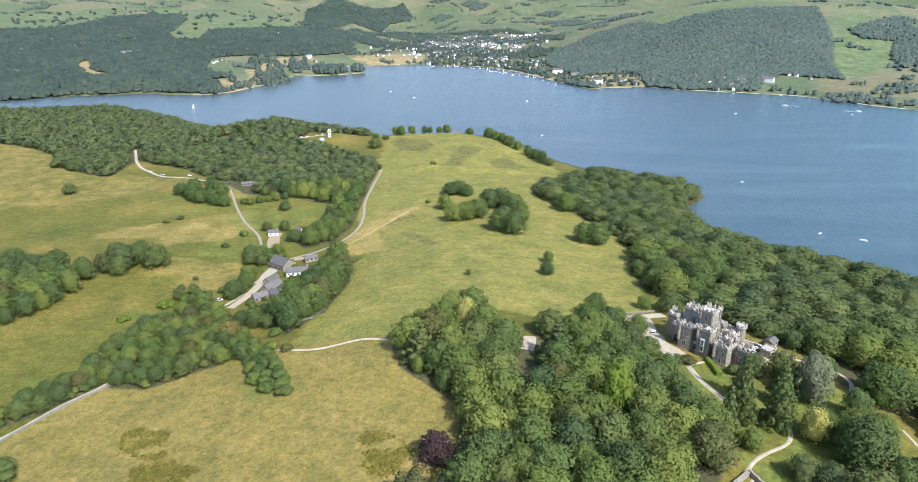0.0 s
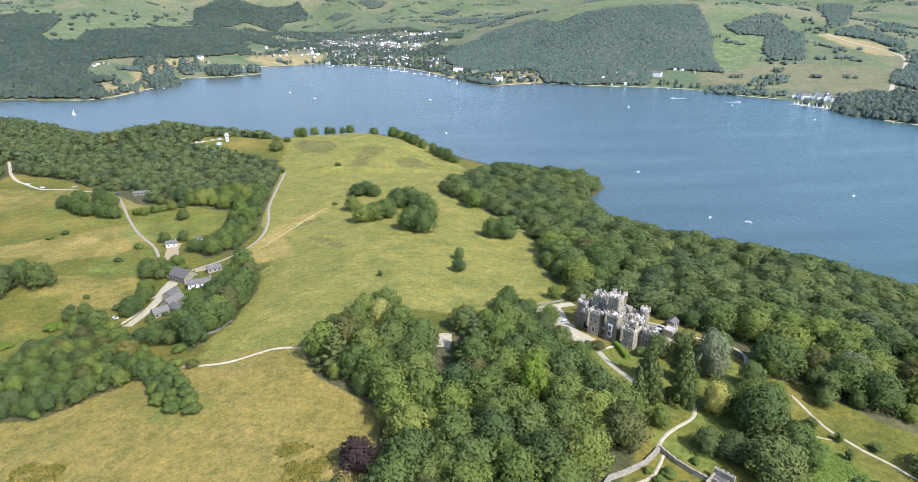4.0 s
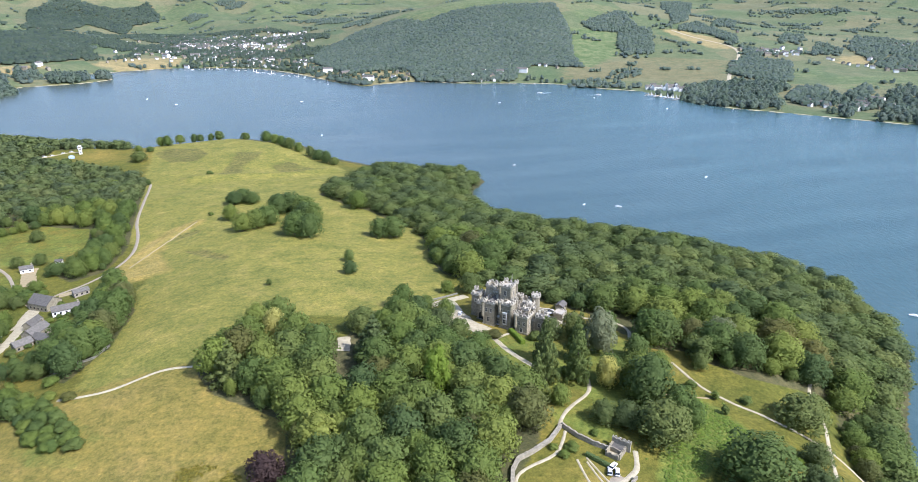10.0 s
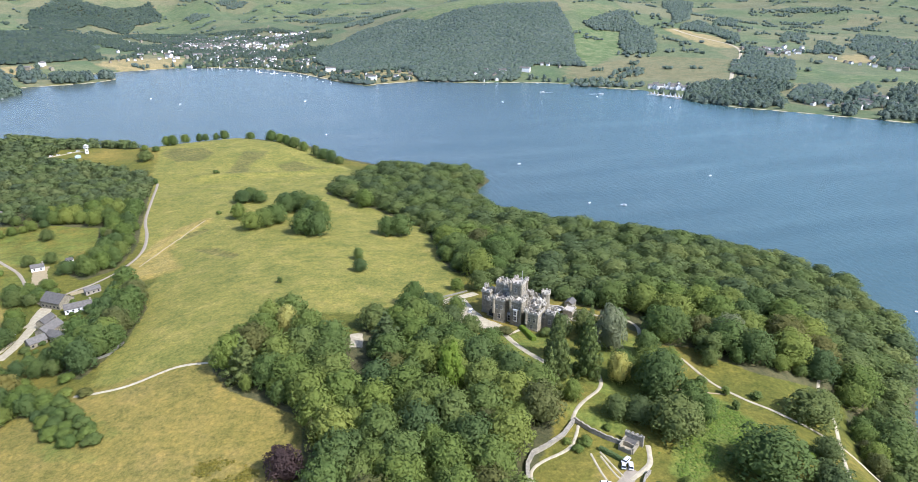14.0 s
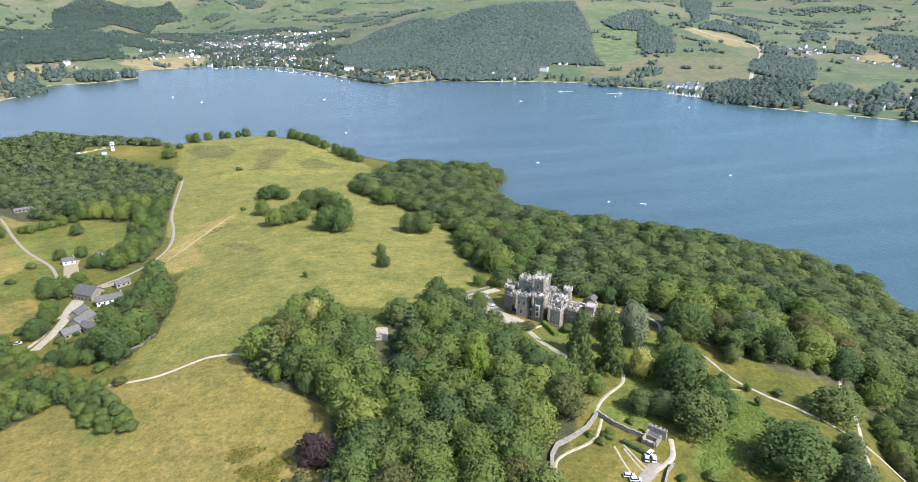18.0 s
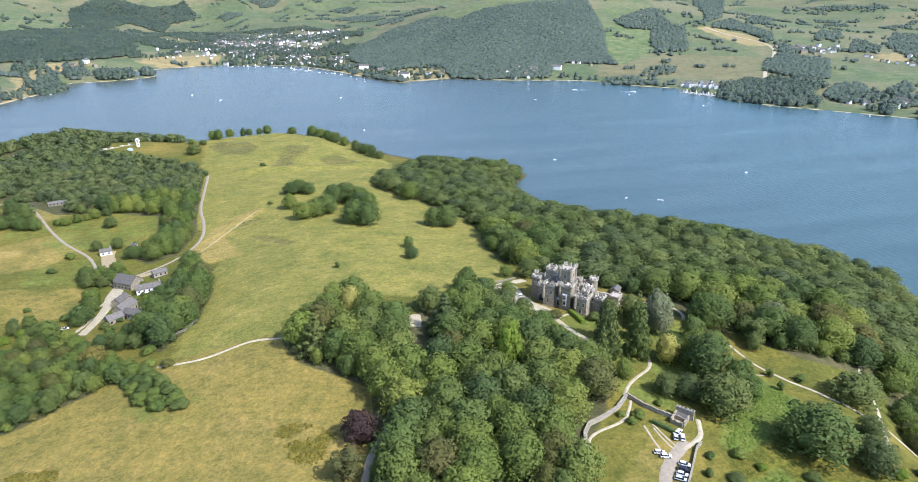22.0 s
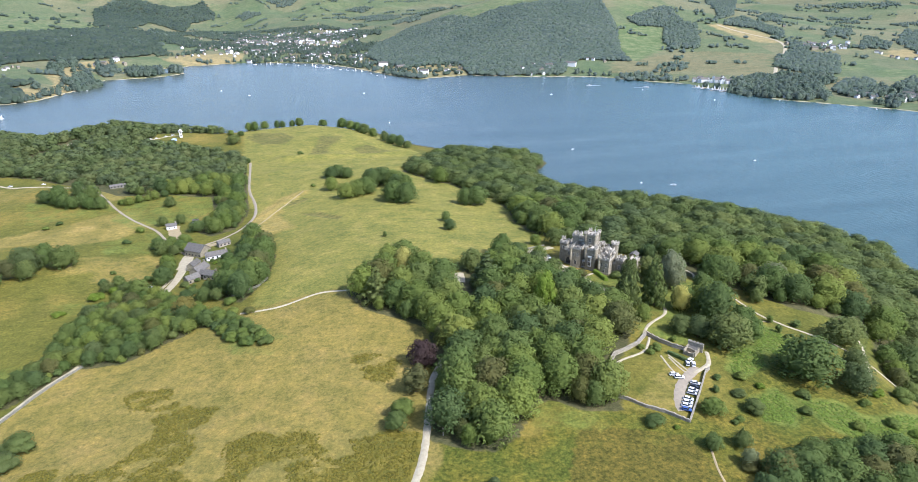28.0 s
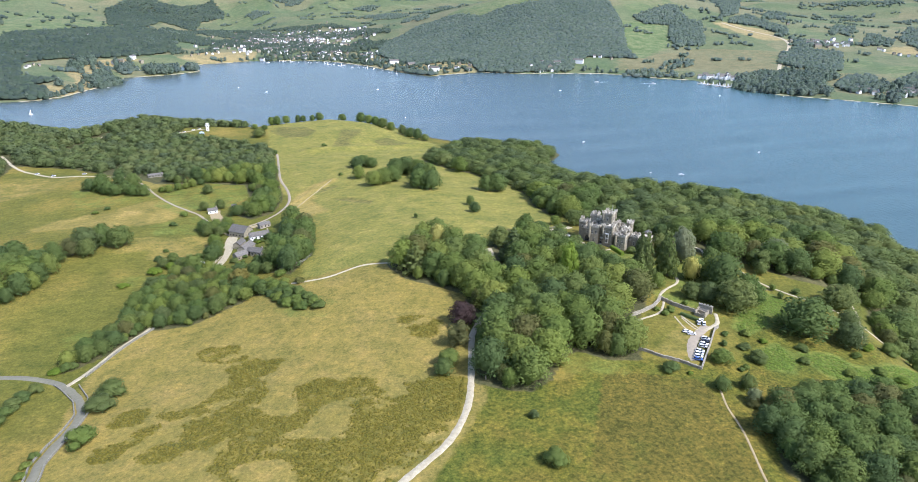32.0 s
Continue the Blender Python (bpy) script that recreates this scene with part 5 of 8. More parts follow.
# kind, foliage, x, y, height, width, label
ALONE = [("broad", LEAF_DEEP, 56, 380, 9, 10, "small twin tree standing in the meadow"), ("broad", LEAF_DEEP, 60, 405, 9, 8, "small twin tree standing in the meadow"),
         ("broad", LEAF_DEEP, 95, 467, 16, 18, "broad round parkland oak in full leaf"), ("broad", LEAF_DEEP, 105, 464, 18, 20, "broad round parkland oak in full leaf"), ("broad", LEAF, 96, 561, 17, 19, "round green tree at the wood's edge"),
         ("tall", LEAF_DARK, 6, 372, 4.5, 3, "small dark tree alone in the meadow"), ("bush", LEAF, -31, 749, 5, 8, "low green thorn bush on the meadow"),
         ("bush", LEAF, -29, 578, 4, 5, "low green thorn bush on the meadow"), ("broad", LEAF, -92, 735, 6, 6, "small round tree beside the farm road"),
         ("broad", LEAF_DARK, -111, 850, 13, 20, "broad dark green tree by the meadow wall"),
         ("broad", LEAF_DEEP, 161, 144, 21, 30, "very large spreading oak on rough grass"), ("broad", LEAF_DARK, 211, 171, 15, 24, "large dark round tree beside a path"),
         ("broad", LEAF_DARK, 193, 147, 10, 13, "round dark green tree beside a path"), ("tall", LEAF_DARK, 200, 225, 14, 12, "dark pointed tree at the wood's edge"),
         ("broad", LEAF_DARK, 124, 189, 10.5, 12.5, "dark green dense tree above the garden wall"), ("broad", LEAF_DARK, 131, 184, 12, 13, "large dark tree behind the gatehouse"),
         ("broad", LEAF_DARK, 140, 172, 19, 23, "large dark tree behind the gatehouse"), ("broad", LEAF, 151, 198, 23, 23, "large green tree above the walled garden"),
         ("broad", LEAF, 156, 213, 17, 16, "large green tree above the walled garden"), ("broad", LEAF_DEEP, 157, 185, 16, 16, "large green tree above the walled garden"),
         ("broad", LEAF_GOLD, 140, 213, 16, 11, "golden-yellow tree beside the garden path"), ("broad", LEAF_GOLD, 4, 296, 18, 13, "creamy yellow tree at the wood's edge"), ("broad", LEAF_DARK, 46, 293, 14, 17, "large dark round tree at the wood's edge"),
         ("cone", LEAF_DARK, 115, 223, 31, 18, "tall dark fir beside the castle"), ("cone", LEAF_DARK, 106, 215, 22, 17, "tall dark fir beside the castle"),
         ("cone", LEAF_DARK, 129, 221, 31, 22, "tall dark fir beside the castle"), ("cone", LEAF_DARK, 122, 240, 25, 18, "tall dark fir beside the castle"),
         ("cone", LEAF_DARK, 138, 238, 24, 18, "tall dark fir beside the castle"), ("broad", LEAF_BLUE, 154, 243, 24, 17, "grey-green spreading cedar beside the castle"),
         ("tall", LEAF_LIME, 63, 223, 25, 10, "bright green conical tree in the wood"), ("broad", LEAF_PURPLE, -8, 199, 13, 15, "dark purple copper beech beside the drive"),
         ("tall", LEAF_OLIVE, -16, 179, 13, 10, "olive-green leafy tree beside the drive"), ("bush", LEAF, -25, 164, 10, 12, "broad green bush beside the drive"),
         ("bush", LEAF, -5, 87, 8, 10, "round green bush alone in the field"), ("bush", LEAF_DARK, -2, 115, 4.2, 4.4, "small dark bush alone in the field"),
         ("bush", LEAF, -184, 167, 9, 14, "round green bush beside the road"), ("bush", LEAF_DARK, -183, 194, 9, 14, "dark green thorn tree beside the road"),
         ("bush", LEAF_DARK, -180, 207, 9, 14, "dark green thorn tree beside the road"), ("bush", LEAF, 72, 129, 5.5, 9.5, "round green bush against the garden wall"),
         ("bush", LEAF_DARK, 118.5, 127, 7, 9.4, "dark round bush on rough grass"),
         ("bush", LEAF, 128, 148, 4, 6, "green bush beside the great oak"), ("broad", LEAF_DARK, 177, 130, 13, 16, "dark scrub tree among bracken"),
         ("broad", LEAF_DARK, 182, 138, 9, 9, "dark scrub tree among bracken"), ("bush", LEAF, 155, 108, 4, 6, "green bush among bracken"), ("bush", LEAF_DARK, 148, 131, 3.6, 7, "small dark bush among bracken"), ("bush", LEAF, 172, 107, 4, 6, "green bush among bracken"), ("bush", LEAF_LIME, 177, 99, 3, 7, "bright green bush among bracken"),
         ("bush", LEAF, 197, 124, 7, 10, "green bush among bracken"), ("broad", LEAF, 210, 116, 11, 12, "green tree near the shore"),
         ("bush", LEAF_DARK, 104.5, 270.5, 4.4, 6, "clipped round bush on the castle lawn"),
         ("broad", LEAF_DEEP, 188, 249, 18, 20, "deep green tree at the edge of the glade"), ("broad", LEAF_BLUE, 220, 234, 17, 19, "grey-green tree at the wood's edge"), 
         ("bush", LEAF_DEEP, 117, 150, 3, 4.2, "small thorn bush beside the wall"), ("bush", LEAF, 110.4, 142, 3.4, 4, "small thorn bush beside the wall"),
         ("bush", LEAF_DARK, 128, 262, 6, 8, "dark shrub below the castle wall"), ("broad", LEAF_DARK, 137, 262, 12, 11, "dark tree against the castle wall"),
         
         
         ("bush", LEAF, 96, 180, 2.6, 4, "small shrub in the walled garden"),
         ("cone", LEAF_DARK, 147, 250, 22, 17, "tall dark fir beside the castle"), ("broad", LEAF_DEEP, 143, 216, 15, 13, "deep green tree above the walled garden"),
         ("broad", LEAF_DEEP, 168, 232, 14, 13, "deep green tree above the castle garden"), ("broad", LEAF, 168, 216, 14, 13, "large green tree above the walled garden"),
         ("broad", LEAF_DEEP, 160, 180, 12, 12, "large dark tree behind the gatehouse"), ("broad", LEAF, 112, 205, 10, 9, "green tree beside the garden path"),
         ("broad", LEAF_DARK, 149, 262, 14, 12, "dark tree against the castle wall"), ("broad", LEAF_DEEP, 170, 262, 13, 12, "deep green tree above the castle garden"),
         ("bush", LEAF, 116, 183, 3, 4, "small green shrub above the garden wall"),
         ("broad", LEAF_DARK, -236, 421, 20, 22, "large dark tree in the west field"), ("broad", LEAF_DARK, -214, 426, 17, 20, "large dark tree in the west field"), ("broad", LEAF_DEEP, -227, 431, 18, 17, "large dark tree in the west field"),
         ("broad", LEAF_DARK, -234, 412, 13, 15, "large dark tree in the west field"), ("broad", LEAF, -253, 403, 17, 15, "open-crowned green tree in the west field"),
         ("broad", LEAF_DEEP, -286, 428, 13, 17, "green tree in the west field"), ("broad", LEAF, -172, 383, 8, 9, "leafy tree beside the farm lane"), ("broad", LEAF_DEEP, -164, 368, 9, 10, "leafy tree beside the farm lane"), ("bush", LEAF, -147, 380, 5, 7, "leafy bush beside the farm yard"), ("broad", LEAF, -172, 329, 9, 10, "leafy tree of the hedgerow"), ("broad", LEAF_DARK, -389, 625, 11, 15, "lone thorn tree in the west field"),
         ("bush", LEAF_DARK, -438, 724, 14, 24, "dark thicket in the west field"), ("bush", LEAF_DARK, -462, 735, 14, 24, "dark thicket in the west field"),
         ("bush", LEAF, -255, 536, 4, 6, "small thorn bush in dry grass"), ("bush", LEAF, -247, 546, 4, 6, "small thorn bush in dry grass"),
         ("bush", LEAF, -182, 472, 4, 7, "small thorn bush in dry grass"), ("broad", LEAF_DARK, -161, 575, 10, 12, "round tree in a green paddock"),
         ("broad", LEAF_DARK, -178, 376, 8, 9, "dark round tree beside the farm lane"), ("broad", LEAF, -156, 358, 13, 17, "large leafy tree beside the farm lane"), ("broad", LEAF_DARK, -178, 330, 11, 13, "dark round tree in the hedgerow"),
         ("bush", LEAF_LIME, -199, 345, 3, 9, "low bright green thicket in rough grass"), ("bush", LEAF_LIME, -187, 320, 3, 9, "low bright green thicket in rough grass"), ("bush", LEAF_LIME, -181, 367, 4, 9, "low bright green thicket in rough grass"),
         ("bush", LEAF_DARK, -176, 395, 3, 4, "small dark bush in the west field"), ("broad", LEAF_DEEP, -156, 452, 10, 13, "leafy tree beside the farm"), ("broad", LEAF, -148, 445, 10, 14, "leafy tree beside the farm"), ("broad", LEAF_DEEP, -139, 443, 9, 12, "leafy tree beside the farm"), ("broad", LEAF, -145, 410, 11, 12, "leafy tree lining the farm yard"), ("broad", LEAF_DEEP, -144, 379, 12, 14, "leafy tree lining the farm yard"), ("broad", LEAF, -143, 397, 10, 11, "leafy tree lining the farm yard"), ("broad", LEAF, -138, 461, 7, 12, "leafy tree beside the lane"), ("broad", LEAF_DEEP, -131, 486, 10, 14, "leafy tree beside the earth yard"),
         ("broad", LEAF, -143, 388, 7, 9, "leafy tree lining the farm yard"), ("broad", LEAF_DEEP, -142, 397, 7, 8, "leafy tree lining the farm yard"), ("broad", LEAF, -142, 405, 7, 8, "leafy tree lining the farm yard"), ("broad", LEAF_DEEP, -146, 376, 7, 9, "leafy tree lining the farm yard"), ("bush", LEAF, -150, 399, 4, 7, "leafy bush lining the farm yard"),
         ("broad", LEAF_DARK, -143, 437, 8, 10, "dark tree beside the barn"), ("broad", LEAF, -136, 441, 7, 9, "leafy tree beside the barn"), ("bush", LEAF, -132, 450, 5, 8, "leafy bush beside the barn"),
         ("bush", LEAF, -119, 404, 3, 6, "garden bush before the farmhouse"), ("bush", LEAF_LIME, -112, 402, 2.5, 5, "garden bush before the farmhouse"), ("bush", LEAF, -128, 398, 3, 5, "garden bush before the farmhouse"), ("bush", LEAF_DARK, -129, 364, 4, 7, "dark bush beside the outbuilding"), ("bush", LEAF, -118, 428, 3.5, 6, "garden bush beside the barn"),
         ("tall", LEAF, 179, 204, 4, 5, "small young tree beside the path"), ("tall", LEAF, 184, 194, 4, 3.5, "small young tree beside the path"), ("tall", LEAF_DEEP, 196, 188, 3.6, 4.6, "small young tree beside the path"), ("tall", LEAF, 180, 183, 4.5, 3, "small young tree on rough grass"),
         ("broad", LEAF_DEEP, 191, 252, 13, 13, "deep green tree at the edge of the glade"), ("broad", LEAF_DARK, 195, 218, 9, 9, "dark rounded tree in the glade"), ("broad", LEAF, 186, 243, 11, 12, "leafy tree at the edge of the glade"),
         ("broad", LEAF_DARK, 119, 330, 13, 15, "dark round tree beyond the castle forecourt"), ("broad", LEAF, 105, 333, 8, 9, "green tree beyond the castle forecourt"),
         ("broad", LEAF_DARK, 84, 282, 14, 14, "large dark evergreen before the castle"), ("broad", LEAF_DARK, 89, 268, 14, 14, "large dark evergreen before the castle"), ("broad", LEAF_DEEP, 93, 252, 14, 14, "large dark evergreen before the castle"), 
         ("bush", LEAF, 103, 178, 3.5, 6, "leafy shrub below the garden wall"), ("bush", LEAF, 98, 175, 3, 5, "leafy shrub below the garden wall"),
         ("broad", LEAF, 99.5, 129.5, 7, 11, "pale leafy tree outside the yard wall"), ("broad", LEAF, 86, 111, 6.5, 8, "leafy tree at the field's edge"), ("broad", LEAF_DARK, 98, 109, 7, 8, "dark tree at the field's edge"), ("bush", LEAF_OLIVE, 93, 98, 5, 8, "grey-green shrub at the field's edge"), ("bush", LEAF_DARK, 119, 137.6, 3.2, 7, "dark round bush on rough grass"),
         ("broad", LEAF_DEEP, -125, 333, 8, 10, "leafy tree below the farm"), ("broad", LEAF, -114, 326, 9, 11, "leafy tree below the farm"), ("broad", LEAF_DARK, -106, 322, 8, 10, "dark tree below the farm"), ("bush", LEAF, -98, 309, 5, 8, "low round bush below the farm"), ("broad", LEAF, -131, 325, 8, 10, "leafy tree below the farm"), ("bush", LEAF_DEEP, -123, 346, 5, 8, "leafy bush below the farm"), ("broad", LEAF_DEEP, -112, 340, 8, 10, "leafy tree below the farm"), ("bush", LEAF, -135, 338, 6, 9, "leafy bush below the farm"), ("bush", LEAF_OLIVE, -87, 289, 4, 7, "low round bush beside the footpath"), ("bush", LEAF, -96, 295, 4, 7, "low round bush beside the footpath"),
         ("broad", LEAF_DARK, -152, 440, 11, 12, "dark tree beside the farm yard"), ("broad", LEAF, -146, 452, 10, 10, "green tree beside the farm yard"),
         ("bush", LEAF_DARK, -225, 196, 6, 9, "dark hedge bush beside the road"), ("bush", LEAF_DEEP, -224, 203, 6, 9, "dark hedge bush beside the road"), ("bush", LEAF_DARK, -223, 210, 6, 9, "dark hedge bush beside the road"),
         ("bush", LEAF_DEEP, -221, 217, 5.5, 8.5, "dark hedge bush beside the road"), ("bush", LEAF_DARK, -217, 223, 5, 8, "dark hedge bush beside the road"), ("bush", LEAF_OLIVE, -226, 189, 6, 9, "low hedge bush beside the road"),
         ("bush", LEAF, -202, 150, 3, 5, "low hedge bush on the road bank"), ("bush", LEAF, -202, 157, 3, 5, "low hedge bush on the road bank"), ("bush", LEAF, -201, 163, 3, 5, "low hedge bush on the road bank"),
         ("bush", LEAF_LIME, -213, 240, 3, 8, "low bright green hedge beside the lane"), ("bush", LEAF, -207, 243, 4, 8, "low hedge bush beside the lane"), ("bush", LEAF, -202, 250, 5, 8, "low hedge bush beside the lane"),
         ("broad", LEAF, -29, 158, 8, 10, "leafy olive-green tree beside the drive"), ("broad", LEAF_DARK, -136, 283, 9, 11, "dark hedge tree at the field's corner"),
         ("broad", LEAF_OCHRE, -123, 309, 13, 15, "ochre-gold leafy tree in the hedgerow"), ("broad", LEAF_DARK, -160, 512, 9, 10, "dark tree behind the cottage"), ("broad", LEAF_DARK, -146, 514, 9, 10, "dark tree behind the cottage"), ("bush", LEAF, -176, 500, 5, 8, "leafy bush beside the cottage"),
         ("bush", LEAF, -96, 263, 6, 9, "low spreading thorn bush"), ("bush", LEAF, -88, 254, 5, 8, "low spreading thorn bush"), ("bush", LEAF_DARK, -79, 250, 4.5, 8, "low spreading thorn bush")]
for kind, mat, x, y, tall, wide, label in ALONE:
    tree(kind, mat, x, y, tall, wide / (0.95 if kind in ("broad", "bush") else 0.6 if kind == "tall" else 1.1), label, "bush" if kind == "bush" else "tree", name="bush" if kind == "bush" else "conifer" if kind == "cone" else "lone_tree")
for x, y, tall, wide in [(-117, 909, 6, 7), (-103, 902, 6, 7), (-92, 935, 9, 10), (-84, 932, 10, 11), (-70, 958, 9, 9), (-52, 962, 9, 9), (-44, 960, 9, 10), (-30, 958, 8, 8), (-19, 956, 9, 10), (15, 940, 10, 9),
                         (42, 925, 11, 12), (52, 908, 11, 12), (60, 895, 11, 12), (68, 880, 11, 13), (78, 864, 10, 11), (90, 838, 10, 11), (97, 820, 10, 12), (104, 800, 11, 12), (112, 790, 9, 9)]:
    tree("broad", (LEAF_DEEP, LEAF_DARK, LEAF, LEAF_DEEP)[int(RNG.integers(4))], x, y, tall * RNG.uniform(1.05, 1.55), wide * RNG.uniform(1.15, 1.75), "round tree on the brow above the lake", group="trees on the lake brow", name="brow_tree")
def dead_tree(x, y):
    root = thing("dead_tree", pose(x, y, float(ground(x, y)), 0, 0, 30), "bare bleached dead tree trunk beside the drive", "tree")
    part("trunk", drum(bmesh.new(), 0, 0, -0.4, 3.4, 0.28, 0.16, 7), WOOD, root)
    for lean, turn, z, long in ((38, 20, 2.4, 1.8), (-42, 60, 2.9, 1.5), (30, 150, 3.1, 1.2)):
        bm = bmesh.new()
        bmesh.ops.create_cone(bm, cap_ends=True, segments=6, radius1=0.12, radius2=0.04, depth=long, matrix=Matrix.Translation((0, 0, z)) @ pose(0, 0, 0, 0, lean, turn) @ Matrix.Translation((0, 0, long / 2)))
        part("limb", bm, WOOD, root)


dead_tree(-12.4, 146.6)
def clipped_hedge(line, wide, tall, label):
    """A clipped hedge along a line: a rounded leafy bank, rough all over."""
    rng = np.random.default_rng(8)
    pts = np.array(line, float)
    gaps = np.r_[0, np.cumsum(np.hypot(*np.diff(pts, axis=0).T))]
    s = np.linspace(0, gaps[-1], int(gaps[-1] / 0.35))
    pts = np.stack([np.interp(s, gaps, pts[:, 0]), np.interp(s, gaps, pts[:, 1])], -1)
    way = np.gradient(pts, axis=0)
    way /= np.linalg.norm(way, axis=1, keepdims=True)
    across = np.stack([-way[:, 1], way[:, 0]], -1)
    ring = [(-0.5, -0.2), (-0.52, 0.35), (-0.48, 0.75), (-0.36, 0.97), (-0.12, 1.0), (0.12, 1.0), (0.36, 0.97), (0.48, 0.75), (0.52, 0.35), (0.5, -0.2)]
    z = ground(pts[:, 0], pts[:, 1])
    v = np.stack([np.c_[pts + across * a * wide, z + h * tall] for a, h in ring], 1)
    v = (v + rng.normal(scale=0.09, size=v.shape)).reshape(-1, 3)
    k = np.arange(len(v)).reshape(-1, len(ring))
    f = np.stack([k[:-1, :-1], k[:-1, 1:], k[1:, 1:], k[1:, :-1]], -1).reshape(-1, 4)
    f = np.concatenate([f, [[k[0, 0], k[0, 3], k[0, 6], k[0, 9]], [k[-1, 9], k[-1, 6], k[-1, 3], k[-1, 0]]]])
    return tagged(new("hedge", mesh("hedge", v, f, LEAF_LIME if wide > 2 else LEAF_DEEP)), label, "hedge")


clipped_hedge([(119.3, 272.5), (119.8, 265.8), (119.8, 258.3)], 2.6, 2.2, "bright green clipped hedge below the castle")
clipped_hedge([(106.6, 173.4), (108.6, 170), (110.6, 166.4), (112, 164.6)], 1.7, 1.6, "dark green clipped hedge in the walled garden")


# thorn scrub and bracken clumps on the rough slope
for x, y in clear_of(scatter(ROUGH, 11.0, 41), [(q, 6) for q in EAST_WAYS], 0):
    if RNG.random() < 0.3 and abs(float(off_line(np.array(x), np.array(y), [(160, 144), (161, 144)]))) > 18:
        s_ = RNG.uniform(2.0, 4.2)
        tree("bush", LEAF_LIME if RNG.random() < 0.3 else LEAF, x, y, s_, s_ * 1.6, "low green scrub among bracken", "bush", "scrub on the rough slope", "scrub_bush")

for x, y, tall, wide in ((77.5, 300, 14, 14.4), (92, 297, 12, 12.4), (73, 314, 16, 14), (84, 306, 11, 11), (66, 304, 14, 14)):
    tree("broad", LEAF_DEEP if wide > 13 else LEAF, x, y, tall, wide, "leafy tree screening the castle forecourt", group="trees round the castle", name="garden_tree")
tree("bush", LEAF_OLIVE, 108.3, 268.9, 5.5, 8.5, "round olive-green garden bush beside the castle path", "bush", name="garden_bush")
for x, y, s_ in ((-114.6, 408.5, 2.6), (-110.2, 409.5, 2.2), (-106.6, 411, 3.4), (-103.4, 406, 6.0), (-104.5, 417, 5.0)):
    tree("bush", LEAF_DEEP, x, y, s_, s_ * 1.6, "dark leafy bush against the farmhouse", "bush", "shrubs round the farm", "garden_shrub")

for kind, mat, x, y, tall, wide, words in (("broad", LEAF_DEEP, 85.6, 81.5, 13, 13, "dark leafy tree at the corner of the south wood"), ("broad", LEAF_DEEP, 100, 92, 12, 13, "dark leafy tree at the edge of the south wood"),
        ("cone", LEAF_DARK, 97.7, 109.6, 9.4, 6.5, "dark pointed spruce beside the field path"), ("broad", LEAF_BLUE, 93.6, 99.3, 7.5, 7.5, "pale grey-green thorn tree beside the field path"),
        ("broad", LEAF_OLIVE, -245, 416, 14, 17, "open olive-green thorn tree in the west field")):
    tree(kind, mat, x, y, tall, wide, words, name="lone_tree" if kind == "broad" else "conifer")
for k, (x, y) in enumerate([(-180, 407), (-183, 390), (-172, 370), (-163, 384), (-165, 356), (-172, 346), (-157, 363), (-155, 388), (-183, 363)]):
    s_ = (3.2, 4.6, 6.0)[k % 3]
    tree("bush", (LEAF, LEAF_DEEP, LEAF_LIME)[k % 3], x, y, s_, s_ * 1.5, "thorn bush in rough grass above the lane", "bush", "bushes above the lane", "thorn_bush")

# garden shrubs round the farm
for x, y in np.concatenate([scatter([(-128, 392), (-118, 392), (-104, 404), (-101, 424), (-108, 434), (-116, 424), (-122, 404)], 7.5, 81), scatter([(-134, 352), (-122, 350), (-112, 362), (-112, 374), (-132, 366)], 8, 82), scatter([(-152, 516), (-138, 518), (-128, 500), (-134, 522)], 7, 83)]):
    s_ = RNG.uniform(1.6, 3.4)
    tree("bush", (LEAF, LEAF_DEEP, LEAF_OLIVE)[int(RNG.integers(3))], x, y, s_, s_ * 1.5, "leafy garden shrub among the farm buildings", "bush", "shrubs round the farm", "garden_shrub")

# far woods, their leaf colours tinted with painted haze
def outside(spots, polys):
    keep = np.ones(len(spots), bool)
    for q in polys:
        keep &= ~inside(spots[:, 0], spots[:, 1], q)
    return spots[keep]


def ashore(spots):
    return spots[off_far(spots[:, 0], spots[:, 1]) > 6]


rng_f = np.random.default_rng(4)
far_forest("fell_wood", ashore(outside(scatter(FAR_HILL_WOOD, 7.0, 21), (STRAND, GREEN_TOP))), 9, 15, LEAF_HAZY, "dark wood covering a far hillside")
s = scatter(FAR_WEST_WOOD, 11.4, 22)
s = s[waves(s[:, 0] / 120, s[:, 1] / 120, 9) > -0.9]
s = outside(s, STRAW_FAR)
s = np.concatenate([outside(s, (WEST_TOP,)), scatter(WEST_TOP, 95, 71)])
far_forest("west_shore_wood", s, 11, 17.5, LEAF_HAZY_DEEP, "wooded slopes across the inlet", 5)
far_forest("dale_wood", scatter(DARK_SLOPE, 14, 72), 11, 19, LEAF_HAZY_DEEP, "dark trees on a steep far fell", 11)
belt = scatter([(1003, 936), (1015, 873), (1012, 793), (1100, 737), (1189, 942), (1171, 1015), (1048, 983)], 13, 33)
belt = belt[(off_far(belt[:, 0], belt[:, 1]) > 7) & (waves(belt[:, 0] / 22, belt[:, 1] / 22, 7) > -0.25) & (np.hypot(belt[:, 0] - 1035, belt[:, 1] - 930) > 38)]
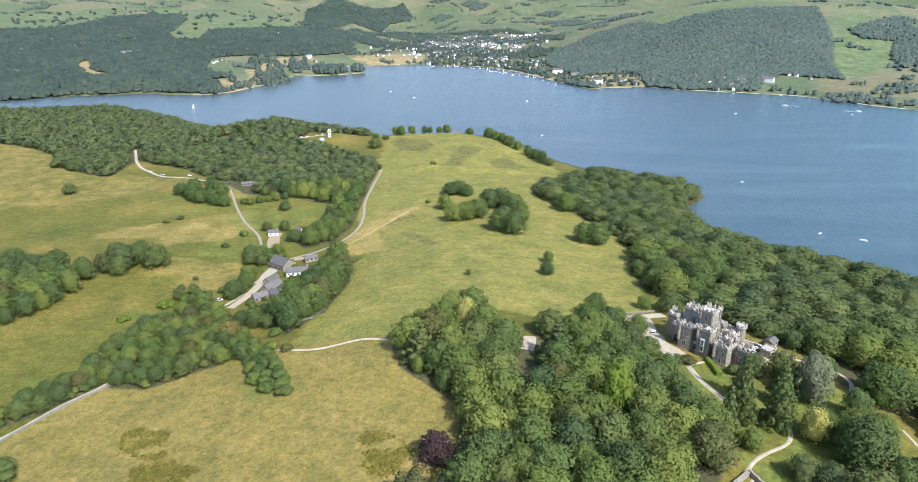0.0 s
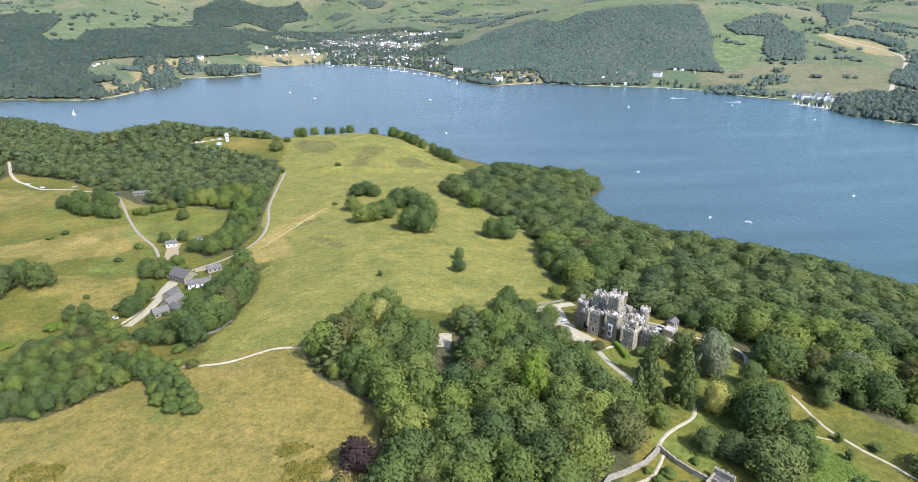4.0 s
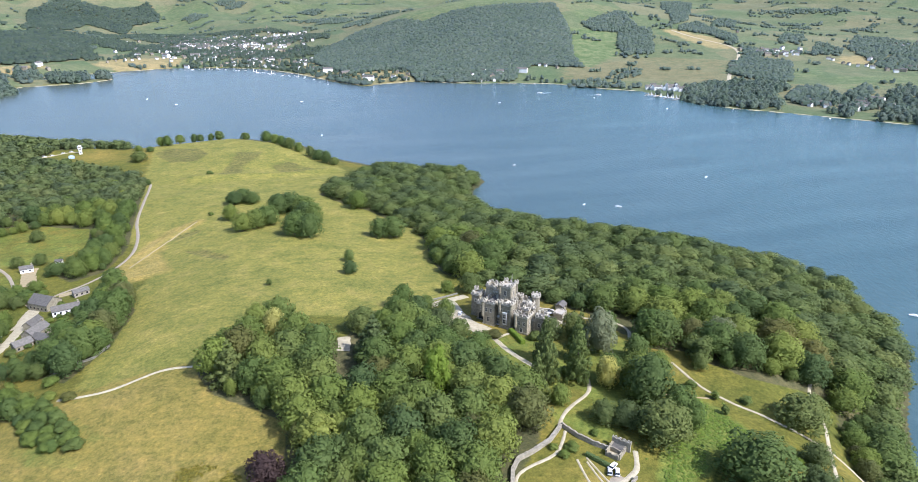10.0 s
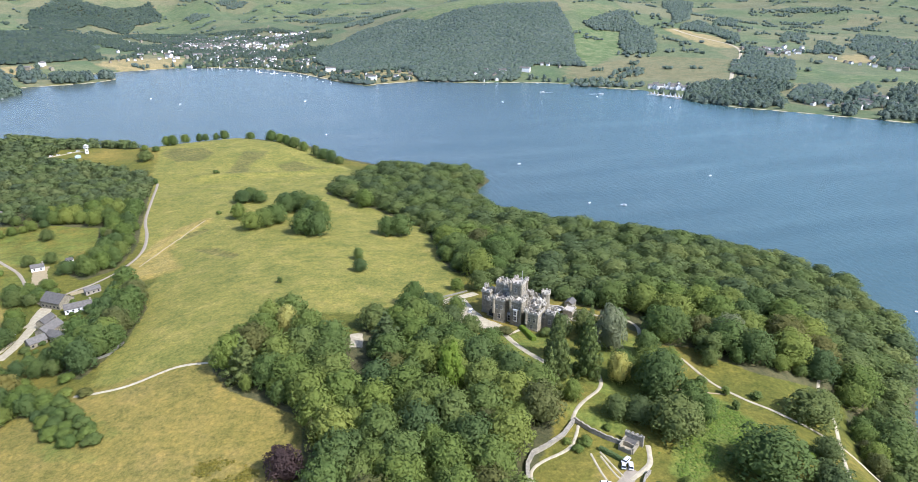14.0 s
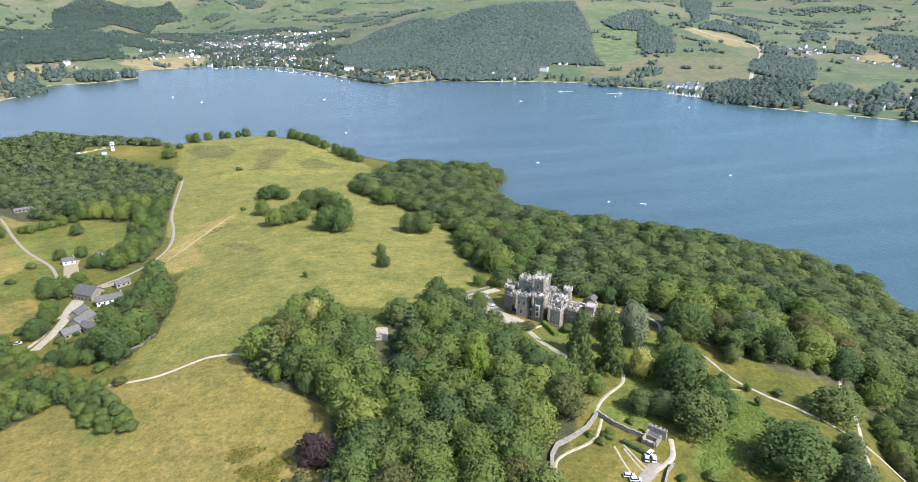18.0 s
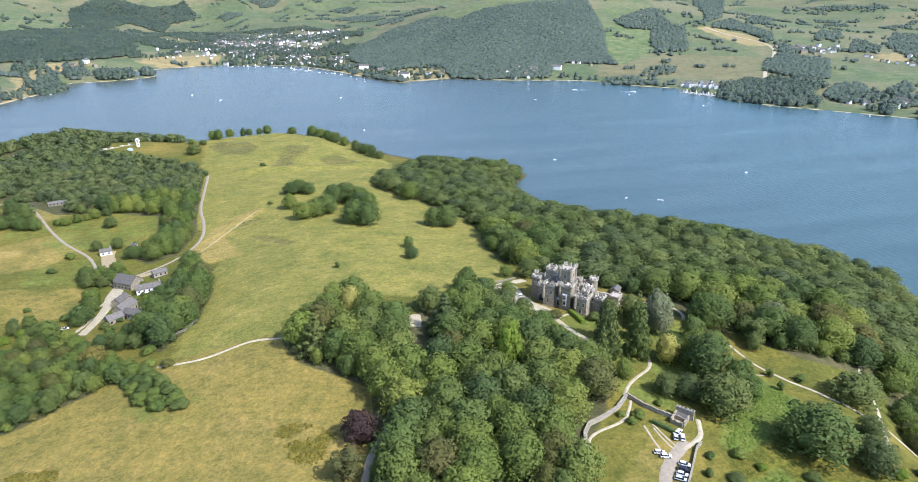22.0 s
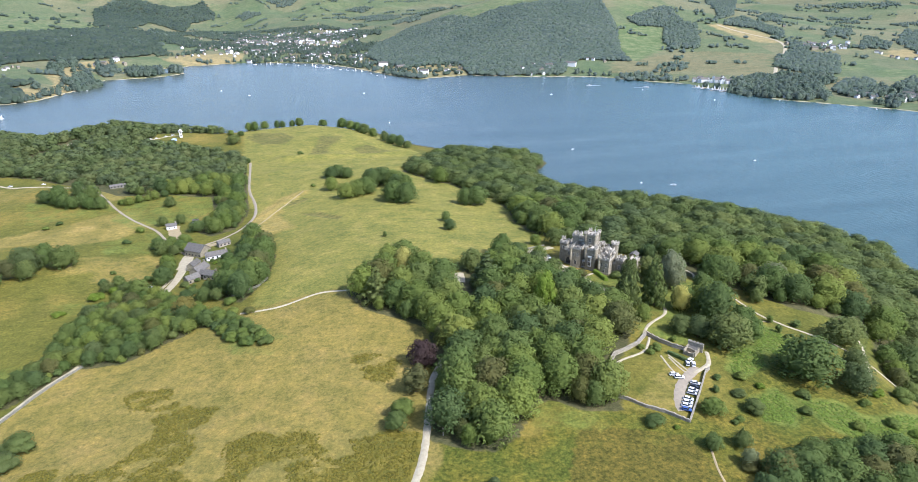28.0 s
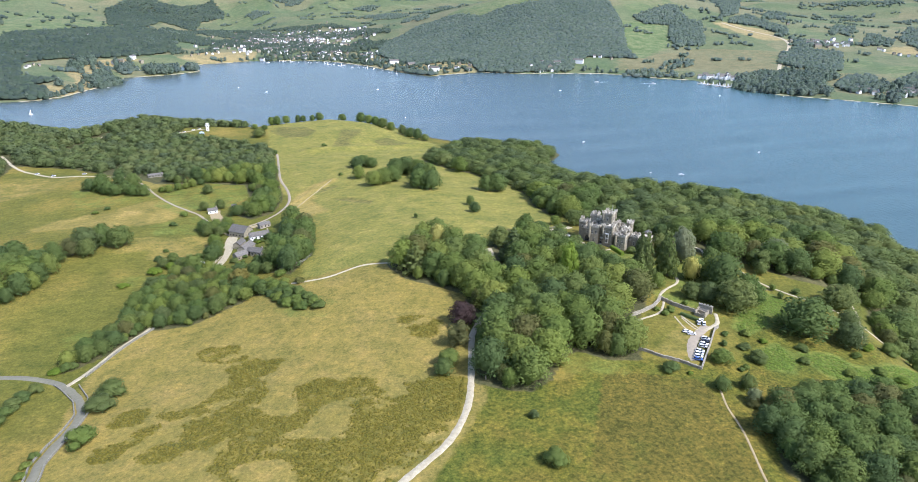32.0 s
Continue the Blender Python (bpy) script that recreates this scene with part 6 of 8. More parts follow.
forest("shore_wood", np.concatenate([belt, scatter(SHORE_WOOD, 11, 23), scatter(SHORE_WOOD_SOUTH, 17, 24)]), 14, 15, LEAF_HAZY, "belt of trees on the far lake shore", 45, 0.12, ("broad",), 6, soft=0.8)
far_forest("ghyll_woods", np.concatenate([scatter(q, 9.6 if k < 6 else 16, 60 + k) for k, q in enumerate(FELL_WOODS)]), 10, 13, LEAF_HAZY, "woods and ghylls on the fells across the lake", 7)
line = np.array(FAR_BANK[5:-3], float)
t_ = np.linspace(0, len(line) - 1.001, 900)
i_ = t_.astype(int)
bank = line[i_] + (line[i_ + 1] - line[i_]) * (t_ - i_)[:, None]
bank = bank + rng_f.normal(scale=16, size=bank.shape)
off = off_far(bank[:, 0], bank[:, 1])
spit = (np.abs(bank[:, 0] + 360) < 125) & (np.abs(bank[:, 1] - 1890) < 190)
forest("bank_trees", bank[~spit & (off > 9) & (waves(bank[:, 0] / 90, bank[:, 1] / 90, 2) > -0.35)], 12, 12, LEAF_HAZY, "trees strung along the far lake bank", 55, 0.105, ("broad",), 8, soft=0.6)
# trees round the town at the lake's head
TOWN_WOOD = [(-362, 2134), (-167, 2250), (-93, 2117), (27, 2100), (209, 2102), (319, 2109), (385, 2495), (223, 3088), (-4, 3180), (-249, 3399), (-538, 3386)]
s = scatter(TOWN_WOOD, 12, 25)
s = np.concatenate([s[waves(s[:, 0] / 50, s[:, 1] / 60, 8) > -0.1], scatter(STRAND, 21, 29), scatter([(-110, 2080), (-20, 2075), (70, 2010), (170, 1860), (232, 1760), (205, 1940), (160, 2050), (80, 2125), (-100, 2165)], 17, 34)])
far_forest("town_trees", ashore(s), 9, 11, LEAF_HAZY_DEEP, "trees among the houses of the town", 10)
# copses and hedges over the far fields
clumps, hedges = [], []
for k in range(230):
    cx, cy = rng_f.uniform((-2600, 1500), (3800, 4700))
    r = rng_f.uniform(10, 48)
    m_ = int(r * r / 60) + 2
    clumps.append(rng_f.normal(size=(m_, 2)) * (r * 0.62, r * 0.34) + (cx, cy))
for k in range(300):
    cx, cy = rng_f.uniform((-2600, 1500), (3800, 4600))
    a = rng_f.choice((0.35, 0.45, 1.9, 2.0, 1.1)) + rng_f.normal() * 0.12
    m_ = int(rng_f.uniform(6, 22))
    s_ = np.sort(rng_f.uniform(0, 13 * m_, m_))
    hedges.append(np.stack([cx + s_ * np.cos(a), cy + s_ * np.sin(a)], -1) + rng_f.normal(size=(m_, 2)) * 3)
p = rng_f.uniform((-1500, 2200), (900, 4300), (44000, 2))
p = p[waves(p[:, 0] / 210, p[:, 1] / 260, 4) + 0.5 * waves(p[:, 0] / 60, p[:, 1] / 60, 6) > 0.75][:5000]
p = np.concatenate(clumps + hedges + [p])
off = off_far(p[:, 0], p[:, 1])
p = outside(p[off > 25], (WEST_TOP, GREEN_FAR, FELL_BROWN, FELL_PALE, GREEN_TOP) + tuple(FELL_GREENS[:2]))
FELL_TREES = np.array([(1004, 1857), (1040, 1878), (1053, 1834), (1084, 1810), (1068, 1642), (1155, 1641), (1104, 1608), (1218, 1631), (1283, 1636), (1298, 1598), (885, 1476), (1131, 1406), (1572, 1696), (1775, 1852), (1824, 1843), (2221, 1987), (1920, 1642), (2405, 2596), (2347, 2380), (2616, 2292), (2693, 2238), (2754, 2233), (2859, 2204), (1332, 1466), (1067, 1435), (1024, 1530), (1371, 1297), (1518, 1400), (1335, 1072), (1450, 1115), (1599, 1544), (1507, 1540), (1708, 1920), (2512, 2318), (2531, 2508)], float)
p = np.concatenate([p, np.repeat(FELL_TREES, 5, 0) + rng_f.normal(scale=9, size=(len(FELL_TREES) * 5, 2))])
far_forest("field_copses", p, 9, 12, LEAF_HAZY, "scattered copses and hedgerow trees on far fields", 9)
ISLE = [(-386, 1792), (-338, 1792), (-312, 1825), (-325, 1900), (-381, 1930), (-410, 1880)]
forest("isle_trees", np.concatenate([scatter(ISLE, 9, 26), scatter([(-298, 1850), (-268, 1850), (-272, 1884), (-300, 1890)], 9, 27), scatter([(-499, 1681), (-481, 1799), (-426, 1638), (-458, 1549)], 11, 28), scatter([(-461, 1817), (-456, 1967), (-426, 1907), (-448, 1791)], 11, 30), scatter([(-583, 1854), (-543, 1979), (-529, 1924), (-562, 1810)], 11, 31), np.concatenate([scatter(q, 42, 70) for q in STRAW_FAR[1:3]])]), 20, 19, LEAF_HAZY, "tree-covered point at the lake's head", 60, 0.105, ("broad",), 12, soft=0.6)

# rush tussocks in the dry field
p = rng_f.uniform((-182, 70), (-15, 235), (34000, 2))
wet = wetness(p[:, 0], p[:, 1])
RUSH = leafy("rush_tuft", (0.13, 0.118, 0.02), (0.23, 0.19, 0.04), 0.25, "Tint", 0.5)
far_forest("rush_tussocks", clear_of(p[wet > 0.78][:8500], [(DRIVE, 2.9)], 0), 0.24, 1.0, RUSH, "tufts of dark rushes in dry grass", 15, 0.55)
p = rng_f.uniform((115, 80), (220, 200), (26000, 2))
wet = np.max([in_soft(p[:, 0], p[:, 1], q, 3) for q in BRACKEN], 0) + 0.3 * waves(p[:, 0] / 5, p[:, 1] / 5, 6)
BRACKEN_LEAF = leafy("bracken", (0.115, 0.17, 0.03), (0.19, 0.25, 0.055), 0.2, "Tint", 0.5)
far_forest("bracken_patches", p[wet + rng_f.normal(scale=0.3, size=len(wet)) > 0.95], 0.28, 1.3, BRACKEN_LEAF, "patches of green bracken on the rough slope", 16)

# ---- the castle ----
bm = box(bmesh.new(), -0.5, 0.5, -0.5, 0.5, 0, 1, 0.06)
MERLON = bpy.data.meshes.new("merlon")
bm.to_mesh(MERLON)
bm.free()
MERLON.materials.append(STONE_PALE)


def merlon(owner, x0, x1, y0, y1, z0, z1):
    part("merlon", MERLON, STONE_PALE, owner).matrix_basis = Matrix.Translation(((x0 + x1) / 2, (y0 + y1) / 2, z0)) @ Matrix.Diagonal((x1 - x0, y1 - y0, z1 - z0, 1))


def crenels(owner, x0, x1, y0, y1, z, thick=0.55, tooth=1.0, rise=0.95, low=0.9):
    """A parapet round a square with its merlons."""
    bm = bmesh.new()
    for a0, a1, b0, b1 in ((x0, x1, y0, y0 + thick), (x0, x1, y1 - thick, y1), (x0, x0 + thick, y0 + thick, y1 - thick), (x1 - thick, x1, y0 + thick, y1 - thick)):
        box(bm, a0, a1, b0, b1, z, z + low)
        along_x = a1 - a0 > b1 - b0
        length = (a1 - a0) if along_x else (b1 - b0)
        count = max(2, int(length / (tooth * 2)))
        for k in range(count):
            s0 = length * (k + 0.25) / count
            s1 = s0 + length * 0.5 / count
            if along_x:
                merlon(owner, a0 + s0, a0 + s1, b0, b1, z + low - 0.02, z + low + rise)
            else:
                merlon(owner, a0, a1, b0 + s0, b0 + s1, z + low - 0.02, z + low + rise)
    return bm


def castle_window(parent, x, y, z, w, h, side):
    """A mullioned window in a dressed surround; side: the way it faces."""
    bm = bmesh.new()
    box(bm, -w / 2 - 0.3, -w / 2, -0.12, 0.1, -0.3, h + 0.3)
    box(bm, w / 2, w / 2 + 0.3, -0.12, 0.1, -0.3, h + 0.3)
    box(bm, -w / 2, w / 2, -0.12, 0.1, h, h + 0.3)
    box(bm, -w / 2, w / 2, -0.2, 0.1, -0.3, 0)
    box(bm, -0.08, 0.08, -0.1, 0.05, 0, h)
    box(bm, -w / 2, w / 2, -0.1, 0.05, h * 0.55, h * 0.55 + 0.14)
    dressed = len(bm.faces)
    box(bm, -w / 2, w / 2, -0.04, 0.02, 0, h)
    bm.faces.ensure_lookup_table()
    for f in bm.faces[dressed:]:
        f.material_index = 1
    ob = part("window", bm, STONE_PALE, parent)
    ob.data.materials.append(GLASS)
    ob.matrix_basis = pose(x, y, z, 0, 0, {"front": 0, "west": -90, "east": 90, "back": 180}[side])
    return ob


def castle_block(castle, name, x0, x1, y0, y1, top, label="", foot=-3.0, windows=()):
    bm = box(bmesh.new(), x0, x1, y0, y1, foot, top)
    box(bm, x0 - 0.18, x1 + 0.18, y0 - 0.18, y1 + 0.18, top - 0.5, top - 0.1)
    box(bm, x0 - 0.3, x1 + 0.3, y0 - 0.3, y1 + 0.3, foot, 0.8)
    body = part(name, bm, STONE, castle, label)
    part("parapet", crenels(body, x0 - 0.25, x1 + 0.25, y0 - 0.25, y1 + 0.25, top), STONE_PALE, body, "pale weathered parapet")
    part("roof", box(bmesh.new(), x0 + 0.35, x1 - 0.35, y0 + 0.35, y1 - 0.35, top - 0.05, top + 0.25), LEAD, body, "flat lead roof")
    for x, y, z, w, h, side in windows:
        castle_window(body, x, y, z, w, h, side)
    return body


def castle_turret(castle, x, y, r, top, z0=-3.0, label="round stone turret", sides=14):
    bm = drum(bmesh.new(), x, y, z0, top, r, r, sides)
    drum(bm, x, y, top - 0.8, top - 0.2, r + 0.05, r + 0.35, sides)
    body = part("turret", bm, STONE, castle, label)
    bm = drum(bmesh.new(), x, y, top - 0.2, top + 0.6, r + 0.35, r + 0.35, sides)
    for k in range(sides // 2):
        a = 2 * math.pi * k / (sides // 2)
        m = pose(x + (r + 0.1) * math.cos(a), y + (r + 0.1) * math.sin(a), top + 0.55, 0, 0, math.degrees(a)) @ Matrix.Diagonal((0.5, 0.42 * r + 0.25, 0.95, 1))
        part("merlon", MERLON, STONE_PALE, body).matrix_basis = m
    part("parapet", bm, STONE_PALE, body, "pale weathered parapet")
    return body


def build_castle():
    castle = thing("castle", pose(105, 294, 37, 0, 0, -49.5), "large grey stone castle with battlemented towers", "castle")
    castle_block(castle, "corner_tower", -1.6, 3.2, 4.2, 9.4, 12.4, "square corner tower with a corbelled parapet", windows=[(0.8, 4.2, 8.6, 0.9, 1.7, "front"), (-1.6, 6.8, 8.0, 0.9, 1.7, "west")])
    castle_turret(castle, -1.2, 9.0, 1.0, 13.8, 8, "slim corner turret", 10)
    castle_block(castle, "entrance_wall", 3.2, 8.8, 1.6, 9.0, 9.2, "entrance wall with a pointed archway", windows=[(6.0, 1.6, 6.4, 1.0, 1.6, "front")])
    # the wall is solid: a dark panel stands for the archway's shade
    bm = box(bmesh.new(), 4.4, 7.4, 1.46, 1.62, 0.2, 3.2)
    v = [bm.verts.new(c_) for c_ in ((4.4, 1.46, 3.2), (7.4, 1.46, 3.2), (6.9, 1.46, 4.4), (5.9, 1.46, 5.1), (4.9, 1.46, 4.4))]
    bm.faces.new(v)
    part("arch", bm, GLASS, castle, "dark panel for the shade in a pointed archway")
    castle_block(castle, "west_range", 8.8, 15.2, -2.0, 8.0, 12.6, "battlemented west range", windows=[(10.6, -2.0, 8.0, 1.0, 2.0, "front"), (13.4, -2.0, 8.0, 1.0, 2.0, "front"), (12.0, -2.0, 2.6, 1.4, 2.4, "front")])
    castle_turret(castle, 8.8, -2.0, 0.8, 13.6, 5, "slim corner turret", 8)
    castle_block(castle, "recess", 15.2, 18.2, 2.4, 8.0, 10.4, "recessed bay", windows=[(16.7, 2.4, 7.0, 0.9, 1.8, "front")])
    bay = part("bay_window", box(box(bmesh.new(), 15.5, 17.9, 0.9, 2.4, -2, 4.6), 15.4, 18.0, 0.8, 2.4, 4.6, 5.0), WHITE, castle, "white-painted bay window")
    castle_window(bay, 16.7, 0.9, 1.0, 1.5, 3.0, "front")
    castle_block(castle, "south_tower", 18.2, 24.6, -1.4, 5.0, 13.6, "battlemented south tower", windows=[(19.4, -1.4, 9.6, 0.7, 1.6, "front"), (23.4, -1.4, 9.6, 0.7, 1.6, "front"), (18.2, 0.4, 8.4, 1.0, 2.0, "west"), (24.6, 1.8, 8.6, 1.0, 2.0, "east")])
    bay = part("bay_window", box(box(bmesh.new(), 20.4, 22.4, -2.3, -1.4, 3.0, 9.4), 20.2, 22.6, -2.4, -1.4, 9.4, 9.8), WHITE, castle, "white-painted oriel window")
    castle_window(bay, 21.4, -2.3, 3.8, 1.2, 2.0, "front")
    castle_window(bay, 21.4, -2.3, 6.8, 1.2, 2.0, "front")
    for x, y in ((18.2, -1.4), (24.6, -1.4), (24.6, 5.0)):
        castle_turret(castle, x, y, 0.75, 14.9, 9, "corner turret of the south tower", 8)
    castle_block(castle, "inner_bay", 24.6, 27.6, 3.6, 9.0, 8.2, "shaded recess between the ranges", windows=[(26.1, 3.6, 2.4, 1.0, 2.0, "front")])
    castle_block(castle, "low_range", 27.6, 34.0, -1.6, 8.0, 9.0, "square east range", windows=[(29.4, -1.6, 4.8, 1.0, 2.0, "front"), (32.2, -1.6, 4.8, 1.0, 2.0, "front"), (30.8, -1.6, 0.9, 1.2, 2.2, "front"), (34.0, 1.4, 4.6, 1.0, 2.0, "east")])
    castle_turret(castle, 27.6, -1.6, 0.8, 10.2, 3, "slim corner turret", 8)
    castle_turret(castle, 33.4, 7.4, 1.1, 11.6, 3, "slim corner turret", 8)
    castle_block(castle, "link", 34.0, 36.4, 4.6, 9.5, 5.4, "low link between the ranges")
    castle_block(castle, "end_block", 36.4, 40.8, 3.4, 10.0, 8.6, "square end block", windows=[(38.6, 3.4, 3.4, 1.0, 2.0, "front"), (40.8, 6.6, 3.4, 1.0, 2.0, "east")])
    castle_block(castle, "great_tower", 15.9, 22.2, 3.0, 9.8, 21.4, "great square tower", windows=[(19.0, 3.0, 17.0, 1.0, 2.4, "front"), (15.9, 6.2, 17.0, 1.0, 2.4, "west"), (22.2, 6.4, 17.0, 1.1, 2.4, "east"), (22.2, 6.4, 14.0, 1.0, 1.8, "east")])
    for x, y in ((15.9, 3.0), (22.2, 3.0), (22.2, 9.8), (16.4, 9.4)):
        castle_turret(castle, x, y, 0.8, 22.4, 17, "corner turret of the great tower", 8)
    # the hollow west tower: four walls round a sunken roof
    bm = bmesh.new()
    for x0, x1, y0, y1 in ((5.6, 10.2, 7.0, 7.8), (5.6, 10.2, 11.8, 12.6), (5.6, 6.4, 7.8, 11.8), (9.4, 10.2, 7.8, 11.8)):
        box(bm, x0, x1, y0, y1, 8.8, 18.4)
    shell = part("hollow_tower", bm, STONE, castle, "hollow square tower with a sunken roof")
    part("roof", box(bmesh.new(), 6.4, 9.4, 7.8, 11.8, 15.6, 16.0), LEAD, shell)
    part("parapet", crenels(shell, 5.4, 10.4, 6.8, 12.8, 17.9), STONE_PALE, shell)
    castle_block(castle, "high_range", 10.2, 15.9, 7.2, 12.0, 15.2, "high range between the towers", 8, [(12.0, 7.2, 13.0, 0.8, 1.2, "front"), (14.2, 7.2, 13.0, 0.8, 1.2, "front")])
    castle_turret(castle, 11.0, 7.8, 0.8, 17.0, 12, "slim roof turret", 8)
    castle_block(castle, "north_range", 2.0, 20.0, 9.0, 19.0, 10.6, "broad north range")
    castle_block(castle, "inner_range", 22.0, 29.0, 5.0, 9.0, 9.4, "raised inner range", 4)
    castle_block(castle, "east_range", 20.0, 31.5, 9.0, 16.5, 11.0, "broad east range", windows=[(31.5, 11, 6.0, 1.1, 2.2, "east"), (31.5, 14, 6.0, 1.1, 2.2, "east"), (24.5, 9.0, 9.6, 0.8, 1.0, "front")])
    castle_turret(castle, 31.0, 15.8, 2.2, 14.4, label="large round corner turret")
    castle_turret(castle, 2.4, 18.6, 1.4, 13.0)
    castle_turret(castle, 24.5, 11.0, 1.2, 14.6, 5)
    castle_turret(castle, 29.0, 9.0, 0.9, 12.6, 5, "slim roof turret", 8)
    castle_block(castle, "stump", 28.8, 32.4, 3.6, 7.4, 11.0, "raised square block", 8)
    castle_block(castle, "kitchen_range", 31.5, 38.0, 9.5, 15.0, 5.4, "low kitchen range")
    for x, y, z in ((22, 13, 11.0), (26, 14.5, 11.0), (28.5, 11.5, 11.0), (6, 13, 10.6), (10, 16.5, 10.6), (15, 12, 10.6), (17.5, 16, 10.6), (10.5, 3, 12.6), (13.6, 5, 12.6), (6, 5, 9.2), (20.4, 1.5, 13.6), (23, 3.5, 13.6), (29, 1, 9.0), (32.5, 1.5, 9.0), (25, 7, 9.4), (35, 12, 5.4), (38.6, 7, 8.6), (13, 10.5, 15.2)):
        bm = box(bmesh.new(), x - 0.8, x + 0.8, y - 0.45, y + 0.45, z - 0.5, z + 2.1)
        for k in (-0.45, 0.45):
            drum(bm, x + k, y, z + 2.0, z + 2.9, 0.24, 0.2, 8)
        part("chimney", bm, STONE_PALE if int(x) % 2 else STONE, castle, "weathered stone chimney stack")
    for x0, x1, y0, y1, z, mat in ((21, 24.5, 12, 16, 11.1, SLATE), (26.5, 30, 10, 13.5, 11.1, WHITE), (4, 9, 11, 18, 10.7, SLATE), (11, 14, 12, 18, 10.7, SLATE), (16, 19.4, 11, 18, 10.7, LEAD), (9.6, 14.4, -1.2, 6.6, 12.8, SLATE), (19, 23.8, -0.6, 2.6, 13.8, LEAD), (28.4, 33.2, -0.8, 3.0, 9.2, SLATE), (4, 8.2, 2.4, 6.6, 9.4, LEAD), (37.2, 40, 4.2, 9.2, 8.8, SLATE), (11, 15.2, 8, 11.2, 15.4, SLATE), (32, 37, 10.2, 14.2, 5.5, SLATE)):
        bm = bmesh.new()
        v = [bm.verts.new(c_) for c_ in ((x0, y0, z), (x1, y0, z), (x1, y1, z), (x0, y1, z), ((x0 + x1) / 2, y0, z + 1.5), ((x0 + x1) / 2, y1, z + 1.5))]
        for f in ((0, 3, 5, 4), (1, 4, 5, 2), (0, 4, 1), (3, 2, 5), (0, 1, 2, 3)):
            bm.faces.new([v[k] for k in f])
        part("skylight_roof", bm, mat, castle, "low roof behind the parapet")
    part("flagpole", drum(bmesh.new(), 20.5, 7.5, 22, 28, 0.08, 0.04, 6), WHITE, castle, "white flagpole")


build_castle()


# ---- houses ----
def house_meshes(w, d, h, rise, wall_mat, roof_mat, key, eaves=0.35):
    bm = box(bmesh.new(), -w / 2, w / 2, -d / 2, d / 2, -1.5, h)
    for x in (-w / 2, w / 2):
        v = [bm.verts.new(c_) for c_ in ((x - 0.001, -d / 2, h), (x - 0.001, d / 2, h), (x - 0.001, 0, h + rise))]
        bm.faces.new(v)
    walls = bpy.data.meshes.new("wall")
    bm.to_mesh(walls)
    bm.free()
    walls.materials.append(wall_mat)
    bm = bmesh.new()
    for s_ in (-1, 1):
        y = s_ * (d / 2 + eaves)
        z = h - eaves * rise / (d / 2)
        pts = [(-w / 2 - eaves, y, z), (w / 2 + eaves, y, z), (w / 2 + eaves, 0, h + rise), (-w / 2 - eaves, 0, h + rise)]
        lo = [bm.verts.new(c_) for c_ in pts]
        hi = [bm.verts.new((a, b_, c_ + 0.22)) for a, b_, c_ in pts]
        for f in ((0, 1, 2, 3), (4, 7, 6, 5), (0, 4, 5, 1), (1, 5, 6, 2), (2, 6, 7, 3), (3, 7, 4, 0)):
            bm.faces.new([(lo + hi)[k] for k in f])
    bmesh.ops.recalc_face_normals(bm, faces=bm.faces)
    roof = bpy.data.meshes.new("roof")
    bm.to_mesh(roof)
    bm.free()
    roof.materials.append(roof_mat)
    bm = box(bmesh.new(), w / 2 - 1.0, w / 2 - 0.1, -0.5, 0.5, h + rise * 0.5, h + rise + 1.3)
    box(bm, w / 2 - 1.06, w / 2 - 0.04, -0.56, 0.56, h + rise + 1.1, h + rise + 1.32)
    stack = bpy.data.meshes.new("chimney")
    bm.to_mesh(stack)
    bm.free()
    stack.materials.append(STONE)
    panes = []
    count = max(2, int(w / 3))
    for k in range(count):
        x = -w / 2 + w * (k + 0.5) / count
        for z in (0.9, 3.4) if h > 4.5 else (1.0,):
            panes.append((x, z))
    pane = bpy.data.meshes.new("window")
    bm = box(bmesh.new(), -0.5, 0.5, -0.06, 0.06, 0, 1.2)
    bm.to_mesh(pane)
    bm.free()
    pane.materials.append(GLASS)
    return walls, roof, stack, pane, panes, d


HOUSES = {}


def house(name, x, y, turn, w, d, h, rise, wall_mat, roof_mat, label, windows=True, chimney=True, group="", sink=0.0):
    key = (w, d, h, rise, wall_mat.name, roof_mat.name)
    if key not in HOUSES:
        HOUSES[key] = house_meshes(w, d, h, rise, wall_mat, roof_mat, key)
    walls, roof, stack, pane, panes, depth = HOUSES[key]
    root = thing(name, pose(x, y, float(ground(x, y)) - sink, 0, 0, turn), label, "house" if "barn" not in name else "barn", group)
    part("wall", walls, wall_mat, root)
    part("roof", roof, roof_mat, root)
    if chimney:
        part("chimney", stack, STONE, root)
    if windows:
        for px_, pz in panes:
            part("window", pane, GLASS, root).matrix_basis = pose(px_, -depth / 2 - 0.01, pz)
    return root


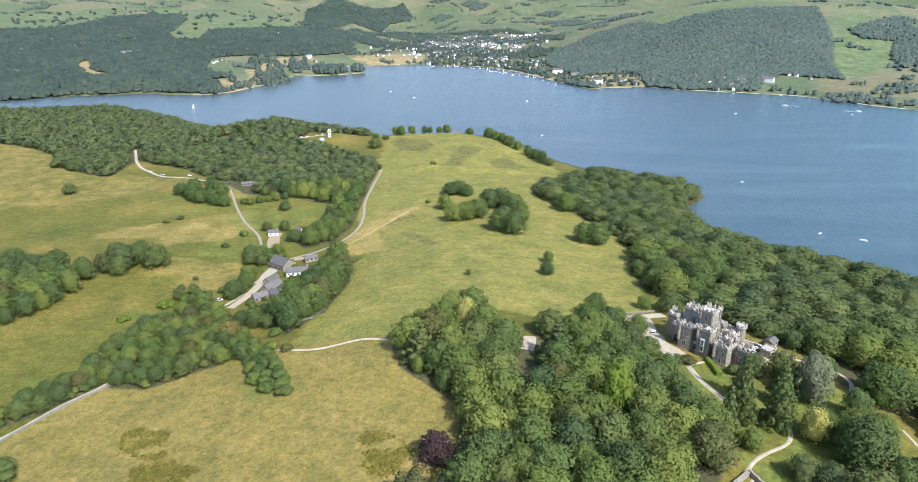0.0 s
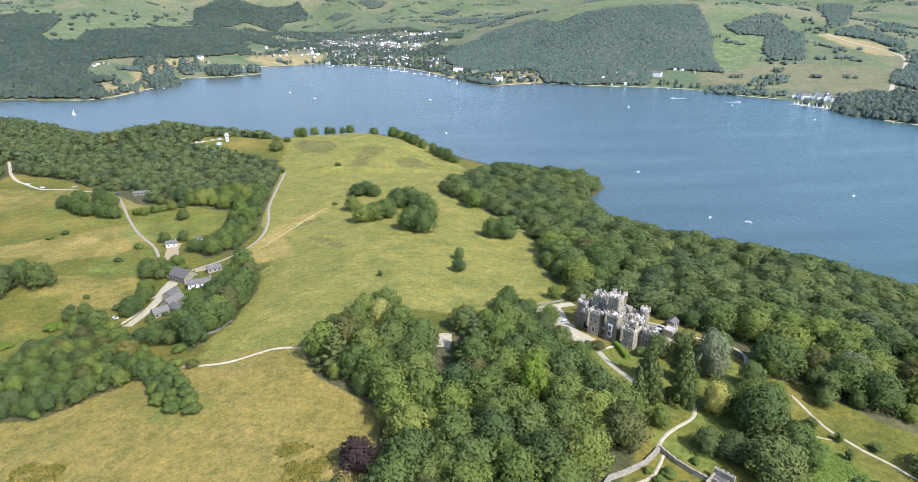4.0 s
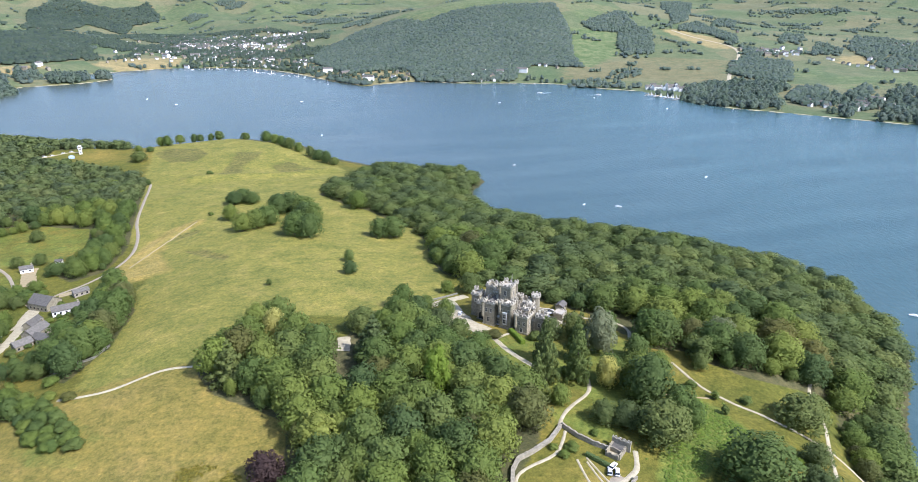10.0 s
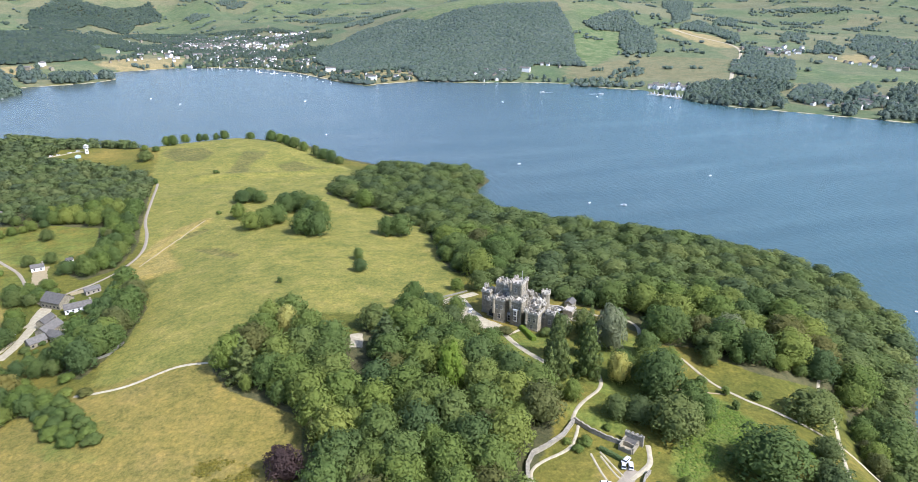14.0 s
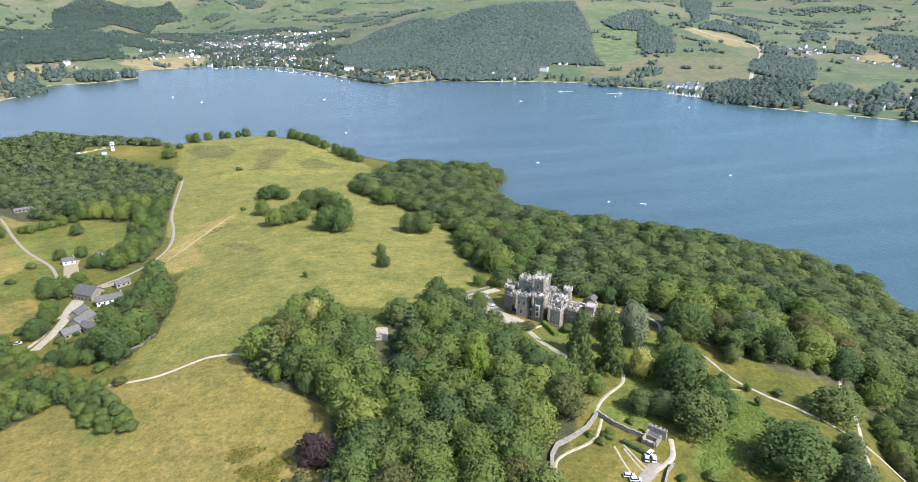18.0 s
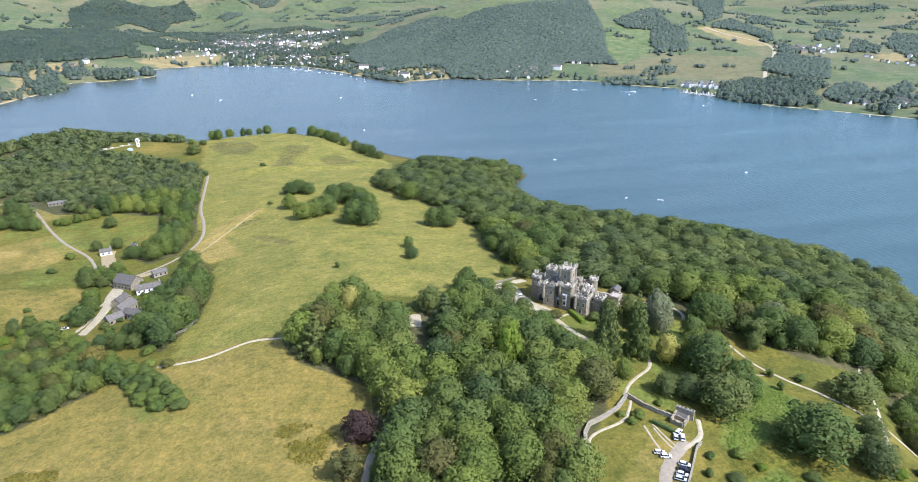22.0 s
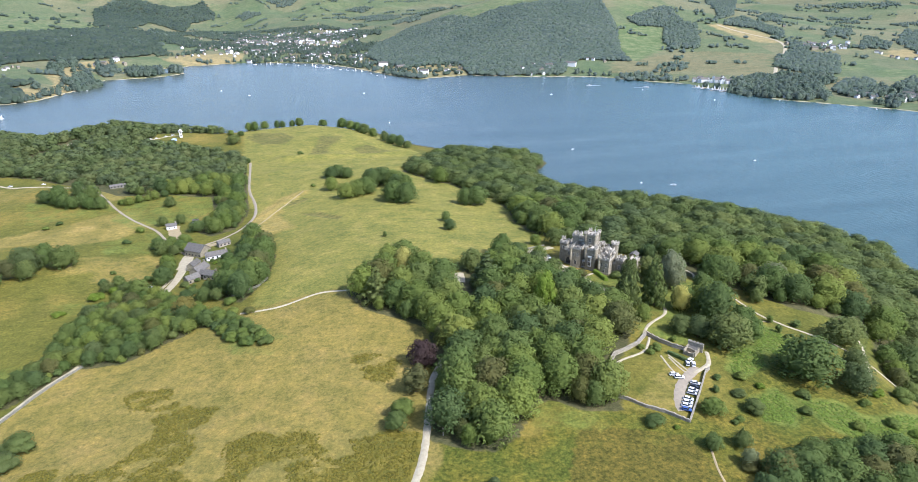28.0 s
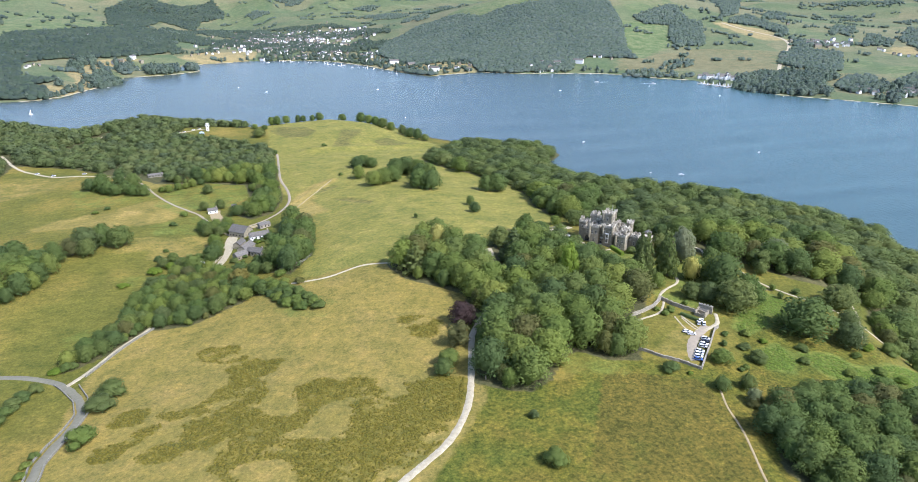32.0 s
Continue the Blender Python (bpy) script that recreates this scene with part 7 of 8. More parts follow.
# the farm
house("barn", -126, 430, -38, 15, 11, 4.5, 4.0, STONE, SLATE, "large slate-roofed stone barn beside the yard", chimney=False)
house("farmhouse", -112, 415, 14, 15, 6.0, 3.0, 2.4, WHITE, SLATE, "long white-washed farmhouse with a slate roof")
house("farmhouse", -121, 384, 62, 13, 7.5, 4.4, 2.8, STONE, SLATE, "grey stone farmhouse with a slate roof")
house("outbuilding", -125, 371, 35, 9, 6.0, 3.2, 2.2, STONE, SLATE, "small slate-roofed stone outbuilding", chimney=False)
house("outbuilding", -116, 375, -32, 8, 5.0, 2.8, 1.9, STONE, SLATE, "small slate-roofed stone byre", chimney=False)
house("outbuilding", -112.5, 369, -35, 9, 6, 3.4, 2.4, STONE, SLATE, "slate-roofed stone wing of the farm")
house("outbuilding", -126.5, 401, 66, 10, 5.5, 3.4, 2.3, STONE, SLATE, "slate-roofed stone stable beside the yard", chimney=False)
house("outbuilding", -108, 440, 25, 9, 5.0, 3.0, 1.6, WOOD, SLATE, "low timber farm shed", chimney=False)
house("cottage", -152, 501, 10, 8, 5.0, 3.0, 1.8, WHITE, SLATE, "small white cottage with a slate roof")
house("shed", -134, 512, 0, 4.5, 3.2, 2.2, 1.0, WHITE, SLATE, "small white shed by the lane", chimney=False)
house("long_shed", -220, 658, 18, 15, 5, 2.6, 1.2, DARK_WALL, SLATE, "long low grey camp building", chimney=False)
house("shed", -154, 648, 0, 8, 5, 2.6, 1.4, WHITE, SLATE, "small white hut among trees", chimney=False)
house("shed", -320, 880, 20, 8, 5, 2.6, 1.4, WHITE, SLATE, "small white hut among trees", chimney=False)


def lookout():
    root = thing("lookout_tower", pose(-182, 905, float(ground(-182, 905)), 0, 0, 15), "slim white lookout tower in a clearing", "tower")
    part("wall", box(bmesh.new(), -1.8, 1.8, -1.8, 1.8, -2, 7.6), WHITE, root)
    part("ledge", box(bmesh.new(), -2.9, 2.9, -2.9, 2.9, 7.5, 8.1), WHITE, root)
    part("lantern", drum(bmesh.new(), 0, 0, 8.1, 9.8, 1.9, 1.8, 8), STONE, root)
    part("roof", drum(bmesh.new(), 0, 0, 9.8, 11.6, 2.9, 0.15, 8), WHITE, root)
    for z in (2.0, 5.6):
        part("window", box(bmesh.new(), -0.8, 0.8, -1.96, -1.84, z, z + 1.6), GLASS, root)


lookout()


def marquee(x, y, turn):
    root = thing("marquee", pose(x, y, float(ground(x, y)), 0, 0, turn), "pale blue marquee tent beside the lookout", "tent")
    part("side_wall", box(bmesh.new(), -3.2, 3.2, -2.4, 2.4, -0.4, 2.3), TENT, root)
    bm = bmesh.new()
    bmesh.ops.create_cone(bm, cap_ends=True, segments=4, radius1=4.4, radius2=0.3, depth=1.6, matrix=Matrix.Translation((0, 0, 3.05)) @ Matrix.Diagonal((1, 0.78, 1, 1)) @ pose(0, 0, 0, 0, 0, 45))
    part("canopy", bm, TENT, root)


TENT = paint("tent_cloth", (0.34, 0.44, 0.58), 0.8)
marquee(-189, 886, 15)
house("shed", -204, 872, 20, 6, 3, 2.2, 0.8, WHITE, WHITE, "white caravan in the camp field", chimney=False)
ribbon("camp_track", [(-232, 890), (-213, 901), (-193, 916), (-184, 912)], 3.5, GRAVEL, "white track across a camp field", category="track")

# the town at the lake's head
SIZES = [(9, 7, 5, 2.6), (12, 7, 5.2, 2.8), (8, 8, 5.5, 2.4), (16, 8, 6, 3.0), (22, 10, 7, 3.4)]
rng_t = np.random.default_rng(12)


def town(spots, group, label_w, label_g, white=0.85, sizes=SIZES, big=1.2):
    for x, y in spots:
        w, d, h, r = sizes[int(rng_t.integers(len(sizes)))]
        if height(x, y) < 1:
            continue
        is_white = rng_t.random() < white
        house("house", float(x), float(y), float(rng_t.uniform(0, 180)), w * big, d * big, h * big, r, WHITE if is_white else STONE, SLATE, label_w if is_white else label_g, False, rng_t.random() < 0.6, group)


def near_to(cx, cy, sx, sy, count):
    return rng_t.normal(size=(count, 2)) * (sx, sy) + (cx, cy)


town(near_to(20, 2560, 105, 210, 130), "houses of the lakeside town", "white house with a slate roof in the town", "grey stone house with a slate roof in the town", 0.7, SIZES[:4], 0.95)
town(near_to(-95, 2560, 55, 120, 22), "houses of the lakeside town", "white house with a slate roof in the town", "grey stone house with a slate roof in the town", 0.4)
town(near_to(215, 2720, 60, 130, 22), "houses of the lakeside town", "white house with a slate roof in the town", "grey stone house with a slate roof in the town")
town(near_to(90, 2085, 65, 30, 24), "houses at the pier", "white hotel building beside the piers", "grey stone building beside the piers", 0.6, SIZES[:4], 0.95)
town(np.array([(205, 1960), (228, 1985), (250, 2010), (222, 1935), (200, 1900), (235, 1850), (262, 1790), (292, 1700), (330, 1600), (420, 1590), (395, 1610)]), "houses along the far bank", "white villa on the far bank", "grey villa on the far bank")
town(near_to(640, 1530, 60, 18, 9), "villas below the hill wood", "white villa among trees by the water", "grey villa among trees by the water", 0.8)
town(near_to(-560, 2010, 70, 60, 8), "houses across the inlet", "white house among trees across the inlet", "grey house among trees across the inlet", 0.8)
town(near_to(-900, 1950, 160, 130, 9), "houses across the inlet", "white house among trees across the inlet", "grey house among trees across the inlet", 0.8)
town(near_to(-420, 2250, 150, 100, 10), "houses across the inlet", "white house among trees across the inlet", "grey house among trees across the inlet", 0.8)
town(near_to(1545, 1580, 55, 22, 22), "row of houses below the fell", "white house in a village row", "grey house in a village row", 0.7, SIZES[:3])
town(near_to(1780, 1230, 130, 60, 20), "houses of a far village", "white house in a far village", "grey house in a far village", 0.5)
town(near_to(1145, 905, 40, 22, 7), "villas on the east shore", "white villa among trees on the east shore", "grey villa among trees on the east shore", 0.5, SIZES[2:])
town(near_to(1230, 800, 40, 30, 6), "villas on the east shore", "white villa among trees on the east shore", "grey villa among trees on the east shore", 0.4, SIZES[2:])
town(np.array([(1065, 976), (1068, 949), (1067, 905), (1084, 884), (1109, 888), (1165, 884), (1475, 1525), (1543, 1531), (1581, 1521), (1738, 1411), (2207, 1705), (2252, 1692), (2358, 1741), (1740, 1259), (1603, 1248), (1244, 1396)]), "houses across the lake", "white house among trees across the lake", "grey house among trees across the lake", 0.6)
town(np.array([(198, 1990), (216, 2012), (355, 1718), (372, 1735), (416, 1654), (437, 1628), (608, 1512), (300, 1800), (330, 1650)]), "houses below the hill wood", "white house on the far bank", "grey house on the far bank", 0.5, SIZES[:3], 1.0)

town(np.array([(718, 1618), (718, 1592), (777, 1609), (785, 1591), (797, 1580), (815, 1548), (1473, 1550), (1476, 1530), (1528, 1558), (1494, 1507), (1537, 1537), (1534, 1512), (1568, 1523), (1630, 1455), (1625, 1436), (1034, 959), (1035, 946), (1065, 961), (1066, 948), (1052, 926), (1082, 942), (1128, 892), (1127, 880), (2208, 1680), (2217, 1655), (2269, 1752), (1600, 1378), (1600, 1360), (1605, 1336), (1630, 1330), (1680, 1345), (1682, 1890), (1289, 2006), (597, 1514), (614, 1516), (620, 1501), (920, 1004), (1051, 1208), (1076, 1218)]), "houses across the lake", "white house among trees across the lake", "grey house among trees across the lake", 0.7, SIZES[:3], 0.9)
town(np.array([(-1176, 2028), (-1152, 2005), (-1230, 1962), (-1198, 1935), (-959, 1979), (-938, 1958), (-914, 1992), (-741, 2062), (-720, 2052), (-712, 2080), (-765, 2070), (-639, 2015), (-623, 2007), (-610, 2036), (-588, 2051), (-569, 2081), (-542, 2117), (-527, 2129), (-666, 1840), (-661, 1863), (-665, 1814), (-644, 1847), (-305, 2122), (-287, 2153), (-265, 2176), (-246, 2170), (-230, 2200), (-183, 2205), (-165, 2222), (-144, 2200), (-606, 2825), (-535, 2339)]), "houses across the inlet", "white house among trees across the inlet", "grey house among trees across the inlet", 0.55, SIZES[:3], 0.75)


def roofscape(name, spots, label):
    """Houses of a far town beyond counting: walls and pitched roofs joined into one mesh."""
    rng = np.random.default_rng(17)
    shape = np.array([(-1, -1, 0), (1, -1, 0), (1, 1, 0), (-1, 1, 0), (-1, -1, 1), (1, -1, 1), (1, 1, 1), (-1, 1, 1), (-1, 0, 1.5), (1, 0, 1.5)], float)
    sides = [(0, 1, 5, 4), (2, 3, 7, 6), (1, 2, 6, 5), (3, 0, 4, 7), (4, 5, 9, 8), (6, 7, 8, 9), (5, 6, 9, 9), (7, 4, 8, 8)]
    verts, faces, kinds = [], [], []
    for x, y in spots:
        z = float(ground(x, y))
        if z < 1:
            continue
        a, w, d, h = rng.uniform(0, 3.14), rng.uniform(3.6, 7), rng.uniform(3.2, 4.4), rng.uniform(4.5, 7)
        v = shape * (w, d, h)
        v = np.stack([v[:, 0] * math.cos(a) - v[:, 1] * math.sin(a) + x, v[:, 0] * math.sin(a) + v[:, 1] * math.cos(a) + y, v[:, 2] + z - 0.5], -1)
        at = len(verts) * 10
        white = 0 if rng.random() < 0.62 else 2
        verts.append(v)
        for k, f in enumerate(sides):
            f = f if f[2] != f[3] else f[:3]
            faces.append([at + i for i in f])
            kinds.append(1 if k in (4, 5) else white)
    me = bpy.data.meshes.new(name)
    me.from_pydata(np.concatenate(verts).tolist(), [], faces)
    for mat in (WHITE, SLATE, STONE):
        me.materials.append(mat)
    me.polygons.foreach_set("material_index", kinds)
    return tagged(new(name, me), label, "town", kind="stuff")


roofscape("town_houses", near_to(15, 2560, 130, 240, 260), "white and grey houses crowded in a lakeside town")
# the hotel by the marina
for x, y, turn, k in ((893, 1262, -18, 0), (897, 1251, 62, 1), (903, 1240, -18, 3), (912, 1226, 62, 1), (916, 1214, -18, 0), (922, 1203, 62, 3), (929, 1190, -18, 1), (934, 1178, 62, 0), (938, 1168, -18, 1), (912, 1268, -30, 1), (918, 1246, 60, 0), (930, 1228, -30, 1), (936, 1214, 20, 0), (944, 1200, 62, 0), (950, 1184, -18, 2), (957, 1160, -18, 0), (935, 1250, 40, 0), (960, 1215, 10, 2), (950, 1238, 75, 0)):
    w, d, h, r = SIZES[k]
    house("hotel_wing", x, y, turn, w, d, h + 1.5, r + 0.8, WHITE if k != 2 else STONE, SLATE, "white gabled hotel wing facing the lake" if k != 2 else "grey stone hotel wing facing the lake", True, True, "lakeside hotel")


# ---- walls ----
def stone_wall(name, line, tall, thick, label, mat=None, step=2.2, teeth=False):
    """A drystone wall that follows the ground, with a rough coping."""
    mat = mat or DARK_WALL
    pts = np.array(line, float)
    gaps = np.r_[0, np.cumsum(np.hypot(*np.diff(pts, axis=0).T))]
    s = np.linspace(0, gaps[-1], max(3, int(gaps[-1] / step)))
    pts = np.stack([np.interp(s, gaps, pts[:, 0]), np.interp(s, gaps, pts[:, 1])], -1)
    way = np.gradient(pts, axis=0)
    way /= np.linalg.norm(way, axis=1, keepdims=True) + 1e-9
    side = np.stack([-way[:, 1], way[:, 0]], -1) * thick / 2
    z = ground(pts[:, 0], pts[:, 1])
    rng = np.random.default_rng(len(line) * 7 + int(tall * 10))
    top = z + tall * (1 + rng.uniform(-0.14, 0.14, len(z)))

    def tube(lo, hi, wide):
        a, b_ = pts - side * wide, pts + side * wide
        v = np.stack([np.c_[a, lo], np.c_[a, hi], np.c_[b_, hi], np.c_[b_, lo]], 1).reshape(-1, 3)
        k = np.arange(len(v)).reshape(-1, 4)
        f = [np.stack([k[:-1, i], k[1:, i], k[1:, (i + 1) % 4], k[:-1, (i + 1) % 4]], -1) for i in range(4)]
        ends = np.array([[0, 1, 2, 3], [len(v) - 1, len(v) - 2, len(v) - 3, len(v) - 4]])
        return v, np.concatenate(f + [ends])

    root = tagged(new(name, mesh(name, *tube(z - 0.8, top, 1.0), mat)), label, "wall", kind="structure")
    ob = new("coping", mesh("coping", *tube(top - 0.02, top + 0.16 * (1 + rng.uniform(-0.3, 0.3, len(z))), 1.2), mat))
    ob.parent = root
    return root


stone_wall("garden_wall", [(105.3, 191), (96.9, 184.1), (88.2, 180.3), (80.7, 178.1), (76.4, 173.6), (72.8, 165.8), (71.5, 161)], 1.4, 1.2, "broad curved wall of pale rubble stone", WALL_STONE, 0.9)
stone_wall("garden_wall", [(105.3, 191), (108.6, 182.8), (112.7, 176.8), (116, 173.4)], 1.9, 0.6, "grey stone garden wall beside the gatehouse", WALL_STONE, 0.9)
stone_wall("yard_wall", [(66, 149), (69.5, 145.5), (73.8, 139.6), (80.4, 134), (86.4, 126.2)], 1.3, 0.6, "grey stone wall round the car park", WALL_STONE, 0.9)
stone_wall("yard_wall", [(86.4, 126.2), (103, 142.8), (114.5, 155), (118, 157)], 1.5, 0.6, "grey stone wall beside parked cars", WALL_STONE, 0.9)
stone_wall("field_wall", [(-197, 230), (-192, 240), (-187, 250), (-180, 261), (-170, 273)], 0.9, 0.5, "drystone wall along the lane")
stone_wall("field_wall", [(-198, 222), (-191, 208), (-187.3, 192), (-189.3, 178), (-192.2, 168), (-195, 156), (-194.2, 147), (-198, 90)], 0.8, 0.45, "drystone wall beside the road")
stone_wall("field_wall", [(-210, 226), (-204.5, 218.5), (-196.8, 206), (-192.9, 192), (-194.8, 180), (-198, 169.5), (-201, 157), (-200, 148), (-204, 90)], 0.8, 0.45, "drystone wall beside the road")
stone_wall("field_wall", [(-100, 316), (-94, 322), (-82, 323), (-76, 334)], 1.0, 0.6, "drystone wall below the farm grove")


# the ruined gatehouse of the walled garden: roofless walls with broken tops
def broken_wall(x0, x1, y0, y1, top, rng, foot=-2.0):
    """A wall whose top steps up and down where stones have fallen."""
    bm = bmesh.new()
    along_x = x1 - x0 > y1 - y0
    length = (x1 - x0) if along_x else (y1 - y0)
    count = max(2, int(length / 0.8))
    line = [(0, foot)]
    for k in range(count):
        z = top * rng.uniform(0.72, 1.0)
        line += [(length * k / count, z), (length * (k + 1) / count, z)]
    line.append((length, foot))
    face = bm.faces.new([bm.verts.new((x0 + s, y0, z) if along_x else (x0, y0 + s, z)) for s, z in line])
    made = bmesh.ops.extrude_face_region(bm, geom=[face])
    bmesh.ops.translate(bm, verts=[v for v in made["geom"] if isinstance(v, bmesh.types.BMVert)], vec=(0, y1 - y0, 0) if along_x else (x1 - x0, 0, 0))
    bmesh.ops.recalc_face_normals(bm, faces=bm.faces)
    return bm


def gatehouse():
    root = thing("gatehouse", pose(118.6, 171.4, float(ground(118.6, 171.4)) + 0.1, 0, 0, 36), "ruined roofless grey stone gatehouse of a walled garden", "gatehouse")
    rng = np.random.default_rng(6)
    for x0, x1, y0, y1, top in ((-4.4, 2.6, 2.3, 2.9, 3.0), (-4.4, -3.8, -2.2, 2.3, 2.2), (-3.8, 2.6, -2.8, -2.2, 2.3), (-0.9, -0.4, -2.2, 2.3, 2.4)):
        part("wall", broken_wall(x0, x1, y0, y1, top, rng), STONE, root)
    tower = part("tower", box(bmesh.new(), 2.6, 3.7, -4.2, 3.1, -2, 3.6), WALL_STONE, root, "tall end wall of pale grey stone")
    part("parapet", crenels(tower, 2.5, 3.8, -4.3, 3.2, 3.6, 0.35, 0.7, 0.45, 0.3), WALL_STONE, tower)
    part("roof", box(bmesh.new(), -0.4, 2.6, -2.2, 2.3, 1.7, 1.95), SLATE, root, "low slate roof behind broken walls")
    part("floor", box(bmesh.new(), -3.8, -0.9, -2.2, 2.3, -0.6, 0.15), GRAVEL, root, "rubble floor")
    part("door", box(bmesh.new(), 0.3, 1.4, -2.92, -2.82, 0, 2.0), WOOD, root, "weathered plank door")


gatehouse()


# ---- cars ----
def car_meshes(mat):
    bm = bmesh.new()
    box(bm, -2.15, 2.15, -0.87, 0.87, 0.28, 0.86, 0.12)
    body = bpy.data.meshes.new("body")
    bm.to_mesh(body)
    bm.free()
    body.materials.append(mat)
    bm = bmesh.new()
    v = [bm.verts.new(c_) for c_ in ((-2.0, -0.8, 0.84), (1.15, -0.8, 0.84), (1.15, 0.8, 0.84), (-2.0, 0.8, 0.84), (-1.6, -0.66, 1.4), (0.4, -0.66, 1.4), (0.4, 0.66, 1.4), (-1.6, 0.66, 1.4))]
    for f in ((0, 1, 5, 4), (1, 2, 6, 5), (2, 3, 7, 6), (3, 0, 4, 7), (4, 5, 6, 7), (3, 2, 1, 0)):
        bm.faces.new([v[k] for k in f])
    cabin = bpy.data.meshes.new("cabin_glass")
    bm.to_mesh(cabin)
    bm.free()
    cabin.materials.append(GLASS)
    bm = box(bmesh.new(), -1.62, 0.42, -0.68, 0.68, 1.39, 1.46, 0.03)
    top = bpy.data.meshes.new("roof_panel")
    bm.to_mesh(top)
    bm.free()
    top.materials.append(mat)
    return body, cabin, top


bm = bmesh.new()
bmesh.ops.create_cone(bm, cap_ends=True, segments=12, radius1=0.32, radius2=0.32, depth=0.2, matrix=pose(0, 0, 0, 90))
WHEEL = bpy.data.meshes.new("wheel")
bm.to_mesh(WHEEL)
bm.free()
WHEEL.materials.append(RUBBER)
CARS = {}


def car(x, y, turn, mat, label):
    if mat.name not in CARS:
        CARS[mat.name] = car_meshes(mat)
    body, cabin, top = CARS[mat.name]
    root = thing("car", pose(x, y, float(ground(x, y)) + 0.24, 0, 0, turn), label, "car", "parked cars")
    part("body", body, mat, root)
    part("cabin_glass", cabin, GLASS, root)
    part("roof_panel", top, mat, root)
    for wx in (-1.35, 1.35):
        for wy in (-0.8, 0.8):
            part("wheel", WHEEL, RUBBER, root).matrix_basis = pose(wx, wy, 0.32)


for x, y, turn, mat, label in ((104.3, 148.4, -42, CAR_WHITE, "white car parked by the yard wall"), (102.3, 146.2, -42, CAR_BLACK, "black car parked by the yard wall"),
                               (100.3, 144.2, -42, CAR_WHITE, "white car parked by the yard wall"), (98.4, 142.3, -42, CAR_SILVER, "silver car parked by the yard wall"),
                               (94.6, 139.2, -42, CAR_WHITE, "white car parked by the yard wall"), (92.8, 137.2, -42, CAR_WHITE, "white car parked by the yard wall"),
                               (91.0, 135.3, -42, CAR_WHITE, "white car parked by the yard wall"), (89.4, 133.2, -42, CAR_BLUE, "blue car parked by the yard wall"),
                               (98.8, 156.4, -20, CAR_WHITE, "white car parked on the grass"), (100.0, 154.0, -20, CAR_WHITE, "white car parked on the grass"),
                               (112.6, 161.4, 60, CAR_WHITE, "white van parked by the gatehouse"), (110.2, 162.6, 60, CAR_SILVER, "silver car parked by the gatehouse"), (112.8, 164.6, 30, CAR_WHITE, "white car parked by the gatehouse"),
                               (-152, 373, 10, CAR_WHITE, "white car parked beside the lane"), (-142, 392, 80, CAR_SILVER, "silver car in the farm yard"),
                               (100, 312, 60, CAR_SILVER, "silver car on the castle forecourt"), (98, 304, 60, CAR_BLACK, "black car on the castle forecourt"),
                               (101, 299, 60, CAR_WHITE, "white car on the castle forecourt"), (146, 284, 20, CAR_WHITE, "white car behind the castle"),
                               (149, 288, 20, CAR_WHITE, "white car behind the castle"), (152, 291, 20, CAR_SILVER, "silver car behind the castle"),
                               (-244, 664, 60, CAR_BLUE, "blue car on the camp track"), (-300, 704, 10, CAR_WHITE, "white van on the camp track"),
                               (-332, 707, 30, CAR_WHITE, "white van on the camp track"), (-352, 722, 40, CAR_WHITE, "white van on the camp track"),
                               (-213, 902, 25, CAR_WHITE, "white van in the camp field"), (-202, 910, 35, CAR_WHITE, "white van in the camp field"),
                               (-220, 898, 25, CAR_WHITE, "white van in the camp field"), (-194, 916, 35, CAR_WHITE, "white van in the camp field")):
    car(x, y, turn, mat, label)

# service buildings behind the castle
def lodge():
    root = thing("lodge", pose(153, 282, float(ground(153, 282)) + 0.1, 0, 0, 40), "small grey battlemented stone lodge behind the castle", "lodge")
    body = part("wall", box(bmesh.new(), -3.2, 3.2, -2.6, 2.6, -2, 3.8), STONE, root)
    part("parapet", crenels(body, -3.3, 3.3, -2.7, 2.7, 3.8, 0.4, 0.7, 0.5, 0.4), STONE_PALE, body)
    part("roof", box(bmesh.new(), -2.8, 2.8, -2.2, 2.2, 3.75, 3.95), LEAD, body)
    castle_window(body, -1.2, -2.6, 0.9, 0.9, 1.6, "front")
    castle_window(body, 1.4, -2.6, 0.9, 0.9, 1.6, "front")


lodge()
house("outbuilding", 160, 294, 40, 6, 4.5, 2.8, 1.4, STONE, SLATE, "grey stone castle outbuilding", chimney=False)
stone_wall("court_wall", [(139, 287), (141, 292), (146, 294), (151, 291), (153, 286)], 2.2, 0.7, "curved pale stone wall of the castle court", STONE_PALE)
stone_wall("court_wall", [(90, 321), (98, 324), (110, 329)], 0.8, 0.6, "low stone wall along the forecourt", DARK_WALL)

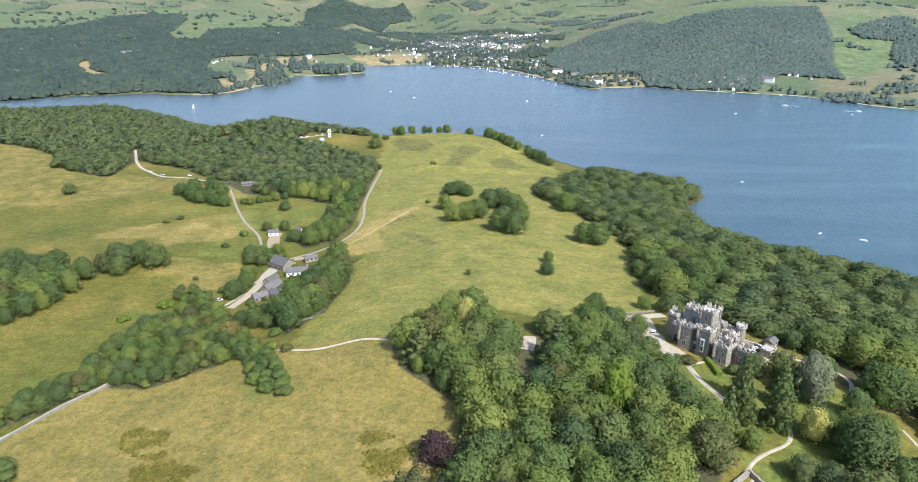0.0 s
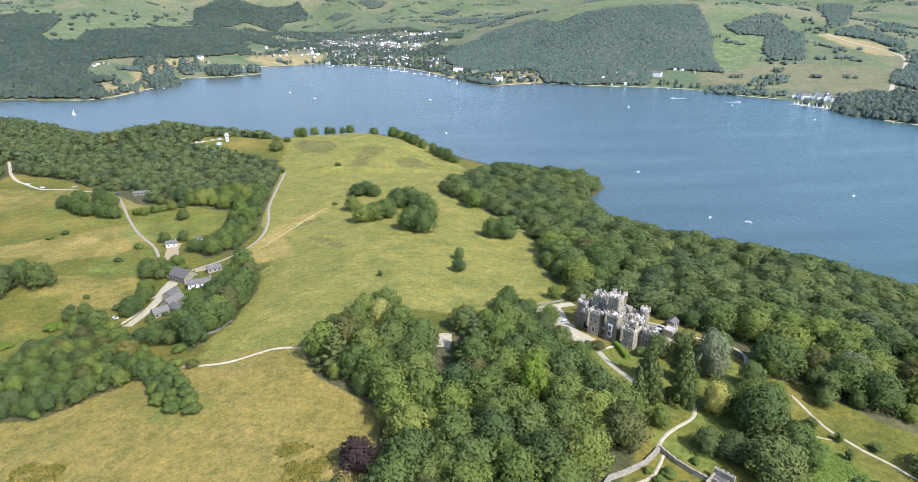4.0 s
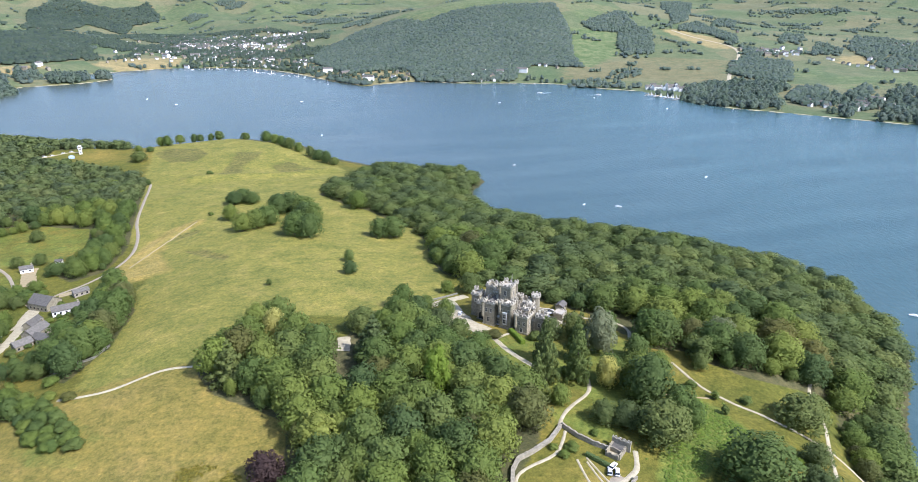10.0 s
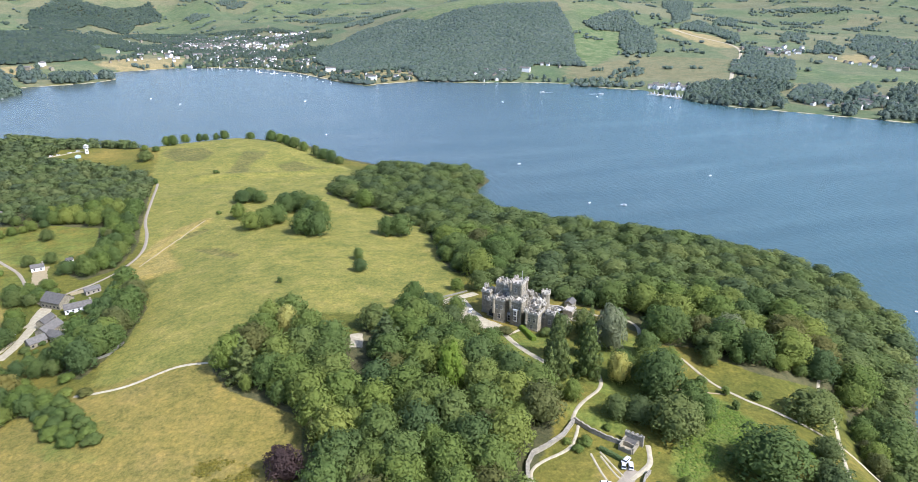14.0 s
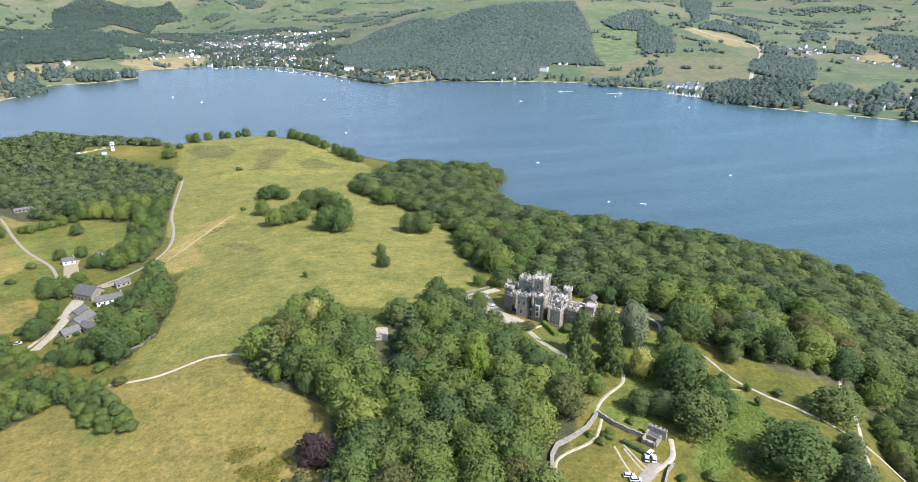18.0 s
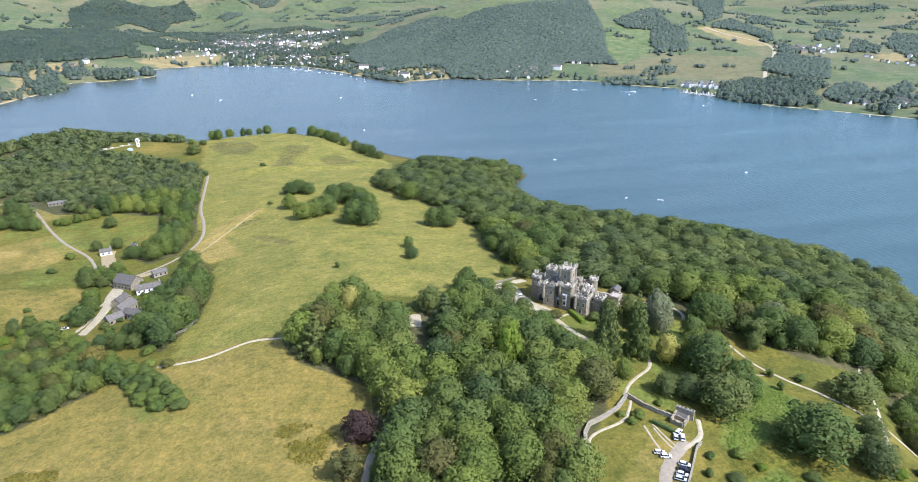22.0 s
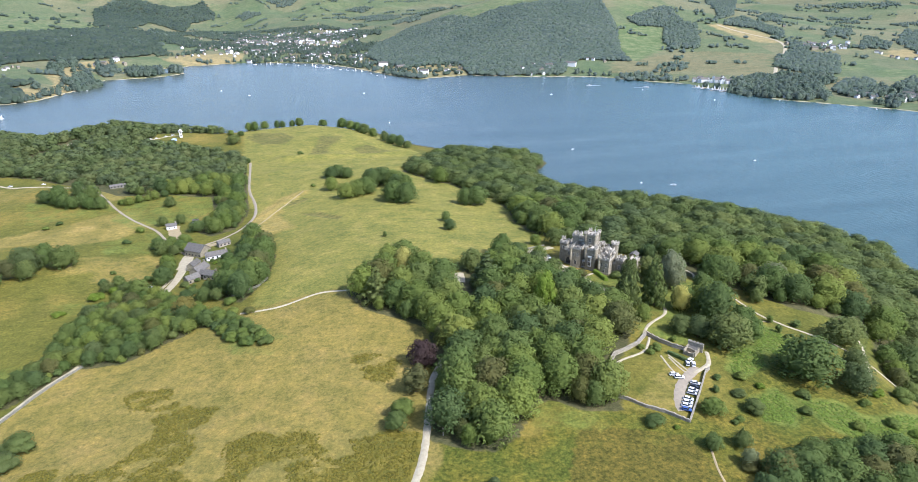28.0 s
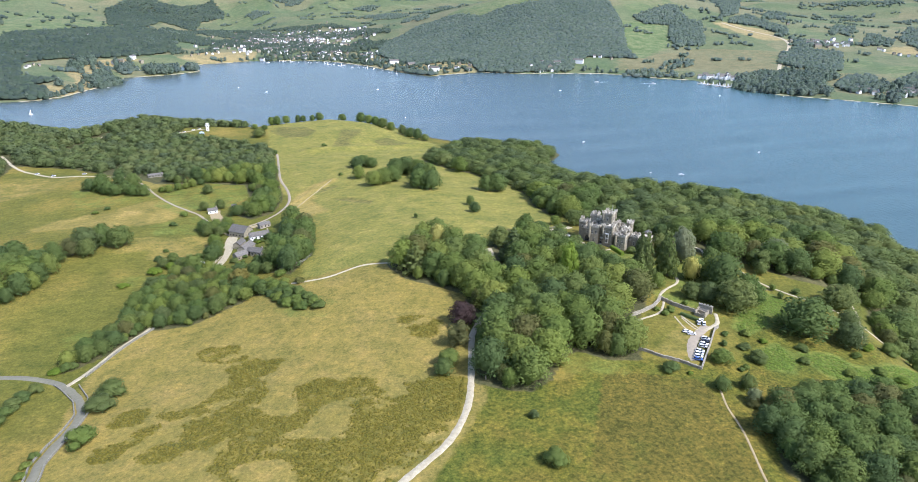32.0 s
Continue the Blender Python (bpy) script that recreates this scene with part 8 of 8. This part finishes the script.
# ---- boats ----
def boat_meshes(length, wide, sail=False):
    prof = [(-0.5, 0.8), (-0.2, 1.0), (0.15, 0.92), (0.38, 0.5), (0.5, 0.03)]
    bm = bmesh.new()
    rings = []
    for x, w in prof:
        rings.append([bm.verts.new((x * length, s_ * w * wide / 2, z * length * 0.1)) for s_, z in ((-1, 1.0), (-0.7, -0.4), (0.7, -0.4), (1, 1.0))])
    for a, b_ in zip(rings[:-1], rings[1:]):
        for k in range(3):
            bm.faces.new((a[k], b_[k], b_[k + 1], a[k + 1]))
        bm.faces.new((a[3], b_[3], b_[0], a[0]))
    bm.faces.new(rings[0])
    bm.faces.new(rings[-1][::-1])
    bmesh.ops.recalc_face_normals(bm, faces=bm.faces)
    hull = bpy.data.meshes.new("hull")
    bm.to_mesh(hull)
    bm.free()
    hull.materials.append(CAR_WHITE)
    bm = box(bmesh.new(), -0.18 * length, 0.2 * length, -0.3 * wide, 0.3 * wide, 0.09 * length, 0.2 * length, 0.02 * length)
    cabin = bpy.data.meshes.new("cabin")
    bm.to_mesh(cabin)
    bm.free()
    cabin.materials.append(CAR_WHITE)
    bm = box(bmesh.new(), -0.14 * length, 0.205 * length, -0.305 * wide, 0.305 * wide, 0.135 * length, 0.175 * length)
    panes = bpy.data.meshes.new("windows")
    bm.to_mesh(panes)
    bm.free()
    panes.materials.append(GLASS)
    return hull, cabin, panes


FOAM = plain("foam", (0.3, 0.36, 0.4), (0.75, 0.78, 0.8), 0.8, 0.9)
FLEET = {k: boat_meshes(k * 0.72, k * 0.25) for k in (6.5, 9.0, 16.0)}


def boat(x, y, turn, size, label, mast=False, group="boats on the lake"):
    hull, cabin, panes = FLEET[size]
    root = thing("boat", pose(x, y, 0.05, 0, 0, turn), label, "boat", group)
    part("hull", hull, CAR_WHITE, root)
    part("cabin", cabin, CAR_WHITE, root)
    part("cabin_glass", panes, GLASS, root)
    if size > 12 and group == "boats on the lake":
        bm = bmesh.new()
        v = [bm.verts.new(c_) for c_ in ((-size * 0.3, -1.3, 0.02), (-size * 0.3, 1.3, 0.02), (-size * 0.9, 1.6, 0.02), (-size * 1.7, 0.5, 0.02), (-size * 1.7, -0.5, 0.02), (-size * 0.9, -1.6, 0.02))]
        bm.faces.new(v[::-1])
        part("wake", bm, FOAM, root, "white foaming wake")
    if mast:
        part("mast", drum(bmesh.new(), 0.4, 0, 0.5, size * 1.0, 0.09, 0.05, 6), CAR_WHITE, root)
        bm = bmesh.new()
        v = [bm.verts.new(c_) for c_ in ((0.3, 0.03, 1.4), (-size * 0.3, 0.03, 1.4), (0.3, 0.03, size * 0.92))]
        w = [bm.verts.new(c_) for c_ in ((0.3, -0.03, 1.4), (-size * 0.3, -0.03, 1.4), (0.3, -0.03, size * 0.92))]
        bm.faces.new(v)
        bm.faces.new(w[::-1])
        for k in range(3):
            bm.faces.new((v[k], v[(k + 1) % 3], w[(k + 1) % 3], w[k]))
        part("sail", bm, WHITE, root)


for x, y, turn, size in ((642, 1297, 168, 16.0), (749, 1231, -20, 16.0), (720, 1199, 30, 6.5), (507, 1201, 0, 6.5), (127, 995, 80, 6.5), (328, 730, 10, 6.5), (328, 556, 30, 6.5),
                         (357, 538, -30, 9.0), (-154, 1476, 60, 6.5), (-95, 1385, 20, 6.5), (518, 603, 15, 6.5), (412, 265, -40, 9.0), (138, 1342, 0, 6.5), (777, 1031, 50, 9.0), (890, 985, 60, 6.5),
                         (980, 850, 60, 9.0), (700, 1440, 0, 6.5), (-440, 1575, 20, 6.5)):
    boat(x, y, turn, size, "white motor cruiser under way on the lake" if size > 8 else "small white boat on the lake")
boat(-502, 1238, 30, 9.0, "white sailing boat with a raised sail", True)
rng_b = np.random.default_rng(5)
for k in range(64):
    s_ = k / 63
    x, y = 852 + s_ * 30 + rng_b.normal() * 5, 1200 - s_ * 85 + rng_b.normal() * 5
    if height(x, y) < 0:
        boat(x, y, 150 + rng_b.normal() * 12, 9.0 if k % 2 else 6.5, "white yacht moored in the hotel marina", k % 3 == 0, "moored yachts")
for k in range(46):
    i = int(rng_b.integers(13, 18))
    a, b_ = np.array(FAR_BANK[i]), np.array(FAR_BANK[i - 1])
    p_ = a + (b_ - a) * rng_b.random() + np.array((-22, -12)) * rng_b.uniform(0.5, 2.2)
    if height(*p_) < 0:
        boat(float(p_[0]), float(p_[1]), rng_b.uniform(0, 360), 16.0 if k % 9 == 0 else 6.5, "white boat moored near the piers", k % 4 == 0, "boats at the piers")


quay = np.array([(-96, 2030), (-21, 2034), (50, 1962), (92, 1902), (146, 1812), (190, 1752), (212, 1660), (236, 1560)], float)
for k in range(44):
    s_ = min(6.99, rng_b.random() ** 1.3 * 7)
    at = quay[int(s_)] + (quay[int(s_) + 1] - quay[int(s_)]) * (s_ % 1) + rng_b.normal(size=2) * 6
    if off_far(at[:1], at[1:])[0] < -4:
        boat(float(at[0]), float(at[1]), float(rng_b.uniform(0, 180)), 9.0 if k % 3 else 6.5, "white boat moored off the town's waterfront", k % 5 == 0, "boats moored off the town")
# piers and the marina's jetties
def jetty(x, y, turn, length, label):
    root = thing("jetty", pose(x, y, 0, 0, 0, turn), label, "jetty")
    part("deck", box(bmesh.new(), 0, length, -1.2, 1.2, 0.6, 0.85), WOOD, root)
    for k in range(int(length / 8) + 1):
        for s_ in (-1, 1):
            part("post", drum(bmesh.new(), min(k * 8 + 0.3, length - 0.3), s_ * 1.05, -6, 1.5, 0.16, 0.14, 6), WOOD, root)


for x, y, turn in ((868, 1205, 205), (872, 1180, 205), (878, 1155, 205), (882, 1130, 205)):
    jetty(x, y, turn, 34, "timber marina jetty with moored yachts")
for x, y, turn in ((104, 1998, 250), (128, 1960, 235), (155, 1905, 220), (182, 1850, 210)):
    jetty(x, y, turn, 36, "timber steamer pier at the town")
house("pier_building", 118, 2012, 60, 16, 8, 6, 3.0, WHITE, SLATE, "white pier building by the water", False, False)
